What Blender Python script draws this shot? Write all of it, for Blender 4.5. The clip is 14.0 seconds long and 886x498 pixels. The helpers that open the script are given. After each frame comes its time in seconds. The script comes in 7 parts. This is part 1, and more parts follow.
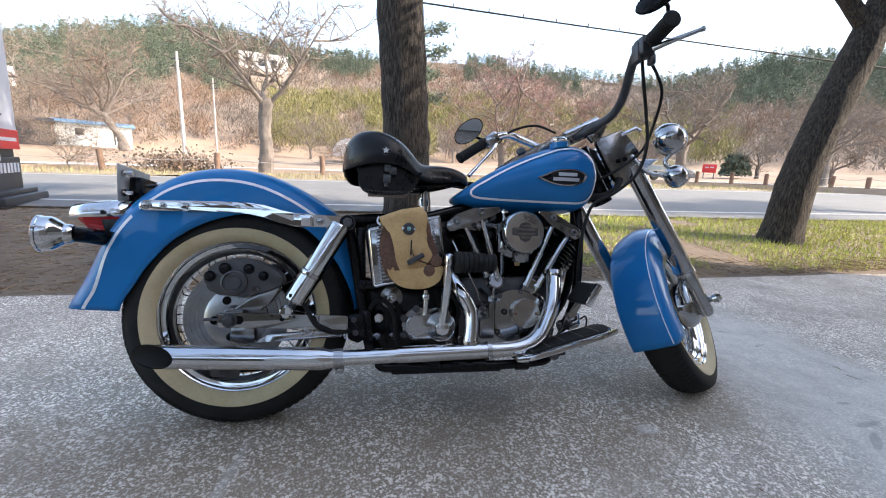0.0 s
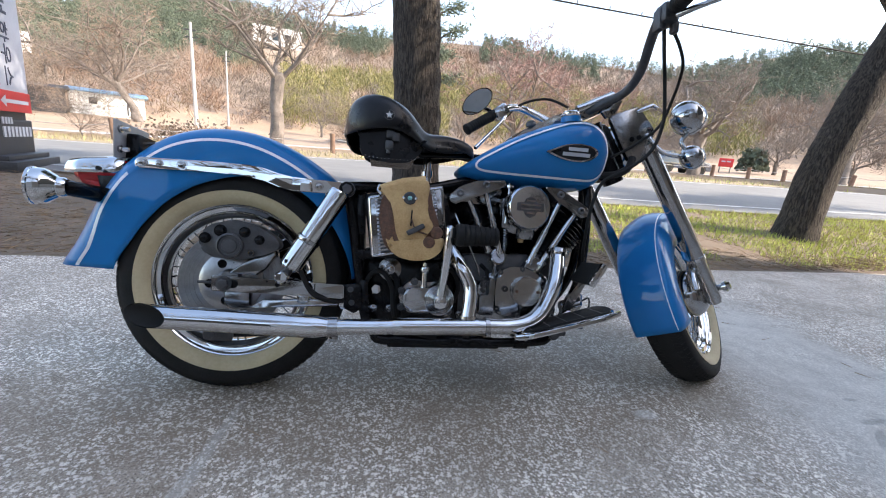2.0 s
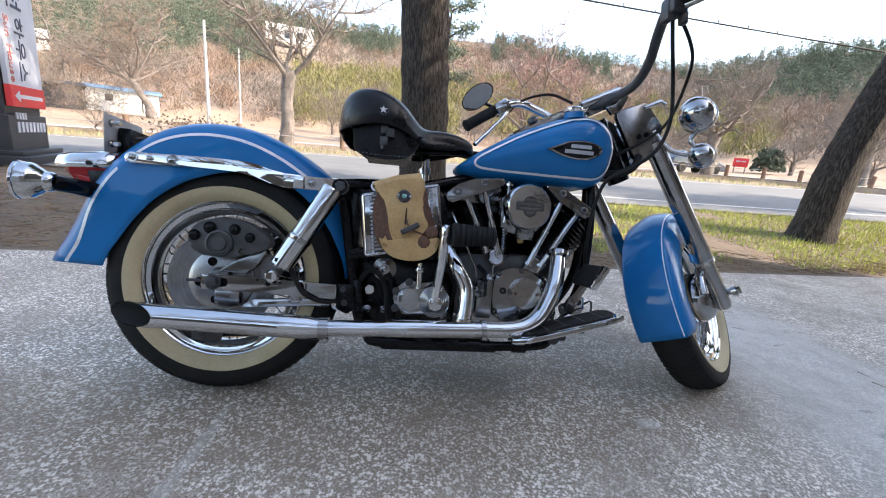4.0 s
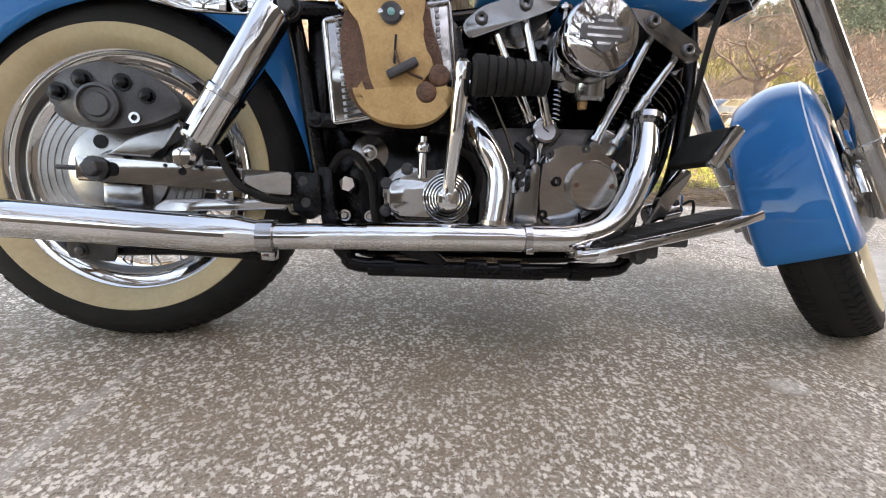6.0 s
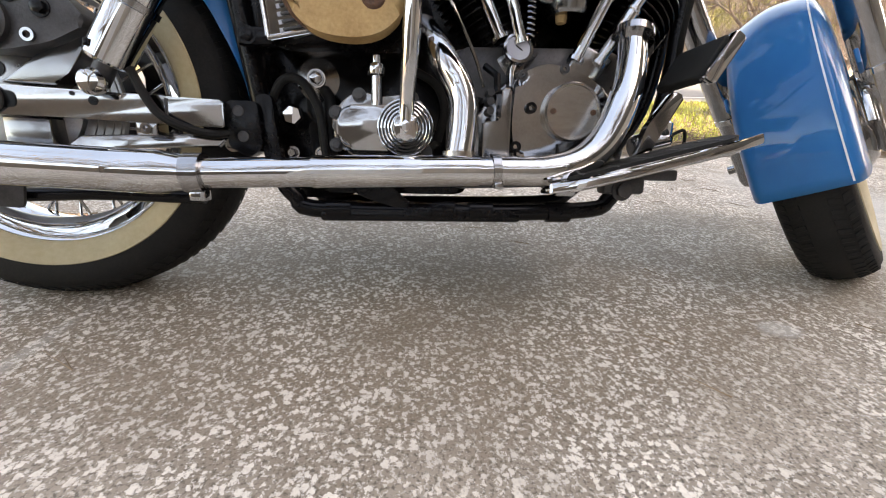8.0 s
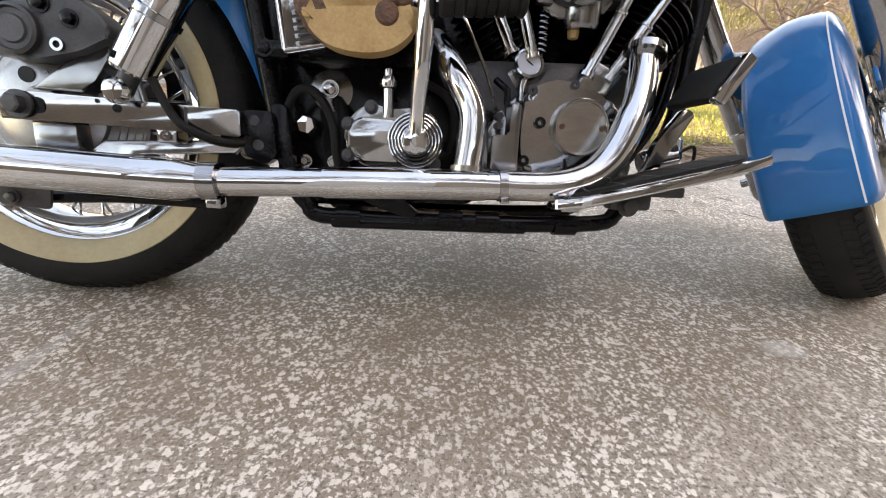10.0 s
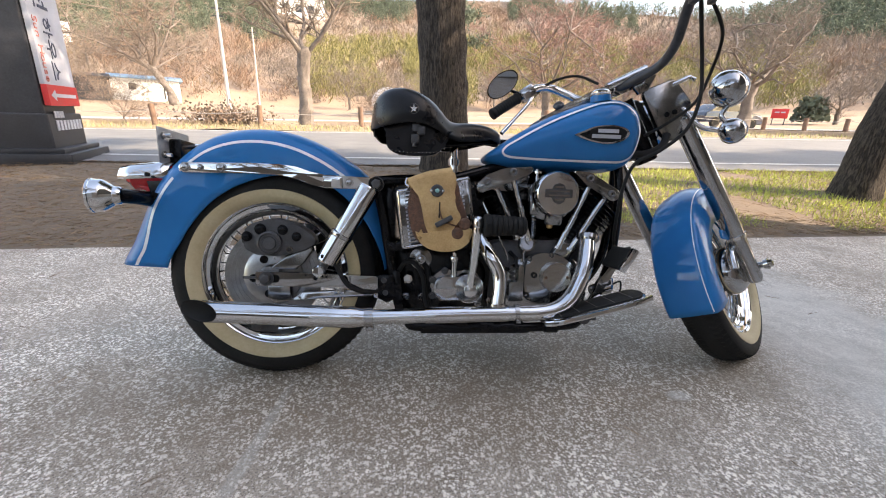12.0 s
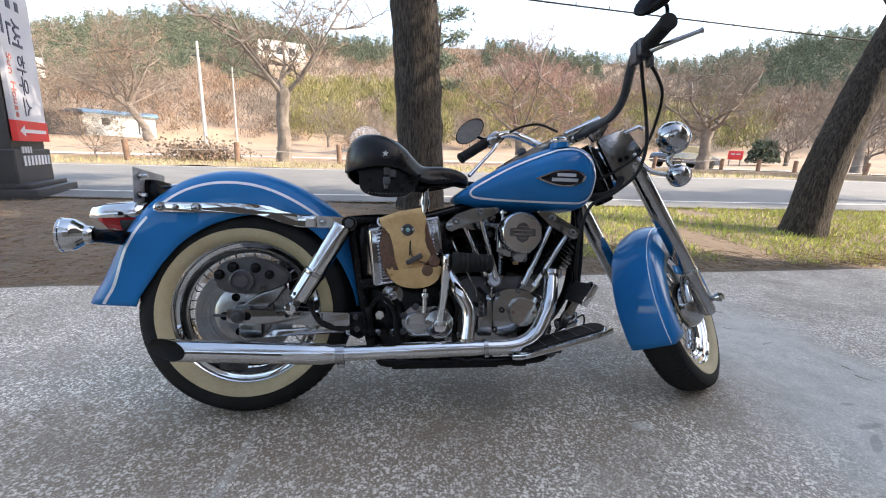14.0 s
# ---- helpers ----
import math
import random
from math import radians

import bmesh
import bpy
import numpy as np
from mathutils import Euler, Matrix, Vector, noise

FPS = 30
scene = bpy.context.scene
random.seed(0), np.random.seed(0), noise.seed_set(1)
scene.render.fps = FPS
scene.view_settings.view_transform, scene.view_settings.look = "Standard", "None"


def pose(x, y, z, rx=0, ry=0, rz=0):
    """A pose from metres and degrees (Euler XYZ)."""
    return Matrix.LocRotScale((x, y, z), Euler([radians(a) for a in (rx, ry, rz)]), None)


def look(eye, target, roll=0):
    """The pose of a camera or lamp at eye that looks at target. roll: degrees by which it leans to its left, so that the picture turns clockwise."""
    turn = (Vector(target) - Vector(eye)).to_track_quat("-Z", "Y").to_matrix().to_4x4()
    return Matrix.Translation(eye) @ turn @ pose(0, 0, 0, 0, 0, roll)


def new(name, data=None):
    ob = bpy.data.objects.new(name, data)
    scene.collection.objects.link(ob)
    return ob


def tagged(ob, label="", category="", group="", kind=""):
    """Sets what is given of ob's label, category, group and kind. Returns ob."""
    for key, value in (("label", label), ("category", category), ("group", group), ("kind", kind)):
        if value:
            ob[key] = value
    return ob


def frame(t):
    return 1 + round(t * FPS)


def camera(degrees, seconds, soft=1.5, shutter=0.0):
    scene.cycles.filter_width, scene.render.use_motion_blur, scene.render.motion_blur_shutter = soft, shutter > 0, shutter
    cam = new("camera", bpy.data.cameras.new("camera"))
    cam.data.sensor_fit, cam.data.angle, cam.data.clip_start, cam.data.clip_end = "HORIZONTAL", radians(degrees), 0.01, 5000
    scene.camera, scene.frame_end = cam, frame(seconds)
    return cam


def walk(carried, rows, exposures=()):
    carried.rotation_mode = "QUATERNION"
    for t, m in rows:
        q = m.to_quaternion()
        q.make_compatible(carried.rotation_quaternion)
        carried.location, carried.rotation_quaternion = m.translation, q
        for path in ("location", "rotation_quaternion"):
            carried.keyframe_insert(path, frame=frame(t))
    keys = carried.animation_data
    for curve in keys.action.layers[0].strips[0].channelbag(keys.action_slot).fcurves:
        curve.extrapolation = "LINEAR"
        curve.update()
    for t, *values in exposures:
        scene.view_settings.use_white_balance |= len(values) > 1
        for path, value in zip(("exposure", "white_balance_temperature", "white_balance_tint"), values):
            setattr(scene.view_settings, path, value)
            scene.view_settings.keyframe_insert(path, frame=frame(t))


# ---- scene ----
cam = camera(95.1, 14.0, soft=1.1)

# The camera's way: seconds, eye, target, roll.
PATH = [
    (0, (0.3806, -1.1964, 0.7574), (0.6959, 0.5232, 0.4219), 3.1),
    (0.5, (0.3909, -1.1948, 0.7663), (0.71, 0.5213, 0.4174), 3.5),
    (1, (0.3931, -1.1926, 0.761), (0.7071, 0.5201, 0.3925), 4.2),
    (1.5, (0.4019, -1.1943, 0.7494), (0.7018, 0.5166, 0.3605), 4.9),
    (2, (0.4061, -1.1734, 0.7182), (0.6923, 0.5367, 0.3133), 5.4),
    (2.5, (0.4114, -1.1654, 0.7253), (0.6831, 0.5449, 0.3151), 5.6),
    (5, (0.4624, -1.0532, 0.6898), (0.6658, 0.6611, 0.2581), 5.5),
    (5.5, (0.4529, -0.9077, 0.5723), (0.6053, 0.7923, 0.0685), 4.6),
    (6, (0.5275, -0.7867, 0.4477), (0.6746, 0.8963, -0.1121), 3.5),
    (6.5, (0.5732, -0.7406, 0.3943), (0.7476, 0.8933, -0.291), 2.8),
    (7, (0.5765, -0.7331, 0.3791), (0.7601, 0.8925, -0.3222), 2.2),
    (9.5, (0.6015, -0.7354, 0.405), (0.7547, 0.8882, -0.3079), 3.8),
    (10, (0.5929, -0.7373, 0.4139), (0.7214, 0.885, -0.307), 3.7),
    (10.5, (0.5701, -0.7826, 0.4717), (0.6573, 0.8426, -0.2492), 3.4),
    (11, (0.5099, -0.9221, 0.623), (0.5597, 0.7199, -0.0641), 1.0),
    (11.5, (0.4488, -1.0976, 0.7423), (0.5319, 0.6011, 0.218), 2.7),
    (12, (0.411, -1.1808, 0.7832), (0.5609, 0.5071, 0.2385), 2.4),
    (12.5, (0.4297, -1.2136, 0.8108), (0.6173, 0.4984, 0.3631), 4.3),
    (13, (0.4436, -1.2256, 0.8063), (0.685, 0.4964, 0.4281), 2.4),
    (13.5, (0.437, -1.2269, 0.8001), (0.6745, 0.494, 0.4147), 2.6),
    (14, (0.4284, -1.2288, 0.8019), (0.6721, 0.4909, 0.4112), 2.9),
]
# The clip's camera opens up while it is low and close.
STOPS = [(0, 2.14, 7650), (2.5, 2.19, 7600), (5, 2.24, 7800), (5.5, 2.49, 8600), (6, 2.87, 10500), (7, 2.87, 11000), (9.5, 2.87, 11000), (10.3, 2.92, 11000), (11, 2.77, 10500), (12, 2.31, 9100), (14, 2.14, 8150)]
walk(cam, [(t, look(eye, target, roll)) for t, eye, target, roll in PATH], [(t, s, kelvin, float(np.interp(t, (0, 5, 6, 11, 14), (12, 12, 17, 17, 12)))) for t, s, kelvin in STOPS])

# ---- world and sun ----
SUN = Vector((0.757, -0.22, 0.616)).normalized()
world = bpy.data.worlds.new("sky")
scene.world = world
world.use_nodes = True
wn = world.node_tree
sky = wn.nodes.new("ShaderNodeTexSky")
sky.sky_type, sky.sun_disc = "NISHITA", False
sky.sun_elevation = math.asin(SUN.z)
sky.sun_rotation = math.atan2(SUN.x, SUN.y)
sky.air_density, sky.dust_density = 1.0, 1.1
wn.links.new(sky.outputs[0], wn.nodes["Background"].inputs[0])
wn.nodes["Background"].inputs[1].default_value = 0.15
sun = new("sun", bpy.data.lights.new("sun", "SUN"))
sun.data.energy, sun.data.angle, sun.data.color = 2.2, radians(0.6), (1.0, 0.965, 0.92)
sun.matrix_world = look(SUN * 60, (0, 0, 0))


# ---- materials ----
def shade(name, color, rough=0.5, metal=0.0, **more):
    """A principled material; returns it with its node tree and shader."""
    m = bpy.data.materials.new(name)
    m.use_nodes = True
    nt = m.node_tree
    b = nt.nodes["Principled BSDF"]
    b.inputs["Base Color"].default_value = (*color, 1)
    b.inputs["Roughness"].default_value = rough
    b.inputs["Metallic"].default_value = metal
    for key, value in more.items():
        b.inputs[key.replace("_", " ")].default_value = value
    return m, nt, b


def noise_node(nt, scale, detail=4.0, rough=0.55, stretch=None, kind="ShaderNodeTexNoise"):
    co = nt.nodes.new("ShaderNodeTexCoord")
    mp = nt.nodes.new("ShaderNodeMapping")
    if stretch:
        mp.inputs["Scale"].default_value = stretch
    nt.links.new(co.outputs["Object"], mp.inputs[0])
    n = nt.nodes.new(kind)
    n.inputs["Scale"].default_value = scale
    if kind == "ShaderNodeTexNoise":
        n.inputs["Detail"].default_value, n.inputs["Roughness"].default_value = detail, rough
    nt.links.new(mp.outputs[0], n.inputs["Vector"])
    return n


def ramp(nt, src, stops):
    r = nt.nodes.new("ShaderNodeValToRGB")
    els = r.color_ramp.elements
    while len(els) < len(stops):
        els.new(0.5)
    for e, (p, c) in zip(els, stops):
        e.position, e.color = p, (*c, 1)
    nt.links.new(src, r.inputs[0])
    return r.outputs[0]


def mix(nt, fac, a, b, mode="MIX"):
    n = nt.nodes.new("ShaderNodeMix")
    n.data_type, n.blend_type = "RGBA", mode
    for sock, v in ((n.inputs[0], fac), (n.inputs[6], a), (n.inputs[7], b)):
        if isinstance(v, (int, float)):
            sock.default_value = v
        elif isinstance(v, tuple):
            sock.default_value = (*v, 1)
        else:
            nt.links.new(v, sock)
    return n.outputs[2]


def bump(nt, b, height, strength=0.3, dist=0.01):
    n = nt.nodes.new("ShaderNodeBump")
    n.inputs["Strength"].default_value, n.inputs["Distance"].default_value = strength, dist
    nt.links.new(height, n.inputs["Height"])
    nt.links.new(n.outputs[0], b.inputs["Normal"])


def surface(name, dark, light, rough=0.6, metal=0.0, scale=40.0, fine=400.0, bumps=0.2, dist=0.002, stretch=None, rvar=0.15, **more):
    """Two-scale variation between two colours, with relief and uneven gloss."""
    m, nt, b = shade(name, light, rough, metal, **more)
    big, small = noise_node(nt, scale, stretch=stretch), noise_node(nt, fine, stretch=stretch)
    both = mix(nt, 0.35, big.outputs[0], small.outputs[0])
    nt.links.new(ramp(nt, both, [(0.3, dark), (0.68, light)]), b.inputs["Base Color"])
    mr = nt.nodes.new("ShaderNodeMapRange")
    mr.inputs[3].default_value, mr.inputs[4].default_value = max(0.02, rough - rvar), min(1, rough + rvar)
    nt.links.new(big.outputs[0], mr.inputs[0])
    nt.links.new(mr.outputs[0], b.inputs["Roughness"])
    if bumps:
        bump(nt, b, small.outputs[0], bumps, dist)
    return m


M = {}
def blot(nt, center, size, turn=0.0, soft=(0.0, 0.45)):
    """A rounded patch of its own shape, 1 in its middle and 0 outside, with a ragged edge."""
    co = nt.nodes.new("ShaderNodeTexCoord")
    mp = nt.nodes.new("ShaderNodeMapping")
    mp.vector_type = "TEXTURE"
    mp.inputs["Location"].default_value, mp.inputs["Rotation"].default_value, mp.inputs["Scale"].default_value = center, (0, 0, radians(turn)), size
    nt.links.new(co.outputs["Object"], mp.inputs[0])
    torn = nt.nodes.new("ShaderNodeVectorMath")
    torn.operation = "MULTIPLY_ADD"
    nt.links.new(noise_node(nt, 4, 5, 0.7).outputs[1], torn.inputs[0])
    torn.inputs[1].default_value = (0.9, 0.9, 0)
    back = nt.nodes.new("ShaderNodeVectorMath")
    back.operation = "SUBTRACT"
    nt.links.new(mp.outputs[0], back.inputs[0])
    back.inputs[1].default_value = (0.45, 0.45, 0)
    nt.links.new(back.outputs[0], torn.inputs[2])
    g = nt.nodes.new("ShaderNodeTexGradient")
    g.gradient_type = "SPHERICAL"
    nt.links.new(torn.outputs[0], g.inputs[0])
    return ramp(nt, g.outputs[0], [(soft[0], (0, 0, 0)), (soft[1], (1, 1, 1))])


def times(nt, a, b):
    n = nt.nodes.new("ShaderNodeMath")
    n.operation = "MULTIPLY"
    for sock, v in zip(n.inputs, (a, b)):
        if isinstance(v, (int, float)):
            sock.default_value = v
        else:
            nt.links.new(v, sock)
    return n.outputs[0]


# concrete: worn slab with pale exposed stones, brown stains, a smooth trowelled band and painted shade under the bike
m, nt, b = shade("concrete", (0.3, 0.29, 0.28), 0.72)
big, mid, fine = noise_node(nt, 0.9, 5), noise_node(nt, 9, 6, 0.7), noise_node(nt, 210, 3)
base = ramp(nt, big.outputs[0], [(0.32, (0.31, 0.232, 0.17)), (0.5, (0.40, 0.313, 0.242)), (0.7, (0.48, 0.395, 0.32))])
base = mix(nt, 0.5, base, ramp(nt, mid.outputs[0], [(0.3, (0.15, 0.117, 0.087)), (0.7, (0.50, 0.43, 0.36))]))
stone_a, stone_b = noise_node(nt, 66, 5, 0.68), noise_node(nt, 150, 4, 0.66)
zone = noise_node(nt, 3.1, 5, 0.65)


def chips(scale, most, wobble):
    """Pale chips of many sizes and torn outlines, one in each cell."""
    co, warp = nt.nodes.new("ShaderNodeTexCoord"), noise_node(nt, scale * 1.1, 5, 0.75)
    push = nt.nodes.new("ShaderNodeVectorMath")
    push.operation = "MULTIPLY_ADD"
    nt.links.new(warp.outputs[1], push.inputs[0])
    push.inputs[1].default_value = (wobble, wobble, 0)
    nt.links.new(co.outputs["Object"], push.inputs[2])
    cell = nt.nodes.new("ShaderNodeTexVoronoi")
    cell.inputs["Scale"].default_value = scale
    nt.links.new(push.outputs[0], cell.inputs["Vector"])
    apart = nt.nodes.new("ShaderNodeSeparateColor")
    nt.links.new(cell.outputs["Color"], apart.inputs[0])
    size = nt.nodes.new("ShaderNodeMath")
    size.operation = "MULTIPLY_ADD"
    nt.links.new(apart.outputs[0], size.inputs[0])
    size.inputs[1].default_value, size.inputs[2].default_value = most, -0.06
    gap = nt.nodes.new("ShaderNodeMath")
    gap.operation = "SUBTRACT"
    nt.links.new(size.outputs[0], gap.inputs[0])
    nt.links.new(cell.outputs["Distance"], gap.inputs[1])
    return ramp(nt, gap.outputs[0], [(0.0, (0, 0, 0)), (0.10, (1, 1, 1))])


edge = nt.nodes.new("ShaderNodeMath")
edge.operation = "MAXIMUM"
nt.links.new(chips(126, 0.78, 0.02), edge.inputs[0])
nt.links.new(ramp(nt, stone_b.outputs[0], [(0.54, (0, 0, 0)), (0.61, (0.8,) * 3)]), edge.inputs[1])
where = times(nt, edge.outputs[0], ramp(nt, zone.outputs[0], [(0.36, (0.32,) * 3), (0.6, (1, 1, 1))]))
band = blot(nt, (2.14, -0.02, 0), (0.52, 1.5, 1), -10)
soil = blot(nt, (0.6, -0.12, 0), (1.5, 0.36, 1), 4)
# where the bike's own shade is painted into the slab
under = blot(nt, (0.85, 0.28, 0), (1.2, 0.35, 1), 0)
where = times(nt, where, ramp(nt, band, [(0.0, (1, 1, 1)), (1.0, (0.5,) * 3)]))
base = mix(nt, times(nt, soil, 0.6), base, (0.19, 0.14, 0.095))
base = mix(nt, ramp(nt, fine.outputs[0], [(0.36, (0.75,) * 3), (0.5, (0, 0, 0))]), base, (0.06, 0.049, 0.038))
col = mix(nt, where, base, ramp(nt, fine.outputs[0], [(0.3, (0.90, 0.81, 0.71)), (0.7, (0.99, 0.93, 0.84))]))
col = mix(nt, times(nt, band, 0.5), col, ramp(nt, mid.outputs[0], [(0.3, (0.50, 0.49, 0.45)), (0.7, (0.74, 0.72, 0.67))]))
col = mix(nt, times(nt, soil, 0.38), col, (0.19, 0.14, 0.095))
# soft shade below the bike, put into the colour
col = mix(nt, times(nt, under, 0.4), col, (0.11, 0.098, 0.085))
for x, y, sx, sy, turn in ((2.04, -0.24, 0.08, 0.016, 8), (1.95, -0.32, 0.09, 0.018, 35), (2.10, -0.12, 0.04, 0.012, 0), (2.06, -0.31, 0.08, 0.012, 20)):
    col = mix(nt, times(nt, blot(nt, (x, y, 0), (sx, sy, 1), turn, (0.1, 0.35)), 0.35), col, (0.10, 0.10, 0.10))
col = mix(nt, times(nt, blot(nt, (1.247, -0.192, 0), (0.05, 0.03, 1), 0), 0.3), col, (0.72, 0.71, 0.68))
col = mix(nt, times(nt, blot(nt, (0.03, -0.45, 0), (0.022, 0.42, 1), -6), 0.3), col, (0.5, 0.485, 0.45))
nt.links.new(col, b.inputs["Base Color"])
bump(nt, b, mix(nt, 0.5, stone_a.outputs[0], fine.outputs[0]), 0.5, 0.004)
M["concrete"] = m
M["dirt"] = surface("dirt", (0.11, 0.078, 0.055), (0.22, 0.16, 0.112), 0.95, scale=3, fine=60, bumps=0.35, dist=0.01)
M["verge"] = surface("verge", (0.18, 0.15, 0.09), (0.36, 0.28, 0.18), 0.95, scale=0.7, fine=30, bumps=0.6, dist=0.03)
M["grass"] = surface("grass_blades", (0.30, 0.38, 0.06), (0.68, 0.70, 0.19), 0.8, scale=1.2, fine=20, bumps=0)
M["asphalt"] = surface("asphalt", (0.12, 0.12, 0.122), (0.20, 0.198, 0.195), 0.85, scale=1.5, fine=250, bumps=0.3, dist=0.005)
M["lane"] = surface("lane_paint", (0.45, 0.45, 0.44), (0.62, 0.62, 0.60), 0.7, scale=8, fine=120)
M["field"] = surface("dry_field", (0.21, 0.14, 0.095), (0.38, 0.285, 0.21), 0.95, scale=0.12, fine=2.5, bumps=0.5, dist=0.1)
M["hill"] = surface("hill_ground", (0.17, 0.123, 0.09), (0.31, 0.24, 0.19), 0.95, scale=0.06, fine=0.8, bumps=0.8, dist=0.6)
M["blue"], nt, b = shade("blue_enamel", (0.0, 0.13, 0.42), 0.35, 0.0, Coat_Weight=0.45, Coat_Roughness=0.025, Specular_IOR_Level=0.05)
n = noise_node(nt, 6)
nt.links.new(ramp(nt, n.outputs[0], [(0.3, (0.0, 0.135, 0.36)), (0.7, (0.0, 0.158, 0.41))]), b.inputs["Base Color"])
M["pinstripe"] = surface("pinstripe_paint", (0.6, 0.68, 0.72), (0.78, 0.84, 0.86), 0.3, scale=20, bumps=0, Coat_Weight=0.6)
M["chrome"] = surface("chrome", (0.55, 0.555, 0.56), (0.66, 0.665, 0.67), 0.03, 1.0, scale=14, fine=500, bumps=0, rvar=0.015)
M["dull_chrome"] = surface("dull_chrome", (0.31, 0.31, 0.315), (0.47, 0.47, 0.475), 0.10, 1.0, scale=18, fine=300, bumps=0.01, rvar=0.04)
M["alu"] = surface("cast_aluminium", (0.21, 0.214, 0.218), (0.34, 0.34, 0.344), 0.18, 1.0, scale=30, fine=500, bumps=0.04, rvar=0.05)
M["steel"] = surface("brushed_steel", (0.36, 0.33, 0.30), (0.52, 0.49, 0.46), 0.25, 1.0, scale=30, fine=500, bumps=0.03, stretch=(1, 1, 6), rvar=0.05)
M["dark_metal"] = surface("dark_cast_metal", (0.035, 0.035, 0.037), (0.09, 0.09, 0.095), 0.42, 0.5, scale=25, fine=300, bumps=0.2)
M["black"] = surface("black_enamel", (0.002, 0.002, 0.0025), (0.007, 0.007, 0.008), 0.22, scale=15, fine=200, bumps=0.02, rvar=0.1, Specular_IOR_Level=0.2)
M["rubber"] = surface("black_rubber", (0.006, 0.006, 0.006), (0.02, 0.0195, 0.019), 0.7, scale=20, fine=260, bumps=0.25, Specular_IOR_Level=0.2)
M["whitewall"] = surface("cream_whitewall", (0.42, 0.33, 0.185), (0.56, 0.47, 0.30), 0.6, scale=9, fine=120, bumps=0.08)
M["leather_black"] = surface("black_leather", (0.004, 0.004, 0.005), (0.014, 0.014, 0.016), 0.3, scale=14, fine=320, bumps=0.12, Specular_IOR_Level=0.25)
M["leather_tan"] = surface("tan_leather", (0.34, 0.19, 0.07), (0.60, 0.40, 0.19), 0.65, scale=14, fine=220, bumps=0.25)
M["leather_brown"] = surface("brown_embossed_leather", (0.05, 0.02, 0.012), (0.17, 0.075, 0.04), 0.5, scale=90, fine=240, bumps=0.9, dist=0.004)
M["bark"], nt, b = shade("pine_bark", (0.1, 0.07, 0.05), 0.95)
plates, cracks, grain = noise_node(nt, 62, 4, 0.65, stretch=(1, 1, 0.13)), noise_node(nt, 17, 3, 0.5, stretch=(1, 1, 0.6)), noise_node(nt, 75, 4, 0.6, stretch=(1, 1, 0.35))
gap = mix(nt, 0.15, plates.outputs[0], cracks.outputs[0])
open_bark = ramp(nt, gap, [(0.43, (0, 0, 0)), (0.52, (1, 1, 1))])
nt.links.new(mix(nt, open_bark, (0.022, 0.017, 0.014), ramp(nt, grain.outputs[0], [(0.3, (0.04, 0.032, 0.027)), (0.7, (0.095, 0.076, 0.063))])), b.inputs["Base Color"])
bump(nt, b, mix(nt, 0.3, open_bark, grain.outputs[0]), 1.0, 0.03)
M["twig"] = surface("bare_bark", (0.07, 0.057, 0.05), (0.25, 0.21, 0.185), 0.9, scale=3, fine=30, bumps=0.4, dist=0.02)
M["post"] = surface("weathered_post", (0.12, 0.07, 0.05), (0.26, 0.165, 0.12), 0.9, scale=4, fine=40, bumps=0.4, dist=0.01)
M["plaster"] = surface("white_plaster", (0.66, 0.65, 0.62), (0.84, 0.83, 0.8), 0.9, scale=0.5, fine=8, bumps=0.2, dist=0.02)
M["roof_blue"] = surface("blue_metal_roof", (0.12, 0.24, 0.36), (0.22, 0.36, 0.5), 0.6, scale=0.6, fine=6)
M["shed"] = surface("dark_shed_cladding", (0.025, 0.026, 0.03), (0.06, 0.06, 0.065), 0.8, scale=0.8, fine=9)
M["red"] = surface("red_paint", (0.5, 0.02, 0.025), (0.66, 0.04, 0.04), 0.5, scale=4, fine=60)
M["red_lens"] = surface("red_lens", (0.35, 0.005, 0.008), (0.5, 0.01, 0.015), 0.1, scale=10, bumps=0)
M["sign_white"] = surface("sign_white", (0.42, 0.43, 0.48), (0.54, 0.55, 0.60), 0.5, scale=1.5, fine=30, bumps=0)
M["sign_black"] = surface("pylon_black", (0.012, 0.013, 0.016), (0.04, 0.042, 0.05), 0.5, scale=2, fine=50)
M["sign_ink"] = surface("sign_ink", (0.03, 0.04, 0.08), (0.05, 0.06, 0.1), 0.5, bumps=0)
M["sign_orange"] = surface("sign_orange", (0.55, 0.16, 0.12), (0.65, 0.22, 0.18), 0.5, bumps=0)
M["pole"] = surface("concrete_pole", (0.32, 0.305, 0.29), (0.45, 0.435, 0.42), 0.9, scale=2, fine=30)
M["unseen_block"] = surface("unseen_block_cladding", (0.09, 0.075, 0.062), (0.17, 0.145, 0.12), 0.9, scale=0.4, fine=8)
M["plaster_grey"] = surface("grey_plaster", (0.60, 0.59, 0.58), (0.74, 0.73, 0.71), 0.9, scale=0.5, fine=8, bumps=0.2, dist=0.02)
M["wall_taupe"] = surface("taupe_render", (0.40, 0.335, 0.285), (0.52, 0.45, 0.39), 0.9, scale=0.5, fine=9)
M["disc"] = surface("worn_disc_steel", (0.25, 0.25, 0.255), (0.40, 0.40, 0.405), 0.3, 1.0, scale=30, fine=400, bumps=0.05, rvar=0.06)
M["car_blue"] = surface("dark_blue_car_paint", (0.012, 0.018, 0.04), (0.02, 0.03, 0.06), 0.2, scale=2, fine=80, bumps=0, Coat_Weight=1.0)
M["plate_back"] = surface("bare_plate_metal", (0.22, 0.22, 0.22), (0.34, 0.34, 0.335), 0.5, scale=30, fine=300, bumps=0.05)
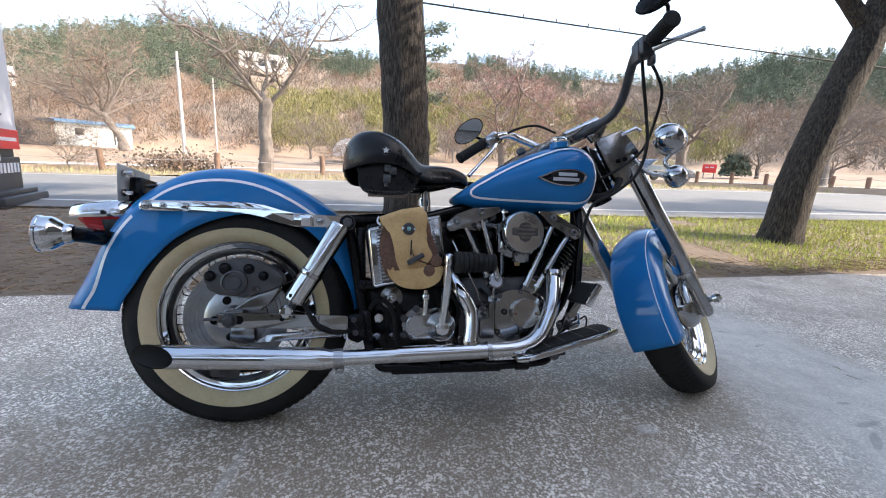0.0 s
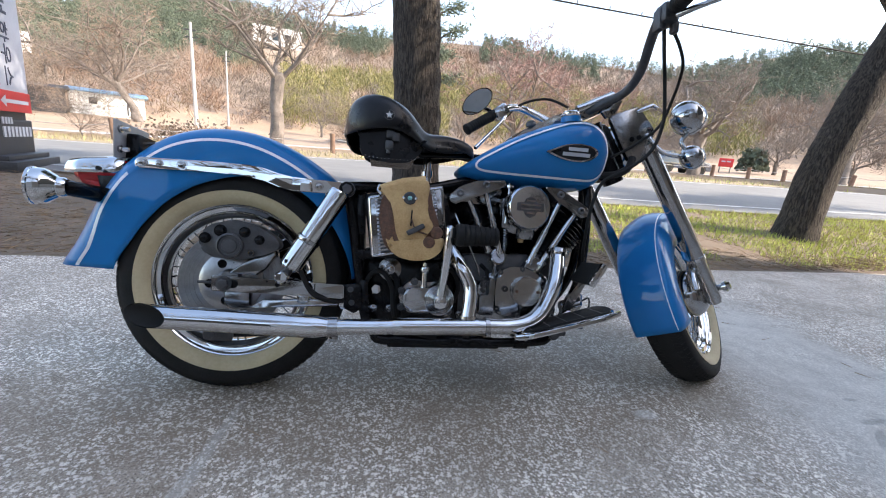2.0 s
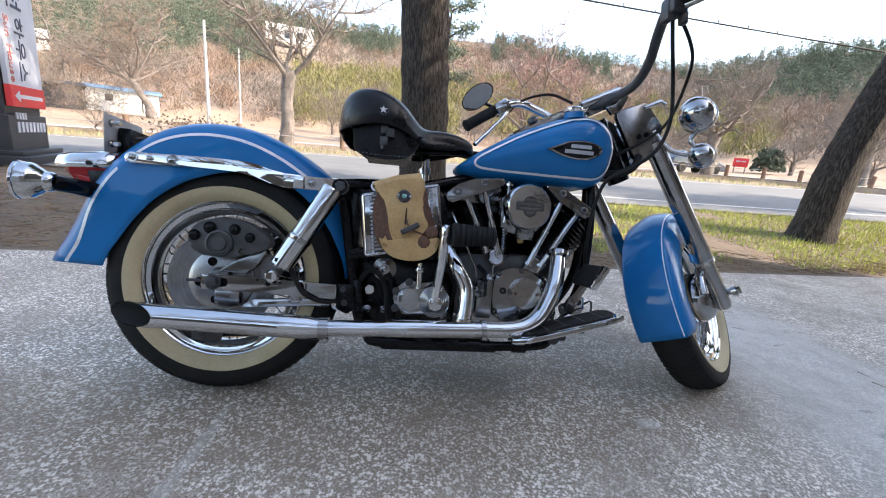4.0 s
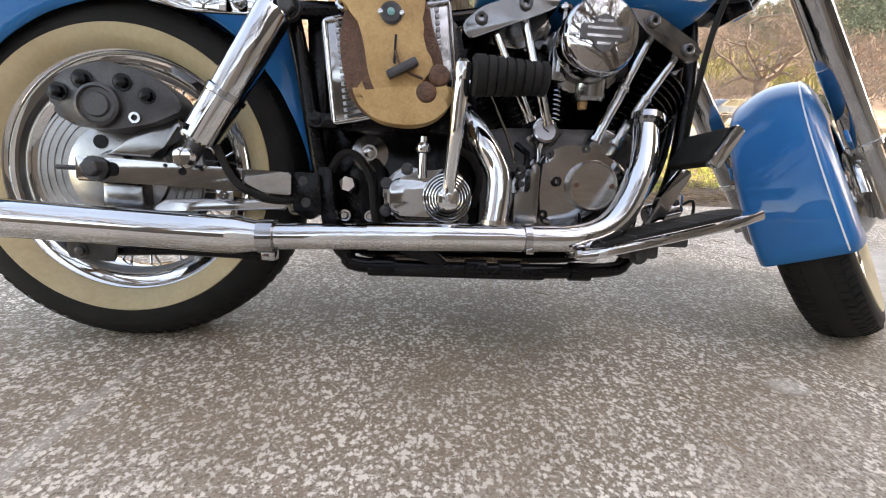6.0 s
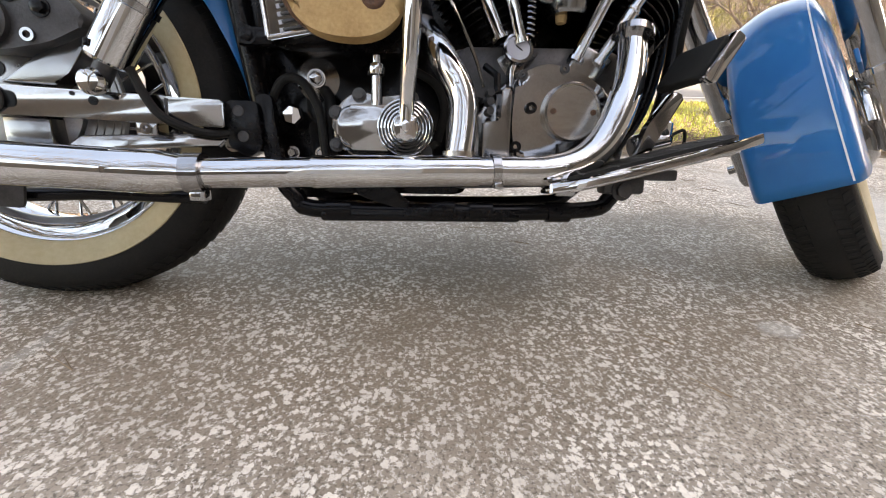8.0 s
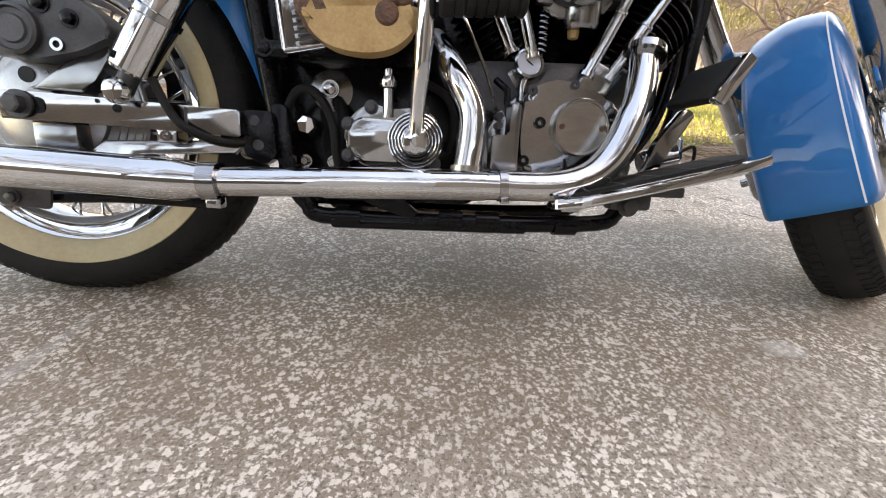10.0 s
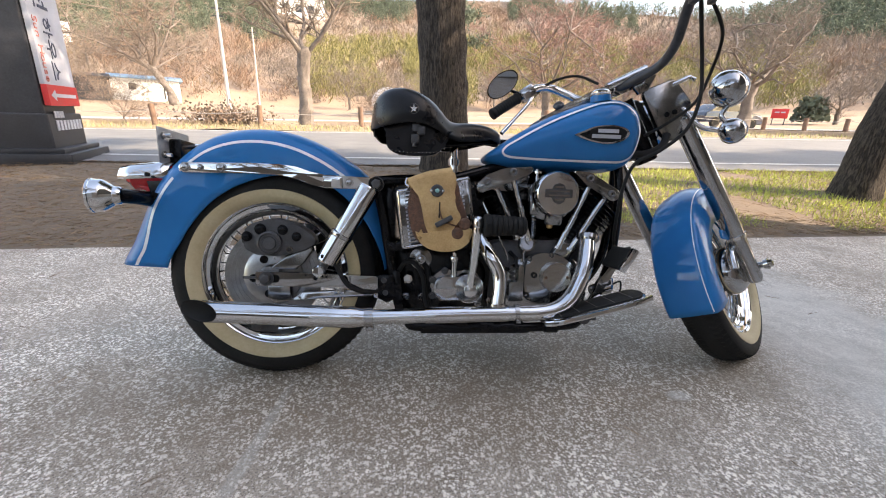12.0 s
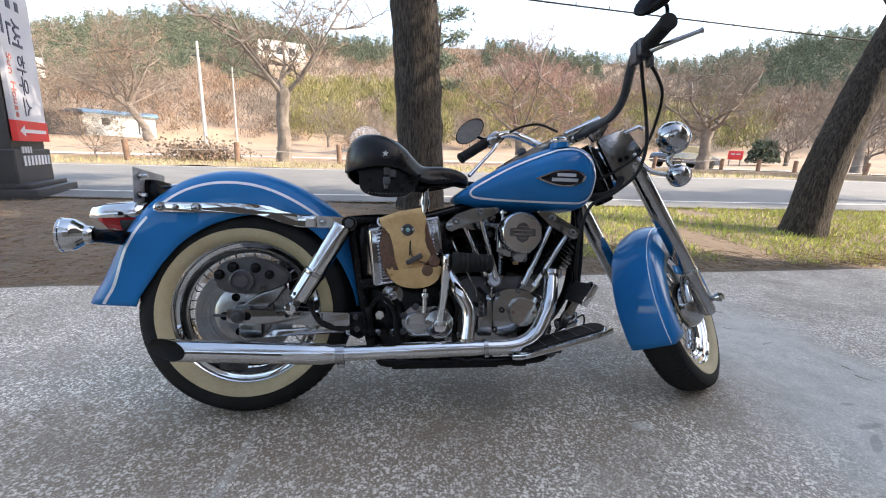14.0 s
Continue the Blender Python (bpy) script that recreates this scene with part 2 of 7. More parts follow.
M["etched"] = surface("etched_metal", (0.10, 0.10, 0.105), (0.17, 0.17, 0.175), 0.35, 1.0, scale=60, fine=500, bumps=0.05)
M["turquoise"] = surface("turquoise_stone", (0.12, 0.34, 0.34), (0.25, 0.5, 0.5), 0.3, scale=200, bumps=0)
M["bore_black"] = surface("bore_black", (0.004, 0.004, 0.004), (0.012, 0.011, 0.010), 0.9, scale=60, bumps=0)
M["glass"], nt, b = shade("dark_glass", (0.03, 0.035, 0.04), 0.06)


def leafy(name, dark, light, scale):
    m, nt, b = shade(name, light, 0.8)
    n = noise_node(nt, scale)
    g = nt.nodes.new("ShaderNodeNewGeometry")
    nt.links.new(ramp(nt, mix(nt, 0.6, n.outputs[0], g.outputs["Random Per Island"]), [(0.15, dark), (0.85, light)]), b.inputs["Base Color"])
    return m


M["pine"] = leafy("pine_needles", (0.05, 0.068, 0.048), (0.145, 0.175, 0.12), 0.2)
m, nt, b = shade("bare_scrub", (0.2, 0.15, 0.11), 0.9)
wide, island = noise_node(nt, 0.055, 3), nt.nodes.new("ShaderNodeNewGeometry")
hue = ramp(nt, wide.outputs[0], [(0.34, (0.195, 0.168, 0.152)), (0.46, (0.235, 0.19, 0.158)), (0.56, (0.265, 0.162, 0.115)), (0.66, (0.205, 0.178, 0.12))])
nt.links.new(mix(nt, ramp(nt, island.outputs["Random Per Island"], [(0.0, (0.0,) * 3), (1.0, (0.6,) * 3)]), hue, (0.11, 0.08, 0.058)), b.inputs["Base Color"])
M["scrub"] = m
M["bamboo"] = leafy("bamboo_leaves", (0.085, 0.088, 0.03), (0.29, 0.25, 0.095), 0.15)
M["bud"] = leafy("pink_buds", (0.17, 0.085, 0.075), (0.36, 0.2, 0.17), 1.0)
M["straw"] = leafy("dry_grass", (0.18, 0.15, 0.08), (0.42, 0.35, 0.22), 1.0)
M["needles"] = leafy("fallen_needles", (0.13, 0.085, 0.05), (0.33, 0.225, 0.14), 3.0)


# ---- mesh tools ----
def part(name, bm, material, parent=None, label="", smooth=True):
    """Links a bmesh as one mesh object, under a thing or a part."""
    me = bpy.data.meshes.new(name)
    bmesh.ops.recalc_face_normals(bm, faces=bm.faces)
    if smooth:
        for f in bm.faces:
            f.smooth = True
        for e in bm.edges:
            if len(e.link_faces) == 2 and e.calc_face_angle(0) > 0.6:
                e.smooth = False
    bm.to_mesh(me)
    bm.free()
    me.materials.append(M[material] if isinstance(material, str) else material)
    ob = new(name, me)
    ob.parent = parent
    return tagged(ob, label)


def thing(name, m, label, category, group="", kind=""):
    ob = new(name)
    ob.matrix_world = m
    return tagged(ob, label, category, group, kind)


def smooth_path(pts, n=6):
    """Catmull-Rom through the points."""
    p = [Vector(q) for q in pts]
    p = [2 * p[0] - p[1]] + p + [2 * p[-1] - p[-2]]
    out = []
    for i in range(1, len(p) - 2):
        for k in range(n):
            t = k / n
            a, b, c, d = p[i - 1:i + 3]
            out.append(0.5 * (2 * b + (c - a) * t + (2 * a - 5 * b + 4 * c - d) * t * t + (3 * b - a - 3 * c + d) * t ** 3))
    return out + [p[-2]]


def tube(pts, r, seg=12, smooth=0, bm=None, caps=True):
    """A round bar along points; r one radius or one for each point."""
    bm = bm or bmesh.new()
    rs = r if isinstance(r, (list, tuple)) else None
    if smooth:
        n0 = len(pts)
        pts = smooth_path(pts, smooth)
        if rs:
            rs = [float(np.interp(i / smooth, range(n0), rs)) for i in range(len(pts))]
    pts = [Vector(q) for q in pts]
    rings, up = [], None
    for i, q in enumerate(pts):
        d = (pts[min(i + 1, len(pts) - 1)] - pts[max(i - 1, 0)]).normalized()
        if up is None:
            up = d.orthogonal().normalized()
        up = (up - d * up.dot(d)).normalized()
        side = d.cross(up)
        rad = rs[i] if rs else r
        rings.append([bm.verts.new(q + rad * (up * math.cos(2 * math.pi * k / seg) + side * math.sin(2 * math.pi * k / seg))) for k in range(seg)])
    skin(bm, rings, True)
    if caps:
        bm.faces.new(rings[0][::-1])
        bm.faces.new(rings[-1])
    return bm


def skin(bm, rings, closed):
    for a, b in zip(rings, rings[1:]):
        n = len(a)
        for k in range(n if closed else n - 1):
            bm.faces.new((a[k], a[(k + 1) % n], b[(k + 1) % n], b[k]))


def lathe(profile, center=(0, 0, 0), axis=(0, -1, 0), seg=32, bm=None, close=False):
    """Turns (radius, distance along the axis) round an axis; close joins the last point to the first."""
    bm = bm or bmesh.new()
    a = Vector(axis).normalized()
    u = a.orthogonal().normalized()
    v = a.cross(u)
    c = Vector(center)
    rings = []
    for r, h in profile + ([profile[0]] if close else []):
        rings.append([bm.verts.new(c + a * h + r * (u * math.cos(2 * math.pi * k / seg) + v * math.sin(2 * math.pi * k / seg))) for k in range(seg)] if r > 1e-6 else [bm.verts.new(c + a * h)])
    for p, q in zip(rings, rings[1:]):
        for k in range(seg):
            j = (k + 1) % seg
            if len(p) > 1 and len(q) > 1:
                bm.faces.new((p[k], p[j], q[j], q[k]))
            elif len(p) > 1:
                bm.faces.new((p[k], p[j], q[0]))
            elif len(q) > 1:
                bm.faces.new((p[0], q[j], q[k]))
    if close:
        bmesh.ops.remove_doubles(bm, verts=bm.verts, dist=1e-6)
    return bm


def slab(outline, y0, y1, bevel=0.0, bm=None, segs=2):
    """An outline in x and z, made thick from y0 to y1, with rounded edges."""
    part_bm = bmesh.new()
    a = [part_bm.verts.new((x, y0, z)) for x, z in outline]
    b = [part_bm.verts.new((x, y1, z)) for x, z in outline]
    part_bm.faces.new(a)
    part_bm.faces.new(b[::-1])
    for k in range(len(a)):
        j = (k + 1) % len(a)
        part_bm.faces.new((a[j], a[k], b[k], b[j]))
    if bevel:
        bmesh.ops.bevel(part_bm, geom=[e for e in part_bm.edges if abs(e.verts[0].co.y - e.verts[1].co.y) < 1e-6], offset=bevel, segments=segs, profile=0.5, affect="EDGES")
    return join(bm, part_bm)


def join(bm, extra):
    if bm is None:
        return extra
    me = bpy.data.meshes.new("tmp")
    extra.to_mesh(me)
    extra.free()
    bm.from_mesh(me)
    bpy.data.meshes.remove(me)
    return bm


def box(center, size, bevel=0.0, m=None, bm=None, segs=2):
    b = bmesh.new()
    bmesh.ops.create_cube(b, size=1)
    bmesh.ops.scale(b, vec=size, verts=b.verts)
    if bevel:
        bmesh.ops.bevel(b, geom=b.edges[:], offset=bevel, segments=segs, profile=0.5, affect="EDGES")
    if m:
        bmesh.ops.transform(b, matrix=m, verts=b.verts)
    bmesh.ops.translate(b, vec=center, verts=b.verts)
    return join(bm, b)


def moved(bm, m):
    bmesh.ops.transform(bm, matrix=m, verts=bm.verts)
    return bm


def bolt(c, r=0.008, h=0.008, axis=(0, -1, 0), bm=None):
    """A hexagon head on a washer."""
    bm = lathe([(0, 0), (r * 1.45, 0), (r * 1.45, h * 0.25), (0, h * 0.25)], c, axis, 16, bm)
    return lathe([(0, h * 0.25), (r, h * 0.25), (r, h * 0.9), (r * 0.8, h), (0, h)], c, axis, 6, bm)


def rounded(pts, r, n=4):
    """Rounds the corners of an outline."""
    out = []
    for i, q in enumerate(pts):
        a, c = Vector(pts[i - 1]), Vector(pts[(i + 1) % len(pts)])
        q = Vector(q)
        d = min(r, (a - q).length * 0.45, (c - q).length * 0.45)
        s, e = q + (a - q).normalized() * d, q + (c - q).normalized() * d
        for k in range(n + 1):
            t = k / n
            out.append(tuple((1 - t) ** 2 * s + 2 * t * (1 - t) * q + t * t * e))
    return out


# ---- ground ----
def ease(t):
    t = max(0.0, min(1.0, t))
    return t * t * (3 - 2 * t)


def land(x, y):
    """Height of the land: the level slab, the road beyond it, and hills behind the fields."""
    xx = max(-70.0, min(70.0, x))
    z = (0.025 * xx + 0.02 * (min(y, 24.0) - 1.2)) * ease((y - 1.3) / 3.0) if y > 1.3 else 0.0
    return z


def steps(a, b, n):
    return [a + (b - a) * k / n for k in range(n + 1)]


def slab_edge(x):
    return 1.17 + 0.105 * (x + 1.4)


ground_xs = [-3000, -600, -200, -100] + steps(-60, 60, 60) + [100, 200, 600, 3000]
bm = bmesh.new()
rows = [[bm.verts.new((x, y, land(x, y) - 0.03)) for x in ground_xs] for y in [-3000, -400, -60, -12, 0, 1.3] + steps(1.6, 20, 30) + steps(22, 60, 20) + [100, 200, 400, 3000]]
skin(bm, rows, False)
tagged(part("ground", bm, "field"), "dry sandy fields and land under the whole place", "ground", kind="structure")

bm = bmesh.new()
rows = [[bm.verts.new((x, -8 + (slab_edge(x) + 8 + 0.03 * noise.noise(Vector((x * 2.5, 0, 0)))) * f, 0.0)) for x in steps(-14, 16, 90)] for f in (0, 0.3, 0.6, 0.8, 0.9, 1.0)]
skin(bm, rows, False)
low = [bm.verts.new(v.co - Vector((0, 0, 0.09))) for v in rows[-1]]
skin(bm, [rows[-1], low], False)
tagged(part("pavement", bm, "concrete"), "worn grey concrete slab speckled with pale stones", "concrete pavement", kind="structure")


def strip(name, x0, x1, n, near, far, material, lift, label, category, rows_n=4, rough=0.0):
    """A strip of ground between two lines y(x)."""
    bm = bmesh.new()
    rows = []
    for k in range(rows_n + 1):
        f = k / rows_n
        row = []
        for x in steps(x0, x1, n):
            y = near(x) + (far(x) - near(x)) * f
            row.append(bm.verts.new((x, y, land(x, y) + lift + rough * noise.noise(Vector((x * 2.1, y * 2.1, 7.0))))))
        rows.append(row)
    skin(bm, rows, False)
    return tagged(part(name, bm, material), label, category, kind="structure")


def road_near(x):
    return 5.05 - 0.055 * x + 0.25 * math.sin(x * 0.7) * 0.3


def road_far(x):
    return 13.6 - 0.04 * x


strip("verge_near", -14, 16, 120, lambda x: slab_edge(x) - 0.04, lambda x: road_near(x) + 0.1, "dirt", -0.012, "brown earth strewn with pine needles beside the slab", "earth", 30, 0.018)
strip("road", -80, 80, 80, road_near, road_far, "asphalt", 0.012, "grey asphalt country road with white lines", "road", 8)
for k, off in enumerate((0.75, 7.9)):
    strip("road_line", -80, 80, 80, lambda x, o=off: road_near(x) + o if o < 2 else 5.05 - 0.05 * x + o, lambda x, o=off: (road_near(x) + o if o < 2 else 5.05 - 0.05 * x + o) + 0.13, "lane", 0.018, "white painted edge line on the asphalt", "road marking", 1)
strip("verge_far", -80, 80, 160, road_far, lambda x: road_far(x) + 4.0, "verge", 0.0, "straw and grass strip along the far side of the road", "grass verge", 8, 0.1)

# ---- hills ----
EYE = Vector((0.43, -1.23, 0.8))


def toward(az, el, d):
    """The place d metres off, at that azimuth (plus to the right) and height angle over the slab."""
    a = radians(az)
    return EYE + Vector((d * math.sin(a), d * math.cos(a), d * math.tan(radians(el))))


RIDGE = [(-95, 6), (-60, 6), (-46, 7.6), (-38, 8.7), (-36, 9.6), (-32, 10.9), (-27, 12.7), (-23, 13.7), (-18, 14.2), (-12.5, 13.4), (-6.5, 13.1), (-2, 13.3), (6, 13.7), (11.5, 13.8), (15.5, 14.1), (19.5, 13.2), (24, 12.5), (29, 11.9), (35, 11.2), (38.5, 11.5), (40.5, 12.0), (45, 12.9), (48.5, 13.0), (51, 12.5), (70, 10), (95, 8)]


def slope(az, d):
    """Height angle of the hillside at an azimuth and a distance."""
    ridge = float(np.interp(az, [p[0] for p in RIDGE], [p[1] for p in RIDGE]))
    foot = -0.8 + 1.4 * math.sin(radians(az))
    mid = 1.1 + 0.9 * ease((az + 5) / 50)
    el = foot + (mid - foot) * ease((d - 26) / 50)
    el += (ridge - mid) * (max(0.0, min(1.0, (d - 66) / 94)) ** 0.85)
    return el + 0.35 * noise.noise(Vector((az * 0.12, d * 0.05, 4))) * ease((d - 60) / 40)


bm = bmesh.new()
rows = [[bm.verts.new(toward(az, slope(az, d), d)) for az in steps(-92, 92, 92)] for d in steps(24, 60, 9) + steps(66, 160, 16)]
rows.insert(0, [bm.verts.new(toward(az, slope(az, 24) - 3.0, 23.2)) for az in steps(-92, 92, 92)])
rows.append([bm.verts.new(toward(az, slope(az, 160) - 3, 190)) for az in steps(-92, 92, 92)])
skin(bm, rows, False)
hill = part("hillside", bm, "hill")
hill.data.materials.append(M["field"])
for f in hill.data.polygons:
    c = f.center - EYE
    if math.hypot(c.x, c.y) < 74:
        f.material_index = 1
tagged(hill, "dry field rising into hills of brown scrub and pines", "hill", kind="structure")


def heap(name, verts, faces, material, label, category, kind="stuff"):
    me = bpy.data.meshes.new(name)
    me.from_pydata(verts, [], faces)
    me.materials.append(M[material])
    return tagged(new(name, me), label, category, kind=kind)


def tuft(verts, faces, at, axis, length, wide):
    """A slim blade or twig."""
    side = axis.cross(Vector((random.uniform(-1, 1), random.uniform(-1, 1), random.uniform(-0.3, 0.3))))
    if side.length < 1e-6:
        return
    side = side.normalized() * wide / 2
    n = len(verts)
    verts += [tuple(at - side), tuple(at + side), tuple(at + axis * length)]
    faces.append((n, n + 1, n + 2))


def flake(verts, faces, at, size):
    """A small leafy plate at a random tilt."""
    u = Vector((random.gauss(0, 1), random.gauss(0, 1), random.gauss(0, 0.7))).normalized()
    v = u.orthogonal().normalized()
    v = (v * math.cos(random.random() * 6.28) + u.cross(v) * math.sin(random.random() * 6.28)).normalized()
    w = u.cross(v)
    n = len(verts)
    verts += [tuple(at + size * (v * a + w * b)) for a, b in ((-0.5, -0.35), (0.45, -0.5), (0.6, 0.3), (-0.2, 0.55))]
    faces.append((n, n + 1, n + 2, n + 3))


def reach(az, el):
    """How far off the hillside climbs to a height angle."""
    d = 70.0
    while slope(az, d) < el and d < 158:
        d += 1.0
    return d


VILLA, COTTAGE = reach(-13.3, 10.6), reach(-36.5, 5.4)
CLEAR = [(-13.3, 3.4, VILLA), (-36.5, 1.7, COTTAGE)]
pine_v, pine_f, scrub_v, scrub_f, bam_v, bam_f = [], [], [], [], [], []
for k in range(9800):
    az, d = random.uniform(-56, 62), 66 + 94 * random.random() ** (0.75 if k < 8200 else 0.35)
    high = (d - 66) / 94
    if any(abs(az - a) < w and -16 < d - dd < 6 for a, w, dd in CLEAR):
        continue
    p = toward(az, slope(az, d), d)
    patch = noise.noise(Vector((az * 0.16, d * 0.035, 9)))
    pine_zone = (az < 0 and high > 0.46 - 0.2 * patch + 0.35 * ease((az + 20) / 16)) or (az > 34 and high > 0.5 - 0.12 * patch + 0.4 * ease((41 - az) / 6)) or (12 < az < 27 and high > 0.80 - 0.15 * patch) or (high > 0.93 and az < 7) or (az > 20 and high > 0.95)
    bamboo = -13 < az < 45 and 0.02 < high < 0.58 and patch > -0.42 + 0.32 * abs(az - 10) / 26
    if pine_zone:
        h = random.uniform(2.0, 3.6) * d / 120
        for j in range(150):
            f = random.random()
            r = 1.5 * (1 - 0.7 * f) * math.sqrt(random.random())
            t = random.random() * 6.28
            flake(pine_v, pine_f, p + Vector((r * math.cos(t), r * math.sin(t), h * (0.1 + 0.9 * f))), random.uniform(0.10, 0.25))
    elif k >= 8200:
        continue
    elif bamboo:
        h = random.uniform(1.8, 4.8)
        for j in range(56):
            t, tilt = random.random() * 6.28, random.uniform(0.05, 0.9)
            a = Vector((math.cos(t) * math.sin(tilt), math.sin(t) * math.sin(tilt), math.cos(tilt)))
            tuft(bam_v, bam_f, p + Vector((random.gauss(0, 0.7), random.gauss(0, 0.5), h * random.uniform(0, 0.8))), a, random.uniform(0.5, 1.3), random.uniform(0.06, 0.17))
    elif random.random() < 0.85:
        h = random.uniform(1.6, 4.8)
        for j in range(30):
            t, tilt = random.random() * 6.28, random.uniform(0.05, 1.15)
            a = Vector((math.cos(t) * math.sin(tilt), math.sin(t) * math.sin(tilt), math.cos(tilt)))
            tuft(scrub_v, scrub_f, p + Vector((random.gauss(0, 0.6), random.gauss(0, 0.5), h * random.uniform(0, 0.6))), a, h * random.uniform(0.2, 0.5), random.uniform(0.05, 0.16))
heap("pine_wood", pine_v, pine_f, "pine", "dark green pine wood along the hilltops", "pine wood")
heap("bamboo_grove", bam_v, bam_f, "bamboo", "yellow-green bamboo grove on the hillside", "bamboo")
heap("bare_scrub", scrub_v, scrub_f, "scrub", "bare brown winter scrub covering the hillside", "scrub")

bm = bmesh.new()
rows = []
for d in (30.0, 31.5, 33.0, 35.5):
    rows.append([bm.verts.new(toward(az, slope(az, d), d) + Vector((0, 0, 0.05))) for az in steps(-60, 60, 80)])
skin(bm, rows, False)
tagged(part("field_lane", bm, "pole"), "pale concrete lane through the dry field", "lane", kind="structure")

# grass, straw and needles on the near ground and verges
gv, gf, sv, sf, nv, nf = [], [], [], [], [], []
for k in range(40000):
    x, y = random.uniform(1.6, 11.0), random.uniform(1.7, 5.0)
    edge = slab_edge(x) + 0.62 - 0.42 * ease((x - 2.6) / 2.0) + 0.35 * noise.noise(Vector((x * 1.3, y * 1.3, 1)))
    if y < edge or y > road_near(x) or noise.noise(Vector((x * 0.9, y * 0.9, 5))) < -0.38:
        continue
    a = Vector((random.gauss(0, 0.45), random.gauss(0, 0.45), 1)).normalized()
    if random.random() < 0.72:
        tuft(gv, gf, Vector((x, y, land(x, y) - 0.02)), a, random.uniform(0.03, 0.09), 0.012)
    else:
        tuft(sv, sf, Vector((x, y, land(x, y) - 0.02)), a, random.uniform(0.04, 0.10), 0.009)
for k in range(8000):
    x = random.uniform(-26, 32)
    y = road_far(x) + random.uniform(0.1, 4.2)
    a = Vector((random.gauss(0, 0.4), random.gauss(0, 0.4), 1)).normalized()
    (tuft(gv, gf, Vector((x, y, land(x, y))), a, random.uniform(0.05, 0.14), 0.03) if random.random() < (0.1 if x < 3 else 0.3) else tuft(sv, sf, Vector((x, y, land(x, y))), a, random.uniform(0.08, 0.34), 0.022))
for k in range(38000):
    x = random.uniform(-7.5, 9)
    y = slab_edge(x) + 0.02 + (road_near(x) - slab_edge(x)) * random.random() ** 1.4
    if x > 2.6 and y > slab_edge(x) + 0.9 - 0.5 * ease((x - 2.6) / 2.0) and random.random() < 0.85:
        continue
    t = random.random() * 6.28
    tuft(nv, nf, Vector((x, y, land(x, y) + random.uniform(0.0, 0.035))), Vector((math.cos(t), math.sin(t), random.uniform(-0.1, 0.2))).normalized(), random.uniform(0.05, 0.13), random.uniform(0.0025, 0.006))
for k in range(70):
    x, y, t = random.uniform(-1.5, 2.5), random.uniform(-0.9, 1.0), random.random() * 6.28
    for q in (-0.1, 0.1):
        tuft(nv, nf, Vector((x, y, 0.003)), Vector((math.cos(t + q), math.sin(t + q), 0.02)).normalized(), random.uniform(0.05, 0.10), 0.0022)
heap("grass", gv, gf, "grass", "short green spring grass beside the road", "grass")
heap("dry_grass", sv, sf, "straw", "straw-coloured dry grass along the verges", "dry grass")
heap("pine_needles", nv, nf, "needles", "brown fallen pine needles on the ground", "pine needles")

# ---- building behind, and unseen blocks added for shade and reflections ----
# out of view at the right, added to keep the sun off the slab
bm = box((8.75, -5.3, 6.0), (3.0, 11.2, 6.4), 0)
upper = tagged(part("shade_block", bm, "unseen_block", smooth=False), "unseen dark block added to shade the slab", "building", kind="structure")
# unseen, added so that the bike's left chrome mirrors something dark
tagged(part("dark_reflection_block", box((-7.0, -12.6, 1.65), (11.0, 8.0, 3.3), 0), "unseen_block", smooth=False), "unseen dark block added for the chrome to reflect", "building", kind="structure")
# unseen, added so that the chrome mirrors a pale strip
tagged(part("pale_reflection_block", box((-0.2, -12.3, 2.2), (3.0, 8.0, 4.4), 0), "plaster_grey", smooth=False), "unseen pale grey block added for the chrome to reflect", "building", kind="structure")
bm = box((13.0, -12.05, 2.7), (24, 8.02, 5.4), 0)
# foot of the block added for shading
box((8.75, -5.3, 1.4), (2.96, 11.16, 2.8), 0, bm=bm)
tagged(part("wall_lower", bm, "wall_taupe", smooth=False), "taupe rendered wall of the building behind and foot of the added shading block", "building", kind="structure")


# ---- trees ----
def bark_trunk(pts, rs, seg=40, rings=70, rough=0.05):
    """A thick trunk with ridged bark."""
    path = smooth_path(pts, max(2, rings // (len(pts) - 1)))
    n = len(path)
    rr = [float(np.interp(i / (n - 1) * (len(rs) - 1), range(len(rs)), rs)) for i in range(n)]
    bm = bmesh.new()
    out = []
    for i, p in enumerate(path):
        ring = []
        for k in range(seg):
            t = 2 * math.pi * k / seg
            d = Vector((math.cos(t), math.sin(t), 0))
            ridge = abs(noise.noise(Vector((d.x * 5, d.y * 5, p.z * 2.2 + p.x)))) + 0.6 * abs(noise.noise(Vector((d.x * 11, d.y * 11, p.z * 6))))
            ring.append(bm.verts.new(p + d * rr[i] * (1 + rough * (ridge * 2 - 0.8))))
        out.append(ring)
    skin(bm, out, True)
    bm.faces.new(out[-1])
    return bm


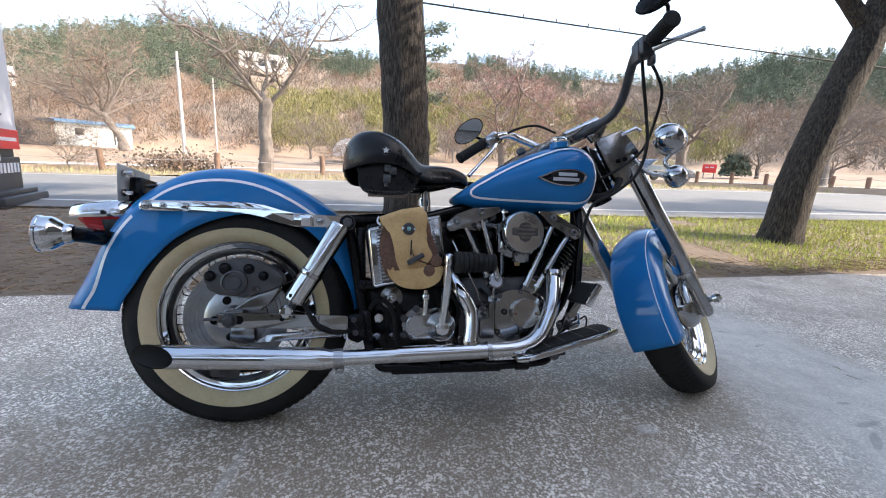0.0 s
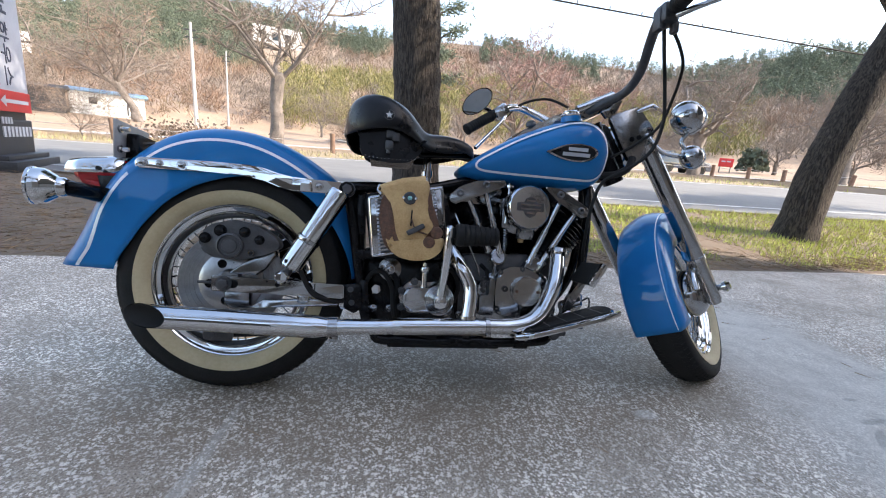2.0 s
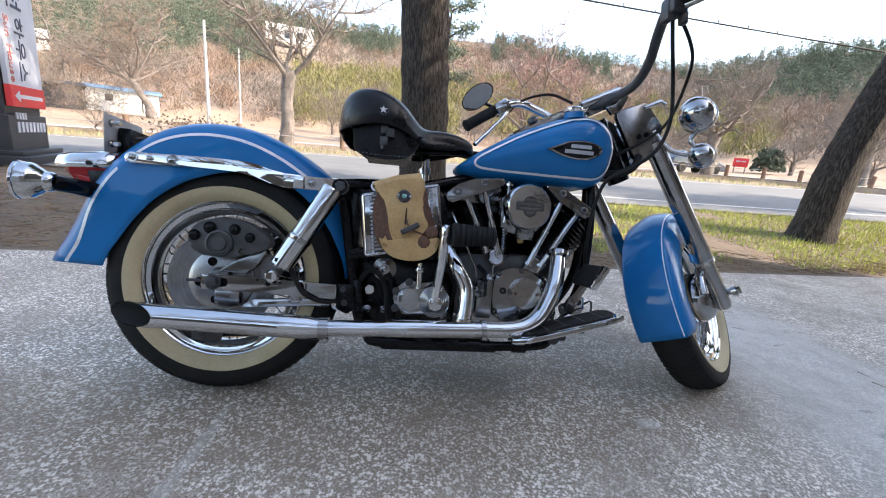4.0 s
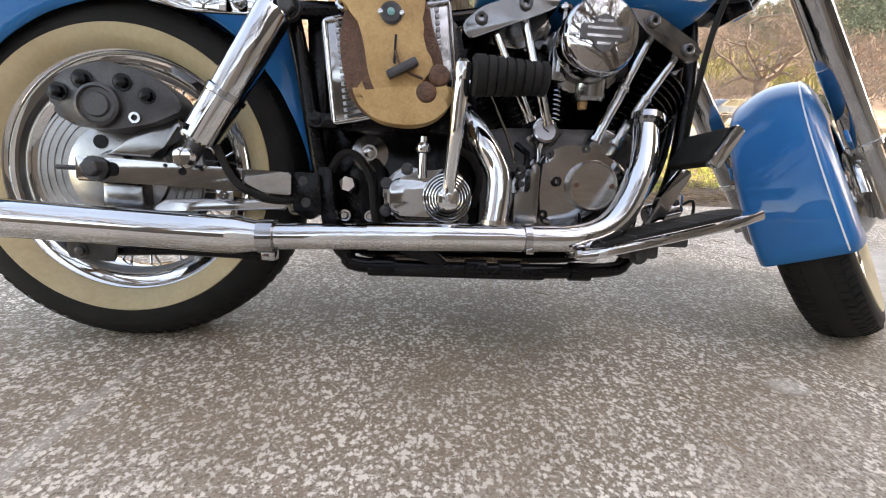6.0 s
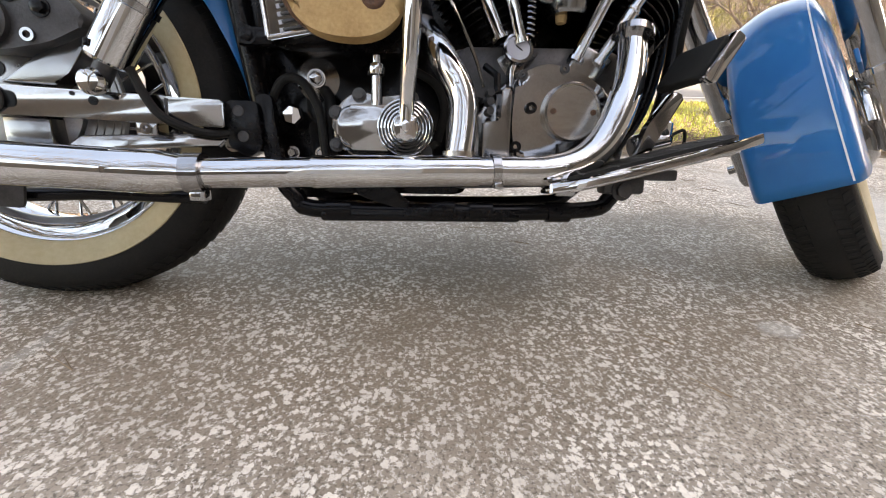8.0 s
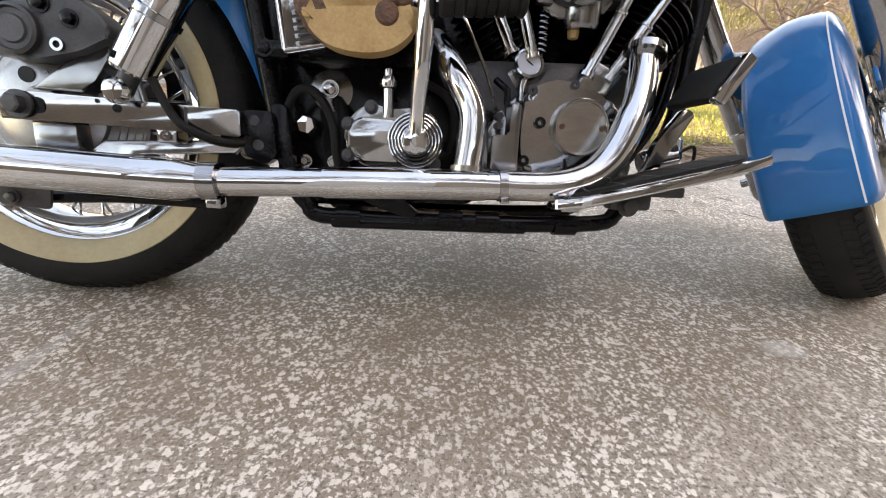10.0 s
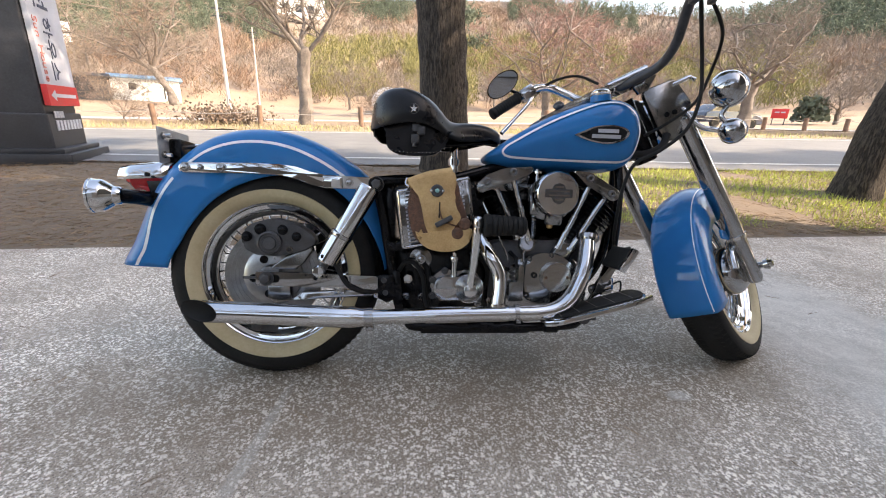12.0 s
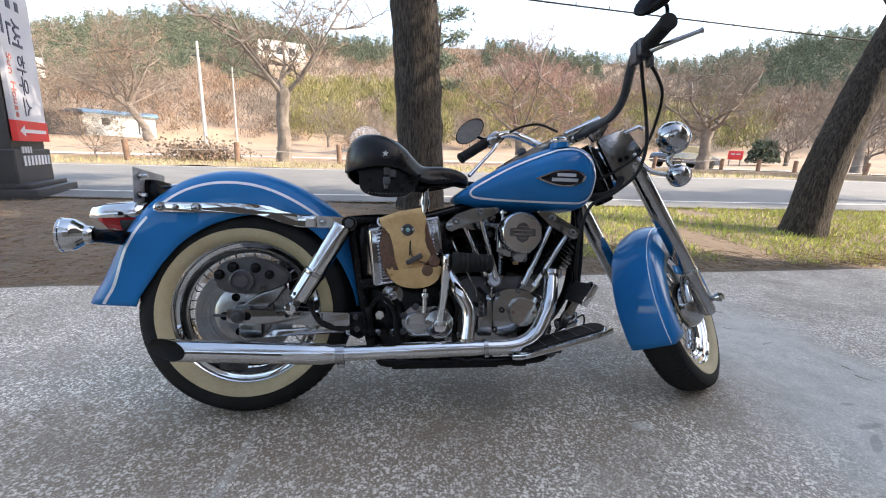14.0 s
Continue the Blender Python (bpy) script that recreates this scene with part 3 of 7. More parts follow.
def pine_tree(base, pts, rs, label, limbs, seed):
    random.seed(seed)
    t = thing("pine_tree", pose(*base), label, "tree")
    part("trunk", bark_trunk([Vector(p) for p in pts], rs), "bark", t, "furrowed grey-brown bark")
    v, f = [], []
    for start, end in limbs:
        a, b = Vector(start), Vector(end)
        mid = (a + b) / 2 + Vector((0, 0, 0.25))
        part("limb", tube([a, mid, b], [0.10, 0.07, 0.02], 8, smooth=4), "bark", t)
        for k in range(760 if base[1] < 10 else 150):
            c = a + (b - a) * random.uniform(0.35, 1.1) + Vector((random.gauss(0, 0.5), random.gauss(0, 0.5), random.gauss(0.15, 0.25)))
            for j in range(3 if c.z > 3.9 else 0):
                tuft(v, f, c, Vector((random.gauss(0, 1), random.gauss(0, 1), random.gauss(0.5, 0.7))).normalized(), random.uniform(0.16, 0.36) * (1 if base[1] < 10 else 1.6), 0.045 * (1 if base[1] < 10 else 2.4))
    me = bpy.data.meshes.new("crown")
    me.from_pydata(v, [], f)
    me.materials.append(M["pine"])
    new("crown", me).parent = t
    return t


pine_tree((0.89, 4.6, 0.05), [(0, 0, -0.1), (-0.01, 0, 0.4), (-0.07, 0.0, 1.4), (-0.18, 0.0, 2.75), (-0.3, 0.1, 4.4), (-0.25, 0.1, 6.8), (-0.2, 0.1, 8.8)], [0.37, 0.325, 0.31, 0.305, 0.25, 0.16, 0.07], "tall pine with a thick dark furrowed trunk by the road", [((-0.25, 0.1, 4.2), (1.6, -0.6, 5.2)), ((-0.28, 0.1, 4.8), (-2.2, 0.8, 5.8)), ((-0.28, 0.1, 5.4), (0.8, 2.0, 6.4)), ((-0.27, 0.1, 5.8), (-0.8, -1.8, 6.8)), ((-0.28, 0.1, 5.0), (3.4, -2.4, 5.6)), ((-0.28, 0.1, 4.6), (2.9, -3.2, 5.1)), ((-0.28, 0.1, 5.4), (1.8, -3.0, 6.3)), ((-0.28, 0.1, 5.2), (2.4, -1.4, 6.0)), ((-0.26, 0.1, 6.4), (1.2, 0.8, 7.4)), ((-0.25, 0.1, 6.7), (-1.2, 0.5, 7.6)), ((-0.24, 0.1, 7.0), (1.0, -1.2, 8.0)), ((-0.22, 0.1, 7.6), (-0.6, -1.5, 8.6)), ((-0.22, 0.1, 7.9), (1.3, 0.2, 9.0)), ((-0.2, 0.1, 8.6), (-0.4, -0.6, 9.6))], 5)
pine_tree((5.47, 3.1, 0.16), [(0.06, 0, -0.15), (0.08, 0, 0.2), (0.17, 0, 0.85), (0.38, 0, 1.55), (0.63, 0, 2.25), (0.95, 0.0, 3.2), (1.7, 0.1, 5.2)], [0.27, 0.215, 0.20, 0.195, 0.19, 0.16, 0.09], "leaning pine with rough bark standing in the grass", [((0.70, 0.0, 2.5), (-0.5, 0.3, 3.15)), ((0.95, 0.0, 3.1), (2.2, -0.2, 4.5)), ((1.2, 0.0, 4.0), (-0.3, 0.8, 5.4)), ((1.45, 0.05, 4.6), (2.6, -1.2, 5.8)), ((1.65, 0.1, 5.0), (1.0, 1.2, 6.3))], 6)
pine_tree((15.5, 4.4, 0.3), [(0, 0, -0.1), (0.05, 0, 1.5), (0.1, 0.05, 4.0), (0.0, 0.1, 7.5)], [0.34, 0.28, 0.24, 0.12], "tall pine with a dark trunk beside the road", [((0.1, 0.05, 4.2), (-2.2, 0.6, 5.0)), ((0.1, 0.05, 5.0), (1.9, 1.2, 5.9)), ((0.05, 0.1, 5.6), (-1.8, -0.9, 6.6)), ((0.05, 0.1, 6.4), (1.0, -1.5, 7.2)), ((0.0, 0.1, 7.2), (-0.7, 1.2, 8.0))], 7)


def bare_tree(base, height, trunk_r, fork, spread, seed, label, lean=(0, 0), buds=True, limbs=6, name="cherry_tree"):
    """A leafless tree: a short trunk, crooked limbs, branches and twigs."""
    random.seed(seed)
    t = thing(name, pose(*base), label, "tree")
    top = Vector((lean[0], lean[1], fork))
    part("trunk", bark_trunk([Vector((0, 0, -0.2)), Vector((lean[0] * 0.2 + 0.04, 0, fork * 0.35)), Vector((lean[0] * 0.6 - 0.03, 0, fork * 0.7)), top, top + Vector((0, 0, trunk_r * 0.7))], [trunk_r * 1.35, trunk_r, trunk_r * 0.92, trunk_r * 1.15, trunk_r * 0.6], 18, 28, 0.16), "twig", t)
    bm = bmesh.new()
    bv, bf = [], []

    def grow(p, d, length, r, level):
        pts = [p]
        q, dd = p.copy(), d.copy()
        for k in range(3):
            dd = (dd + Vector((random.gauss(0, 0.22), random.gauss(0, 0.22), random.gauss(0.05, 0.16)))).normalized()
            q = q + dd * length / 3
            pts.append(q.copy())
        tube(pts, [r, r * 0.8, r * 0.6, r * 0.35], (8, 6, 5, 4, 3)[level], bm=bm, caps=False)
        if level == 3:
            for k in range(7):
                tuft(bv, bf, pts[random.randint(0, 3)], (dd * 0.7 + Vector((random.gauss(0, 0.7), random.gauss(0, 0.7), random.gauss(0.15, 0.6)))).normalized(), length * random.uniform(0.5, 1.1), height * 0.0022)
            return
        for k in range((5, 5, 4)[level]):
            at = pts[random.randint(1, 3)] if k else pts[3]
            side = Vector((random.gauss(0, 1), random.gauss(0, 1), random.gauss(0.15, 0.7))).normalized()
            grow(at, (dd * 0.55 + side * 0.8).normalized(), length * random.uniform(0.45, 0.7), r * random.uniform(0.4, 0.55), level + 1)

    for k in range(limbs):
        a = 2 * math.pi * (k + random.random() * 0.6) / limbs
        d = Vector((math.cos(a) * spread, math.sin(a) * spread, random.uniform(0.5, 1.0))).normalized()
        grow(top - Vector((0, 0, fork * 0.08 * random.random())), d, (height - fork) * random.uniform(0.36, 0.56), trunk_r * random.uniform(0.3, 0.48), 0)
    part("crown", bm, "twig", t)
    me = bpy.data.meshes.new("twigwork")
    me.from_pydata(bv, [], bf)
    me.materials.append(M["bud" if buds else "scrub"])
    new("twigwork", me).parent = t
    return t


def on_land(x, y):
    return (x, y, land(x, y))


bare_tree(on_land(-4.3, 18.4), 9.6, 0.27, 3.05, 0.62, 11, "pollarded bare cherry tree with grey bark", (0.1, 0), limbs=5, buds=False)
bare_tree(on_land(8.0, 22.6), 8.6, 0.22, 1.7, 1.1, 12, "spreading bare cherry tree with pink buds", limbs=8)
bare_tree(on_land(19.2, 21.6), 8.6, 0.30, 2.3, 1.1, 13, "old bare cherry tree with a low fork", limbs=8, buds=False)
bare_tree(on_land(13.6, 24.5), 7.2, 0.18, 1.8, 1.2, 17, "bare cherry tree with pink buds", limbs=6)
bare_tree(on_land(28.0, 20.0), 7.5, 0.22, 2.0, 1.4, 14, "bare cherry tree behind the fence", limbs=7, buds=False)
bare_tree(on_land(-0.9, 21.0), 3.8, 0.035, 0.35, 0.9, 15, "slender bare shrub by the fence", limbs=10, name="shrub", buds=False)
bare_tree(on_land(-11.9, 18.2), 3.4, 0.03, 0.3, 0.9, 16, "many-stemmed bare shrub by the fence", limbs=10, name="shrub", buds=False)
bare_tree(tuple(toward(-27.6, 0.45, 57)), 15.5, 0.42, 3.6, 0.8, 18, "large bare tree leaning beside the white house", (-1.9, 0), limbs=9, name="bare_tree", buds=False)
bare_tree((-2.6, -4.6, 0), 9.0, 0.16, 2.6, 1.1, 19, "bare tree growing behind the slab", limbs=8, name="bare_tree", buds=False)
bare_tree((3.9, -5.2, 0), 10.0, 0.17, 2.8, 1.1, 20, "bare tree growing behind the slab", limbs=8, name="bare_tree", buds=False)
fp = toward(6.2, 1.0, 44)
pine_tree(tuple(fp), [(0, 0, -0.5), (0.1, 0, 3), (-0.1, 0, 7), (0.1, 0, 12.5)], [0.3, 0.25, 0.2, 0.08], "tall slim pine standing beyond the road", [((0, 0, 6 + k * 0.8), (2.4 * math.cos(k * 2.4), 2.4 * math.sin(k * 2.4), 6.6 + k * 0.85)) for k in range(9)], 22)
for k, (az, d, h) in enumerate(((-40, 58, 11), (-34.5, 78, 13), (-13, 70, 9), (-8, 60, 7), (2, 62, 8), (11, 66, 8), (27, 52, 6), (33, 58, 6.5), (38, 55, 6), (47, 48, 5.5), (53, 42, 5))):
    bare_tree(tuple(toward(az, slope(az, d) - 0.1, d)), h, 0.16, h * 0.22, 0.9, 30 + k, "bare brown tree at the edge of the field", limbs=6, name="bare_tree", buds=False)
random.seed(3)


# ---- motorcycle ----
LEAN = 12.0
BIKE = pose(0, 0, 0, -LEAN, 0, 0)
bike = thing("motorcycle", BIKE, "blue vintage cruiser motorcycle with whitewall tyres parked on concrete", "motorcycle")
HUB = Vector((0, 0, 0.315))

# steering: axis through the ground point, raked back, turned to the left
RAKE, TURNED, FOOT = radians(31.0), radians(41.6), Vector((1.596, 0, 0))
AXIS = Vector((-math.sin(RAKE), 0, math.cos(RAKE)))
AHEAD = Vector((math.cos(RAKE), 0, math.sin(RAKE)))
STEER = Matrix.Translation(FOOT) @ Matrix.Rotation(TURNED, 4, AXIS) @ Matrix.Translation(-FOOT)
FHUB = Vector((1.591, 0, 0.315))


def wheel(hub, m, name, rim_r=0.2245, wall_r=0.2640, tyre_r=0.316):
    """A spoked wheel with a whitewall tyre."""
    h = Vector(hub)

    def fit(r):
        return float(np.interp(r, [0, 0.19, 0.2245, 0.2640, 0.316], [0, 0.19 * rim_r / 0.2245, rim_r, wall_r, tyre_r]))

    prof = [(0.222, 0.040), (0.236, 0.054), (0.262, 0.062), (0.285, 0.0605), (0.300, 0.052), (0.309, 0.036), (0.3145, 0.016), (0.316, 0.0)]
    prof = [(fit(r), w) for r, w in prof]
    tyre = part(name, moved(lathe(prof + [(r, -w) for r, w in prof[-2::-1]] + [(fit(0.215), 0)], h, (0, -1, 0), 96, close=True), m), "rubber", bike, "black tyre with a broad cream whitewall")
    for s in (1, -1):
        wall = [(0.2225, s * 0.0415), (0.236, s * 0.0555), (0.250, s * 0.0612), (0.2625, s * 0.0637), (0.2640, s * 0.0615)]
        wall = [(fit(r), w) for r, w in wall]
        verts, faces = [], []
        for k in range(84):
            a0 = 2 * math.pi * k / 84
            for r0, w0, r1, w1, skew in ((0.3145, 0.020, 0.309, 0.038, 0.02), (0.3075, 0.041, 0.300, 0.0535, -0.015)):
                n = len(verts)
                for lift, f in ((0.0, 1.0), (0.0012, 0.82)):
                    for r, w, da in ((r0, w0, 0), (r0, w0, 0.046 * f), (r1, w1, 0.046 * f + skew), (r1, w1, skew)):
                        verts.append(tuple(h + Vector(((fit(r) + lift) * math.cos(a0 + da), -s * (w + lift * 0.6), (fit(r) + lift) * math.sin(a0 + da)))))
                faces += [(n + 4, n + 5, n + 6, n + 7)] + [(n + q, n + (q + 1) % 4, n + 4 + (q + 1) % 4, n + 4 + q) for q in range(4)]
        blocks = bpy.data.meshes.new("tread")
        blocks.from_pydata([m @ Vector(v) for v in verts], [], faces)
        blocks.materials.append(M["rubber"])
        new("tread", blocks).parent = tyre
        part("whitewall", moved(lathe(wall, h, (0, -1, 0), 96), m), "whitewall", tyre, "cream rubber whitewall band")
    rim = part("rim", moved(lathe([(fit(r), w) for r, w in [(0.221, 0.044), (0.2245, 0.046), (0.2245, 0.040), (0.214, 0.036), (0.205, 0.034), (0.198, 0.022), (0.186, 0.016), (0.182, 0), (0.186, -0.016), (0.198, -0.022), (0.205, -0.034), (0.2245, -0.040), (0.2245, -0.046), (0.221, -0.044), (0.212, -0.03), (0.21, 0), (0.212, 0.03)]], h, (0, -1, 0), 96, close=True), m), "chrome", tyre, "polished chrome rim")
    part("hub", moved(lathe([(0, 0.06), (0.03, 0.06), (0.032, 0.05), (0.055, 0.048), (0.056, 0.04), (0.034, 0.034), (0.03, 0), (0.034, -0.034), (0.056, -0.04), (0.055, -0.048), (0.032, -0.05), (0, -0.06)], h, (0, -1, 0), 32), m), "dull_chrome", tyre)
    for k in range(40):
        a = 2 * math.pi * k / 40
        s = 1 if k % 2 else -1
        twist = 0.42 if k % 4 < 2 else -0.42
        p0 = h + Vector((0.052 * math.cos(a + twist), -s * 0.044, 0.052 * math.sin(a + twist)))
        p1 = h + Vector((fit(0.188) * math.cos(a), -s * 0.008, fit(0.188) * math.sin(a)))
        part("spoke", moved(tube([p0, p1], 0.0023, 6), m), "dull_chrome", tyre)
    return tyre


AXLE = Vector((0.0107, -0.0187, 0.3072))
wheel(AXLE, Matrix.Identity(4), "rear_wheel", 0.2164, 0.2556, 0.3137)
wheel(FHUB, STEER, "front_wheel")

# rear brake
part("rear_sprocket", lathe([(0.03, -0.052), (0.112, -0.052), (0.114, -0.056), (0.112, -0.060), (0.03, -0.060)], AXLE, (0, -1, 0), 48, close=True), "dark_metal", bike, "dark rear sprocket")
part("chain_guard", slab(rounded([(0.02, 0.46), (0.30, 0.44), (0.36, 0.38), (0.36, 0.27), (0.10, 0.26), (0.10, 0.40)], 0.02), 0.075, 0.068, 0.002), "black", bike, "black chain guard")
disc = part("brake_disc", lathe([(0.05, 0.056), (0.140, 0.056), (0.142, 0.058), (0.142, 0.063), (0.140, 0.065), (0.086, 0.065), (0.084, 0.072), (0.070, 0.078), (0.036, 0.080), (0.03, 0.090), (0, 0.090)], AXLE, (0, -1, 0), 72), "disc", bike, "worn grey brake disc")
for r in (0.1355, 0.124, 0.112, 0.1005):
    part("wear_groove", lathe([(r - 0.0012, 0.0652), (r, 0.0664), (r + 0.0012, 0.0652)], AXLE, (0, -1, 0), 72), "disc", disc)


# rear fender: crest and side edge round the wheel, by angle
CREST = [(2, 0.368), (20, 0.385), (45, 0.410), (58, 0.409), (69, 0.413), (82, 0.423), (93, 0.430), (104, 0.436), (115, 0.438), (127, 0.431), (137, 0.427), (149, 0.417), (158, 0.411), (166, 0.414), (173, 0.428), (177.5, 0.449)]
EDGE = [(2, 0.340), (15, 0.330), (33, 0.319), (55, 0.315), (77, 0.296), (100, 0.273), (120, 0.262), (142, 0.256), (161, 0.262), (172, 0.280), (177.5, 0.287)]


def along(table, a):
    """Smooth value of a table at a."""
    xs, ys = [p[0] for p in table], [p[1] for p in table]
    return sum(float(np.interp(a + d, xs, ys)) for d in (-4, -2, 0, 2, 4)) / 5


def fender_point(angle, drop, side, out=0.0, width=0.088):
    """A point on the rear fender: drop is how far it lies below the crest."""
    rt, re = along(CREST, angle), along(EDGE, angle)
    deep = 0.068
    if drop < deep:
        c = math.acos(1 - drop / deep)
        r, y, nr, ny = rt - drop, width * math.sin(c), math.cos(c), math.sin(c)
    else:
        r, y, nr, ny = rt - drop, width + 0.004 * (drop - deep) / 0.1, 0.0, 1.0
    r, y = r + out * nr, y + out * ny
    a = radians(angle)
    return HUB + Vector((r * math.cos(a), -side * y, r * math.sin(a)))


def fender_sheet():
    bm = bmesh.new()
    rings = []
    for k in range(71):
        a = 2 + 175.5 * k / 70
        full = along(CREST, a) - along(EDGE, a)
        drops = [0.068 * (1 - math.cos(math.pi / 2 * j / 9)) for j in range(10)] + [0.068 + (full - 0.068) * j / 5 for j in range(1, 6)]
        drops = [min(d, full) for d in drops]
        rings.append([bm.verts.new(fender_point(a, d, -1)) for d in drops[:0:-1]] + [bm.verts.new(fender_point(a, d, 1)) for d in drops])
    skin(bm, rings, False)
    return bm


rear_fender = part("rear_fender", fender_sheet(), "blue", bike, "glossy blue rear fender with a pale pinstripe")
mod = rear_fender.modifiers.new("thick", "SOLIDIFY")
mod.thickness, mod.offset = 0.003, -1


def fender_stripe(a0, a1, drop, wide, out=0.0012):
    bm = bmesh.new()
    rings = []
    for k in range(49):
        a = a0 + (a1 - a0) * k / 48
        d = drop(a) if callable(drop) else drop
        rings.append([bm.verts.new(fender_point(a, d - wide / 2, 1, out)), bm.verts.new(fender_point(a, d + wide / 2, 1, out))])
    skin(bm, rings, False)
    return bm


part("pinstripe", fender_stripe(42, 130, 0.048, 0.008), "pinstripe", rear_fender, "pale blue-white pinstripe")
part("pinstripe", fender_stripe(134, 177, lambda a: 0.05 + 0.02 * ease((a - 150) / 27), 0.009), "pinstripe", rear_fender, "pale blue-white pinstripe")

# fender strut: a chrome strap along the side
strap_top = [(-0.228, 0.631), (-0.046, 0.634), (0.04, 0.633), (0.085, 0.627), (0.13, 0.613), (0.17, 0.603), (0.30, 0.600)]
strap_bot = [(0.30, 0.566), (0.17, 0.567), (0.13, 0.577), (0.085, 0.594), (0.04, 0.602), (-0.046, 0.605), (-0.228, 0.602), (-0.238, 0.609), (-0.241, 0.617), (-0.238, 0.625)]


def bowed(bm):
    """Bends the strut outward where it meets the frame."""
    for v in bm.verts:
        v.co.y -= 0.045 * ease((v.co.x - 0.05) / 0.16)
    return bm


strut = part("fender_strut", bowed(slab(strap_top + strap_bot, -0.092, -0.099, 0.0015)), "chrome", bike, "chrome strap bolted along the rear fender")
for x, r in ((-0.222, 0.009), (-0.181, 0.006), (-0.124, 0.010), (0.011, 0.005), (0.061, 0.006), (0.241, 0.008)):
    part("bolt", bowed(bolt((x, -0.098, 0.618 if x < 0.2 else 0.584), r, 0.007)), "dull_chrome", strut)
part("strut_cover", slab([(0.169, 0.601), (0.221, 0.599), (0.221, 0.567), (0.169, 0.569)], -0.1425, -0.147, 0.001), "chrome", strut, "bright polished cover on the strut")
part("pivot_bolt", bolt((0.317, -0.14, 0.582), 0.014, 0.02, bm=lathe([(0, 0), (0.021, 0), (0.021, 0.012), (0, 0.012)], (0.317, -0.135, 0.582), (0, -1, 0), 24)), "dark_metal", strut)

# fuel tank
TANK = [(0.640, 0.671, 0.684, 0.045), (0.665, 0.660, 0.702, 0.068), (0.70, 0.654, 0.728, 0.085), (0.75, 0.649, 0.760, 0.104), (0.80, 0.647, 0.790, 0.118), (0.85, 0.645, 0.814, 0.130), (0.90, 0.644, 0.836, 0.138), (0.95, 0.643, 0.855, 0.144), (1.0, 0.643, 0.866, 0.147), (1.04, 0.645, 0.868, 0.145), (1.075, 0.652, 0.860, 0.136), (1.10, 0.668, 0.842, 0.120), (1.117, 0.695, 0.812, 0.094), (1.124, 0.735, 0.772, 0.05)]


def tank_ring(x, zb, zt, w, grow=0.0, n=40):
    cz, hz = (zb + zt) / 2, (zt - zb) / 2 + grow
    out = []
    for k in range(n):
        t = 2 * math.pi * k / n
        c, s = math.cos(t), math.sin(t)
        e = 2 / 3.2
        flat = 0.86 + 0.14 * ease((s + 0.6) / 1.0) if s < 0 else 1
        out.append(Vector((x, -(w + grow) * math.copysign(abs(c) ** e, c) * flat, cz + hz * math.copysign(abs(s) ** e, s))))
    return out


def tank_at(x, grow=0.0):
    xs = [r[0] for r in TANK]
    return tank_ring(x, *(float(np.interp(x, xs, [r[i] for r in TANK])) for i in (1, 2, 3)), grow)


bm = bmesh.new()
rings = [[bm.verts.new(p) for p in tank_ring(*r)] for r in TANK]
skin(bm, rings, True)
bm.faces.new(rings[0])
bm.faces.new(rings[-1][::-1])
tank = part("fuel_tank", bm, "blue", bike, "teardrop blue fuel tank with a pale pinstripe")
sub = tank.modifiers.new("round", "SUBSURF")
sub.levels = sub.render_levels = 2


def tank_side_y(x, z, out=0.0):
    """The y of the tank's right flank at x and z."""
    ring = [p for p in tank_at(x) if p.y < 0]
    ring.sort(key=lambda p: p.z)
    return float(np.interp(z, [p.z for p in ring], [p.y for p in ring])) - out


def on_tank(outline, wide, out=0.0015, closed=True):
    """A band along an outline on the tank's flank."""
    bm = bmesh.new()
    pts = [Vector((x, 0, z)) for x, z in outline]
    rings = []
    n = len(pts)
    for i, p in enumerate(pts):
        d = (pts[(i + 1) % n] - pts[i - 1]) if closed else (pts[min(i + 1, n - 1)] - pts[max(i - 1, 0)])
        d.normalize()
        nrm = Vector((-d.z, 0, d.x))
        row = []
        for s in (-0.5, 0.5):
            q = p + nrm * wide * s
            row.append(bm.verts.new((q.x, tank_side_y(q.x, q.z, out), q.z)))
        rings.append(row)
    if closed:
        rings.append(rings[0])
    skin(bm, rings, False)
    return bm


stripe = [tuple((p.x, p.z)) for p in smooth_path([(0.97, 0, 0.838), (0.90, 0, 0.812), (0.82, 0, 0.777), (0.74, 0, 0.733), (0.695, 0, 0.703), (0.700, 0, 0.682), (0.76, 0, 0.674), (0.88, 0, 0.670), (1.0, 0, 0.669), (1.06, 0, 0.673), (1.092, 0, 0.70), (1.097, 0, 0.75), (1.088, 0, 0.79), (1.06, 0, 0.825), (1.02, 0, 0.842), (0.97, 0, 0.838)], 5)]
part("pinstripe", on_tank(stripe[:-1], 0.006, 0.004), "pinstripe", tank, "pale blue-white pinstripe")

# front fender, on the steered fork
FF_SIDE = [(0.0, -0.001), (0.025, 0.0), (0.050, 0.001), (0.062, 0.0015), (0.068, 0.0035), (0.073, 0.010), (0.079, 0.025), (0.084, 0.05), (0.086, 0.075), (0.087, 0.10)]


def ff_point(a, y, drop, out=0.0):
    """A point on the front fender: angle round the hub, half width and drop from the crest."""
    dome = 0.030 * (1 - ease((a - 95) / 75)) * (y / 0.087) ** 2
    r = 0.346 - 0.010 * math.sin(radians(max(0, min(180, a)))) - (drop + dome) * (0.8 + 0.35 * math.sin(radians(max(0, min(180, a))))) + out
    t = radians(a)
    return FHUB + Vector((r * math.cos(t), -y, r * math.sin(t)))


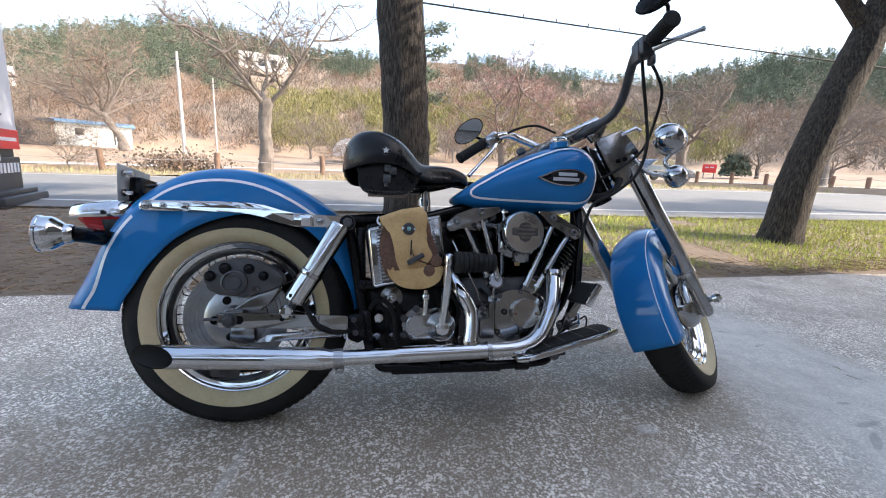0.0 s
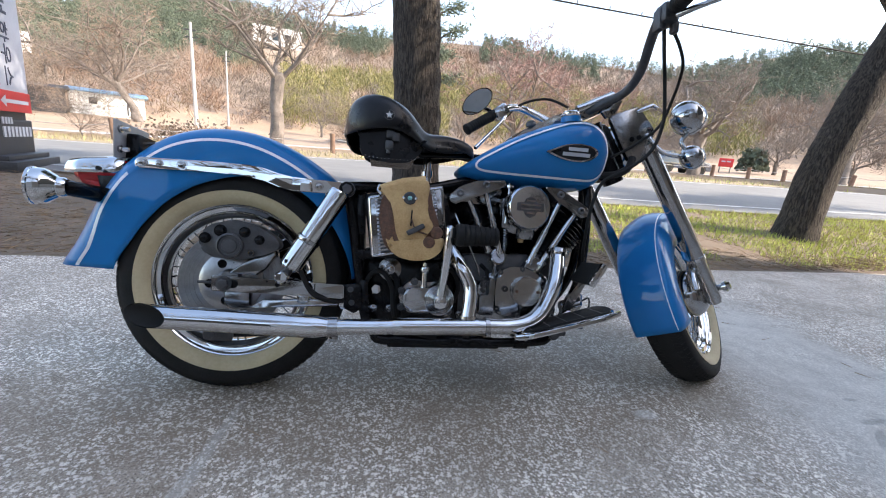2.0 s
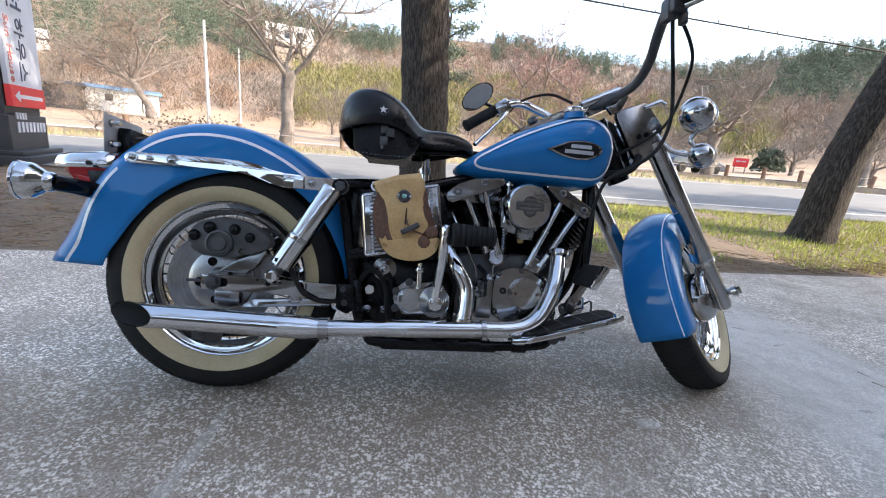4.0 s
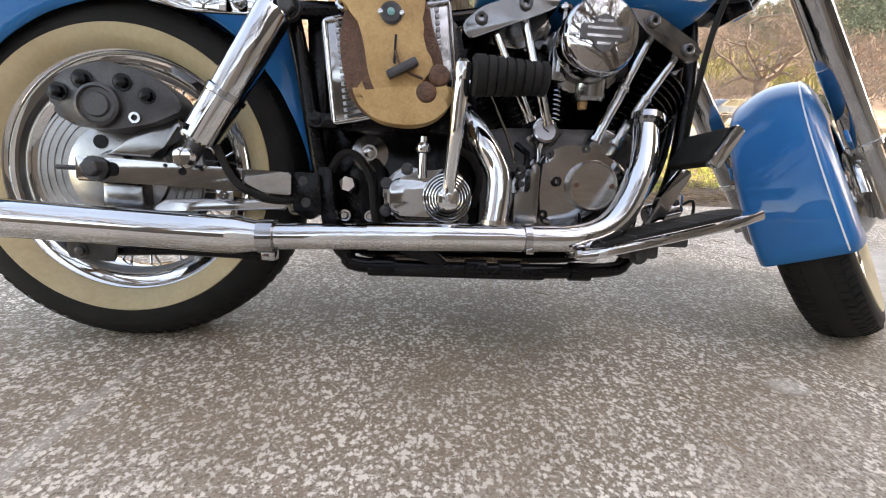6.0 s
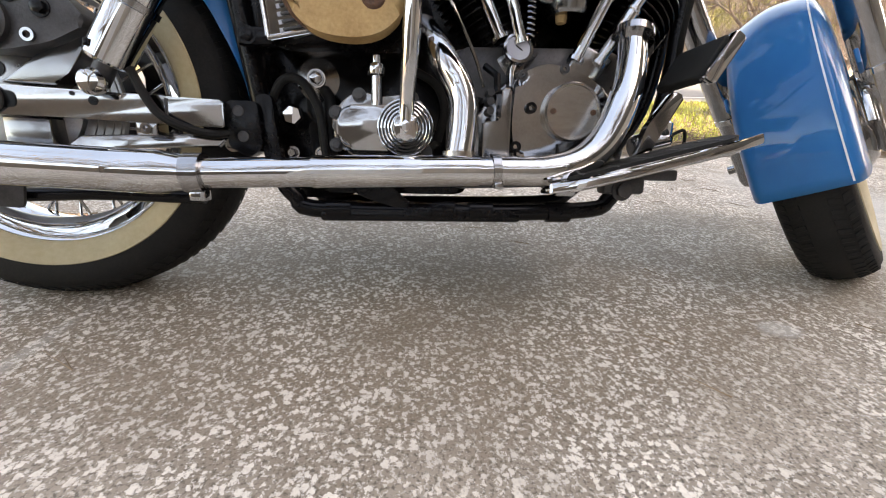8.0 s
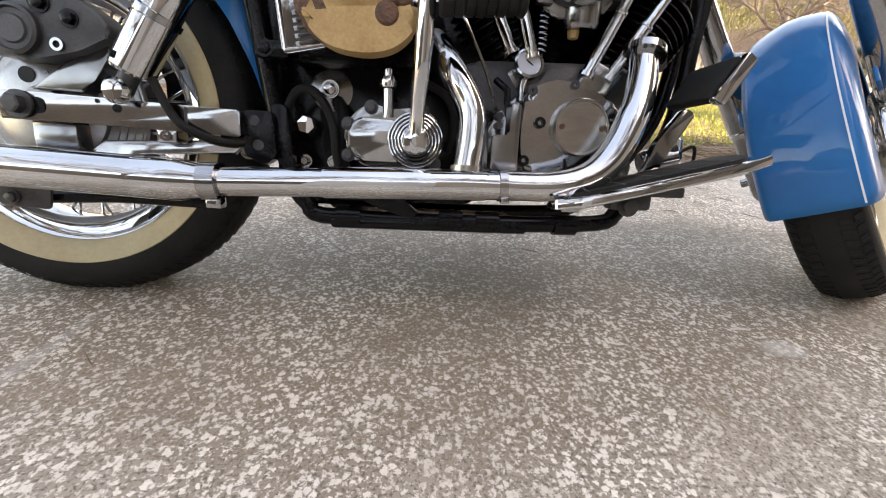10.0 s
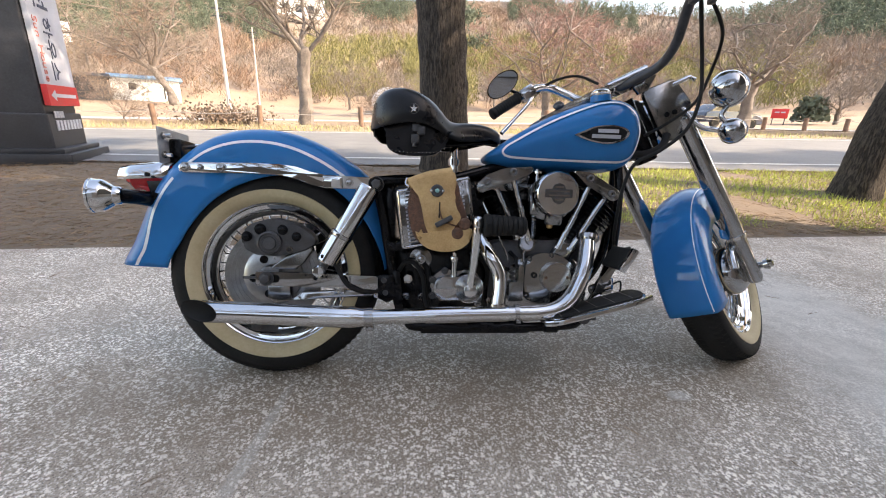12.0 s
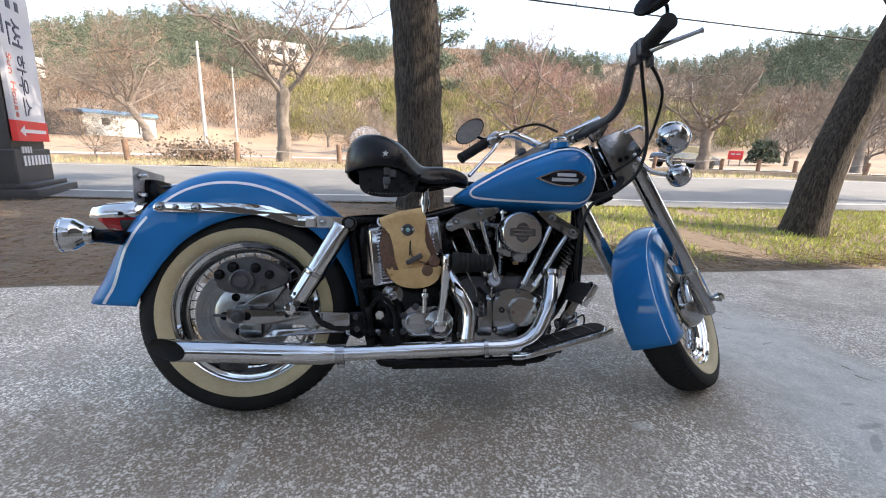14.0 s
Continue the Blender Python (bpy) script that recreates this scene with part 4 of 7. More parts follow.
def front_fender():
    bm = bmesh.new()
    rings = []
    for k in range(53):
        a = 8 + 197 * k / 52
        rings.append([bm.verts.new(ff_point(a, y, d)) for y, d in [(-y, d) for y, d in FF_SIDE[:0:-1]] + FF_SIDE])
    skin(bm, rings, False)
    return moved(bm, STEER)


front_fender_ob = part("front_fender", front_fender(), "blue", bike, "deep glossy blue front fender")
mod = front_fender_ob.modifiers.new("thick", "SOLIDIFY")
mod.thickness, mod.offset = 0.003, -1

# fork legs
LEG0 = FOOT + AHEAD * 0.123
for s in (-1, 1):
    off = Vector((0, s * 0.125, 0))
    leg = part("fork_leg", moved(tube([LEG0 + off + AXIS * d for d in (0.235, 0.25, 0.42, 0.425, 0.43)], [0.020, 0.0255, 0.0265, 0.028, 0.028], 24), STEER), "dull_chrome", bike, "polished alloy fork slider")
    part("fork_tube", moved(tube([LEG0 + off + AXIS * d for d in (0.42, 0.425, 0.72, 0.86)], [0.028, 0.0305, 0.0305, 0.031], 24), STEER), "dull_chrome", leg, "chrome fork cover tube")

# seat, exhaust, engine blocks
SEAT = [(0.298, 0.775, 0.05, 0.755), (0.303, 0.808, 0.10, 0.742), (0.318, 0.835, 0.145, 0.735), (0.345, 0.852, 0.175, 0.738), (0.385, 0.854, 0.192, 0.745), (0.42, 0.847, 0.196, 0.748), (0.455, 0.832, 0.19, 0.744), (0.485, 0.810, 0.175, 0.734), (0.51, 0.783, 0.15, 0.722), (0.535, 0.772, 0.12, 0.715), (0.58, 0.781, 0.088, 0.718), (0.63, 0.781, 0.066, 0.728), (0.675, 0.770, 0.045, 0.742), (0.70, 0.755, 0.022, 0.748)]


def seat_shell():
    bm = bmesh.new()
    rings = []
    for x, zt, w, zb in SEAT:
        ring = []
        for j in range(-12, 13):
            u = j / 12
            if abs(u) < 0.6:
                y = w * math.sin(abs(u) / 0.6 * math.pi / 2)
                z = zt - 0.012 * (1 - abs(u) / 0.6) ** 2 - 0.045 * (abs(u) / 0.6) ** 3
            else:
                f = (abs(u) - 0.6) / 0.4
                y = w + 0.006 * math.sin(f * math.pi)
                z = zt - 0.045 + (zb - zt + 0.045) * f
            ring.append(bm.verts.new((x, math.copysign(y, u), z)))
        rings.append(ring)
    skin(bm, rings, False)
    bm.faces.new(rings[-1])
    bm.faces.new(rings[0][::-1])
    return bm


seat = part("seat", seat_shell(), "leather_black", bike, "black leather sprung solo saddle with side skirts")
mod = seat.modifiers.new("thick", "SOLIDIFY")
mod.thickness, mod.offset = 0.006, -1
sub = seat.modifiers.new("round", "SUBSURF")
sub.levels = sub.render_levels = 2

skirt_edge = [(0.316, 0.752), (0.330, 0.744), (0.341, 0.733), (0.344, 0.71), (0.348, 0.684), (0.366, 0.668), (0.393, 0.661), (0.428, 0.659), (0.474, 0.665), (0.499, 0.682), (0.516, 0.706), (0.525, 0.737), (0.50, 0.755), (0.42, 0.766), (0.345, 0.766)]
skirt_out = [tuple((p.x, p.z)) for p in smooth_path([(x, 0, z) for x, z in skirt_edge + skirt_edge[:1]], 4)[:-1]]
for s, keep in ((-1, 1.0), (1, 0.55)):
    bm = slab([(x, 0.775 + (z - 0.775) * keep) for x, z in skirt_out], -0.004, 0.004, 0.002)
    for v in bm.verts:
        v.co.y += s * (float(np.interp(v.co.x, [r[0] for r in SEAT], [r[2] for r in SEAT])) - 0.012)
    part("skirt", bm, "leather_black", seat, "black leather side skirt with a studded hem")
for k in range(15):
    x = 0.362 + 0.145 * k / 14
    z = min(p[1] for p in skirt_out if abs(p[0] - x) < 0.015) + 0.009
    part("stud", lathe([(0, 0.002), (0.0014, 0.0016), (0.0021, 0)], Vector((x, -float(np.interp(x, [r[0] for r in SEAT], [r[2] for r in SEAT])) + 0.0075, z)), (0, -1, 0), 8), "dull_chrome", seat)
part("seat_pan", slab([(0.36, 0.745), (0.37, 0.70), (0.50, 0.70), (0.53, 0.735)], 0.16, -0.16, 0.01), "black", seat)

PIPE_Y = -0.2


def slash_pipe(r, y, x_end):
    """A pipe whose open end is cut on the slant, facing outward."""
    bm = bmesh.new()
    rings = []
    for f in (0.0, 0.3, 0.6, 1.0):
        ring = []
        for k in range(40):
            t = 2 * math.pi * k / 40
            cut = -0.150 - 0.060 * math.cos(t)
            x = cut + (x_end - cut) * f
            ring.append(bm.verts.new((x, y + r * math.cos(t) * -1, 0.2285 - 0.043 * (x + 0.15) + r * math.sin(t))))
        rings.append(ring)
    skin(bm, rings, True)
    return bm


def flip_y(bm, y):
    for v in bm.verts:
        v.co.y = 2 * y - v.co.y
    return bm


muffler = part("muffler", flip_y(slash_pipe(0.0295, PIPE_Y - 0.002, 0.20), PIPE_Y - 0.002), "chrome", bike, "long chrome slash-cut muffler")
part("muffler_bore", flip_y(slash_pipe(0.0275, PIPE_Y - 0.002, 0.12), PIPE_Y - 0.002), "bore_black", muffler, "black inside of the pipe")
part("muffler_neck", tube([(0.198, PIPE_Y - 0.002, 0.2135), (0.258, PIPE_Y, 0.2115), (0.285, PIPE_Y, 0.211), (0.305, PIPE_Y, 0.211)], [0.0295, 0.0300, 0.025, 0.0245], 40), "chrome", muffler)
part("exhaust_pipe", tube([(0.30, -0.2, 0.211), (0.46, -0.2, 0.216), (0.70, -0.198, 0.222), (0.82, -0.195, 0.228), (0.885, -0.185, 0.262), (0.925, -0.17, 0.335), (0.943, -0.148, 0.39), (0.952, -0.128, 0.435)], [0.021, 0.021, 0.0215, 0.023, 0.024, 0.024, 0.023, 0.022], 24, smooth=6), "chrome", bike, "chrome front exhaust pipe")
part("engine_case", slab(rounded([(0.70, 0.20), (0.96, 0.20), (0.98, 0.30), (0.93, 0.38), (0.76, 0.38), (0.70, 0.32)], 0.04), -0.095, 0.10, 0.01), "alu", bike)
part("air_cleaner", lathe([(0, 0.0), (0.055, 0.0), (0.064, 0.004), (0.066, 0.012), (0.066, 0.04), (0.064, 0.05), (0.06, 0.054), (0.0, 0.057)], (0.838, -0.12, 0.567), (0, -1, 0), 64), "chrome", bike, "round chrome air cleaner cover")

# ---- motorcycle: rear end ----
def P(x, y, z):
    return Vector((x, y, z))


shock = part("shock_absorber", tube([P(0.300, -0.152, 0.574), P(0.297, -0.152, 0.568), P(0.222, -0.152, 0.437)], [0.024, 0.0285, 0.0285], 32), "chrome", bike, "chrome-covered rear shock absorber")
part("lower_cover", tube([P(0.222, -0.152, 0.437), P(0.2215, -0.152, 0.436), P(0.219, -0.152, 0.432), P(0.2185, -0.152, 0.431), P(0.178, -0.152, 0.362), P(0.176, -0.152, 0.358)], [0.0285, 0.0308, 0.0308, 0.0298, 0.0298, 0.026], 32), "chrome", shock)
part("cover_collar", tube([P(0.2245, -0.152, 0.441), P(0.2235, -0.152, 0.4395), P(0.2185, -0.152, 0.431), P(0.2175, -0.152, 0.429)], [0.0288, 0.0318, 0.0318, 0.0300], 32), "dull_chrome", shock, "raised collar ring")
for dx, dy in ((-0.012, -0.0285), (0.012, -0.0235)):
    part("cover_slot", box(P(0.181 + dx * 0.8, -0.152 + dy, 0.372 - dx * 0.5), (0.006, 0.004, 0.010), 0.001), "black", shock)
part("damper_rod", tube([P(0.19, -0.15, 0.385), P(0.160, -0.15, 0.332)], 0.014, 16), "dark_metal", shock)
part("mount_bolt", lathe([(0, 0), (0.017, 0), (0.0185, 0.003), (0.0185, 0.012), (0.014, 0.018), (0, 0.02)], P(0.159, -0.152, 0.332), (0, -1, 0), 24), "chrome", shock)
part("top_eye", lathe([(0.008, 0), (0.02, 0), (0.02, 0.03), (0.008, 0.03)], P(0.315, -0.12, 0.582), (0, -1, 0), 24, close=True), "black", shock)

swing = part("swingarm", slab(rounded([(-0.022, 0.328), (0.30, 0.317), (0.322, 0.316), (0.322, 0.277), (0.10, 0.285), (-0.022, 0.287)], 0.004), -0.118, -0.142, 0.003), "dull_chrome", bike, "chrome-covered swingarm with slotted axle end")
part("axle_slot", slab(rounded([(-0.010, 0.319), (0.044, 0.319), (0.044, 0.296), (-0.010, 0.296)], 0.011, 6), -0.142, -0.1432, 0), "black", swing)
part("axle_nut", bolt((0.010, -0.143, 0.308), 0.014, 0.018), "dark_metal", swing)
for x, z, r in ((0.145, 0.309, 0.0062), (0.118, 0.318, 0.003), (0.176, 0.314, 0.003)):
    part("arm_hole", lathe([(0, 0), (r, 0), (r, 0.0012), (0, 0.0012)], P(x, -0.142, z), (0, -1, 0), 20), "black", swing)
part("arm_joint", box(P(0.243, -0.143, 0.298), (0.003, 0.002, 0.036), 0), "dark_metal", swing)
part("chain_adjuster", tube([P(-0.06, -0.13, 0.308), P(-0.018, -0.13, 0.308)], 0.004, 8), "dark_metal", swing)
part("swing_web", slab([(0.005, 0.286), (0.07, 0.284), (0.07, 0.24), (0.03, 0.228), (0.005, 0.245)], -0.09, -0.125, 0.006), "alu", swing)
part("swing_link", slab([(0.10, 0.262), (0.29, 0.272), (0.31, 0.262), (0.30, 0.250), (0.16, 0.244), (0.06, 0.236)], -0.095, -0.112, 0.003), "dull_chrome", swing)
part("swing_block", slab(rounded([(0.197, 0.284), (0.226, 0.284), (0.226, 0.262), (0.197, 0.262)], 0.003), -0.11, -0.14, 0.002, bm=lathe([(0.004, 0.0), (0.008, 0.0), (0.008, 0.003), (0.004, 0.003)], (0.211, -0.14, 0.273), (0, -1, 0), 16, close=True)), "dull_chrome", swing)

cal_out = rounded([(-0.058, 0.436), (-0.03, 0.464), (0.03, 0.480), (0.088, 0.467), (0.135, 0.437), (0.152, 0.411), (0.10, 0.385), (0.04, 0.372), (-0.03, 0.376), (-0.055, 0.402)], 0.014)
caliper = part("brake_caliper", slab(cal_out, -0.095, -0.142, 0.008), "dark_metal", bike, "dark cast brake caliper")
part("piston_boss", lathe([(0, 0), (0.034, 0), (0.034, 0.010), (0.029, 0.012), (0.027, 0.008), (0.020, 0.008), (0.018, 0.011), (0, 0.011)], P(0.02, -0.14, 0.409), (0, -1, 0), 40), "dark_metal", caliper)
for x, z, r in ((-0.042, 0.427, 0.010), (-0.005, 0.448, 0.011), (0.056, 0.447, 0.010), (0.094, 0.428, 0.009)):
    part("bolt", bolt((x, -0.142, z), r, 0.008), "black", caliper)
part("bleed_nut", lathe([(0.005, 0), (0.009, 0), (0.009, 0.005), (0.005, 0.005)], P(0.075, -0.142, 0.392), (0, -1, 0), 16, close=True), "dull_chrome", caliper)
part("caliper_arm", slab([(0.01, 0.333), (0.06, 0.372), (0.128, 0.404), (0.134, 0.384), (0.10, 0.352), (0.085, 0.330)], -0.09, -0.122, 0.005), "alu", caliper, "pale cast alloy caliper arm")
for k in range(5):
    a = k * math.pi * 0.4 + 0.75
    part("disc_hole", lathe([(0, 0), (0.012, 0), (0.012, 0.0022), (0, 0.0022)], AXLE + P(0.054 * math.cos(a), -0.0785, 0.054 * math.sin(a)), (0, -1, 0), 20), "black", disc)

# muffler end and mounts
part("pipe_clamp", lathe([(0.0215, -0.012), (0.0275, -0.012), (0.0275, 0.012), (0.0215, 0.012)], (0.303, -0.2, 0.211), (1, 0, 0.02), 32, box((0.306, -0.2, 0.181), (0.022, 0.02, 0.016), 0.003), close=True), "dull_chrome", bike, "steel clamp round the exhaust pipe")
part("pipe_sleeve", lathe([(0.0225, -0.118), (0.0232, -0.118), (0.0232, 0.118), (0.0225, 0.118)], (0.578, -0.1995, 0.2193), (1, 0, 0.026), 32, close=True), "chrome", bike, "chrome heat sleeve on the pipe")
part("muffler_bracket", tube([P(0.02, -0.135, 0.172), P(0.12, -0.13, 0.176), P(0.28, -0.13, 0.172)], 0.010, 12), "black", bike)
part("muffler_plate", slab(rounded([(-0.035, 0.195), (0.045, 0.19), (0.04, 0.155), (-0.03, 0.16)], 0.006), -0.15, -0.155, 0.001, bm=bolt((-0.01, -0.156, 0.172), 0.008, 0.006)), "dark_metal", bike)
part("rear_header", tube([P(0.61, -0.085, 0.455), P(0.625, -0.12, 0.425), P(0.645, -0.158, 0.385), P(0.672, -0.17, 0.335), P(0.675, -0.178, 0.29), P(0.668, -0.188, 0.235), P(0.668, -0.195, 0.222)], 0.0215, 24, smooth=6), "chrome", bike, "chrome rear exhaust header")
part("header_joint", lathe([(0.0225, -0.004), (0.0245, -0.004), (0.0245, 0.004), (0.0225, 0.004)], (0.668, -0.19, 0.246), (0, 0.02, 1), 24, close=True), "steel", bike)
part("hose_clamp", lathe([(0.0235, -0.006), (0.0245, -0.006), (0.0245, 0.006), (0.0235, 0.006)], (0.722, -0.197, 0.2235), (1, 0, 0.04), 24, box((0.725, -0.212, 0.202), (0.014, 0.008, 0.01), 0.002), close=True), "dull_chrome", bike)
part("exhaust_flange", lathe([(0.022, -0.006), (0.033, -0.006), (0.033, 0.006), (0.022, 0.006)], (0.953, -0.126, 0.438), (0.2, 0.35, 0.9), 24, close=True), "dull_chrome", bike)

# frame
for side in (-1, 1):
    part("frame_tube", tube([P(0.312, side * 0.105, 0.590), P(0.332, side * 0.105, 0.50), P(0.350, side * 0.105, 0.40), P(0.366, side * 0.102, 0.31), P(0.384, side * 0.10, 0.22), P(0.41, side * 0.10, 0.175), P(0.47, side * 0.10, 0.152), P(0.88, side * 0.10, 0.155), P(0.965, side * 0.09, 0.185), P(1.045, side * 0.05, 0.29), P(1.085, side * 0.03, 0.40), P(1.098, side * 0.02, 0.60), P(1.09, 0, 0.72)], 0.0145, 14, smooth=5), "black", bike, "black frame tube")
    part("frame_rail", tube([P(0.31, side * 0.11, 0.592), P(0.40, side * 0.10, 0.600), P(0.52, side * 0.07, 0.606), P(0.66, side * 0.03, 0.645), P(0.80, 0, 0.69)], 0.0145, 14, smooth=5), "black", bike)
gusset = part("frame_gusset", slab(rounded([(0.322, 0.318), (0.366, 0.318), (0.372, 0.25), (0.352, 0.235), (0.322, 0.25)], 0.006), -0.105, -0.132, 0.002), "black", bike, "black drilled frame plate")
for x, z in ((0.339, 0.303), (0.344, 0.266)):
    part("plate_hole", lathe([(0, 0), (0.006, 0), (0.007, 0.001), (0.008, 0), (0.009, -0.001)], P(x, -0.1325, z), (0, -1, 0), 18), "dark_metal", gusset)
part("link_bolt", bolt((0.322, -0.112, 0.256), 0.009, 0.014), "chrome", bike)
part("frame_post", slab(rounded([(0.362, 0.33), (0.385, 0.33), (0.40, 0.19), (0.375, 0.19)], 0.006), -0.098, -0.122, 0.003), "black", bike)
part("lower_crossbar", box((0.62, -0.02, 0.145), (0.34, 0.19, 0.02), 0.006), "black", bike)
for x in (0.48, 0.655, 0.72, 0.86):
    part("rail_clamp", tube([P(x - 0.02, -0.10, 0.153), P(x + 0.02, -0.10, 0.153)], 0.0185, 14), "black", bike)
part("brake_hose", tube([P(0.20, -0.15, 0.36), P(0.232, -0.155, 0.30), P(0.262, -0.15, 0.278), P(0.30, -0.135, 0.268), P(0.34, -0.12, 0.275)], 0.0065, 10, smooth=6), "rubber", bike)
part("cable_loom", tube([P(0.375, -0.10, 0.315), P(0.40, -0.11, 0.353), P(0.43, -0.115, 0.352), P(0.455, -0.115, 0.31), P(0.462, -0.112, 0.25), P(0.475, -0.105, 0.20)], 0.007, 10, smooth=6), "rubber", bike)

part("oil_hose", tube([P(0.46, -0.085, 0.345), P(0.47, -0.10, 0.325), P(0.468, -0.10, 0.27), P(0.475, -0.095, 0.215)], 0.009, 12, smooth=5), "rubber", bike, "black rubber oil hose")
part("oil_hose", tube([P(0.60, -0.08, 0.385), P(0.64, -0.09, 0.36), P(0.655, -0.095, 0.32), P(0.645, -0.09, 0.27)], 0.007, 12, smooth=5), "rubber", bike, "black rubber oil hose")
part("oil_hose", tube([P(0.66, -0.08, 0.375), P(0.695, -0.085, 0.345), P(0.715, -0.10, 0.335)], 0.006, 12, smooth=5), "rubber", bike, "black rubber oil hose")
part("hose_clip", lathe([(0.0065, -0.005), (0.009, -0.005), (0.009, 0.005), (0.0065, 0.005)], P(0.700, -0.090, 0.342), (0.8, -0.3, -0.4), 16, close=True), "dull_chrome", bike)
for x, z in ((0.665, 0.235), (0.628, 0.225), (0.452, 0.245), (0.405, 0.245)):
    part("case_bolt", bolt((x, -0.085, z), 0.0075, 0.014), "dull_chrome", bike)
part("exhaust_support", slab(rounded([(0.505, 0.205), (0.56, 0.20), (0.60, 0.165), (0.585, 0.155), (0.53, 0.172), (0.495, 0.188)], 0.006), -0.10, -0.112, 0.002, bm=bolt((0.522, -0.113, 0.19), 0.008, 0.008)), "black", bike, "black exhaust support bracket")

# starter motor end, cross bolts and dark housings behind
part("starter_motor", lathe([(0, 0.05), (0.012, 0.05), (0.013, 0.034), (0.02, 0.032), (0.034, 0.03), (0.036, 0.02), (0.036, -0.05), (0, -0.05)], P(0.448, -0.045, 0.362), (0, -1, 0), 40), "alu", bike, "grey starter motor end cover")
part("starter_nut", bolt((0.448, -0.09, 0.362), 0.010, 0.010), "dull_chrome", bike)
part("engine_mount_nut", lathe([(0, 0), (0.018, 0), (0.018, 0.012), (0.014, 0.016), (0, 0.017)], P(0.410, -0.088, 0.303), (0, -1, 0), 6), "chrome", bike)
part("oil_tank", slab(rounded([(0.36, 0.58), (0.60, 0.60), (0.64, 0.42), (0.60, 0.40), (0.39, 0.395)], 0.02), 0.10, -0.115, 0.01), "black", bike, "black oil tank")
part("inner_housing", slab(rounded([(0.42, 0.40), (0.66, 0.41), (0.70, 0.34), (0.70, 0.18), (0.44, 0.18)], 0.02), 0.10, -0.075, 0.01), "black", bike)
part("rear_wheel_guard", slab(rounded([(0.335, 0.60), (0.362, 0.60), (0.372, 0.35), (0.345, 0.34)], 0.006), 0.09, -0.09, 0.004), "black", bike)
part("gearbox_case", slab(rounded([(0.365, 0.42), (0.50, 0.42), (0.50, 0.17), (0.37, 0.17)], 0.02), 0.10, -0.06, 0.01), "black", bike)
part("crankcase", slab(rounded([(0.66, 0.42), (0.96, 0.43), (0.985, 0.30), (0.93, 0.20), (0.66, 0.19)], 0.03), 0.10, -0.088, 0.01), "dark_metal", bike, "dark crankcase")
# plain black block added to darken a see-through gap
part("gap_block", slab(rounded([(0.58, 0.60), (0.70, 0.62), (0.74, 0.50), (0.72, 0.38), (0.60, 0.40)], 0.02), 0.09, -0.02, 0.008), "black", bike)
part("primary_case", slab(rounded([(0.44, 0.36), (0.95, 0.38), (1.0, 0.32), (0.98, 0.20), (0.46, 0.18)], 0.06), 0.16, 0.10, 0.015), "alu", bike, "alloy primary chain case")

# black slab added so that gaps through the engine stay dark
part("left_engine_side", slab(rounded([(0.56, 0.64), (0.95, 0.66), (1.04, 0.58), (1.0, 0.36), (0.58, 0.36)], 0.03), 0.11, 0.075, 0.01), "black", bike, "plain black slab standing in for the engine's far side")

# battery cover with louvres
cover = part("battery_cover", slab(rounded([(0.372, 0.566), (0.582, 0.612), (0.602, 0.443), (0.392, 0.397)], 0.008), -0.118, -0.152, 0.003), "dull_chrome", bike, "silver louvred battery cover")
U, V = Vector((0.21, 0, 0.046)), Vector((0.020, 0, -0.169))
ORG = Vector((0.372, -0.152, 0.566))
tilt_m = Matrix.Rotation(-math.atan2(U.z, U.x), 4, "Y")
for k in range(15):
    f = 0.08 + 0.86 * k / 14
    part("louvre", box(ORG + V * f + U * 0.25 + P(0, -0.0015, 0), (0.055, 0.005, 0.0042), 0.0012, tilt_m), "dark_metal", cover)
    part("slot", box(ORG + V * f + U * 0.115 + P(0, -0.001, 0), (0.006, 0.003, 0.0055), 0, tilt_m), "sign_white", cover)
    part("slot", box(ORG + V * f + U * 0.885 + P(0, -0.001, 0), (0.006, 0.003, 0.0055), 0, tilt_m), "sign_white", cover)
part("cover_rim", tube([ORG + P(0.006, -0.001, -0.004), ORG + U + P(-0.004, -0.001, -0.006), ORG + U + V + P(-0.006, -0.001, 0.004), ORG + V + P(0.004, -0.001, 0.006), ORG + P(0.006, -0.001, -0.004)], 0.003, 8), "chrome", cover)
part("cover_foot", box((0.375, -0.14, 0.405), (0.05, 0.02, 0.025), 0.005, bm=bolt((0.365, -0.15, 0.405), 0.009, 0.006)), "black", cover)

# ---- motorcycle: gearbox and kick starter ----
gear = part("gearbox_cover", slab(rounded([(0.476, 0.268), (0.478, 0.305), (0.497, 0.328), (0.520, 0.340), (0.550, 0.331), (0.60, 0.338), (0.630, 0.315), (0.634, 0.262), (0.612, 0.242), (0.505, 0.239)], 0.016), -0.075, -0.128, 0.004), "alu", bike, "alloy kick-starter gearbox cover with bolted rim")
part("gear_plate", slab(rounded([(0.486, 0.317), (0.612, 0.317), (0.612, 0.250), (0.486, 0.250)], 0.034, 8), -0.120, -0.148, 0.006, segs=3), "dull_chrome", gear, "polished oval cover plate")
part("kick_boss", lathe([(0, 0), (0.043, 0), (0.043, 0.004), (0.041, 0.006), (0, 0.006)], P(0.590, -0.148, 0.284), (0, -1, 0), 48), "dark_metal", gear, "dark kick boss behind a coiled return spring")
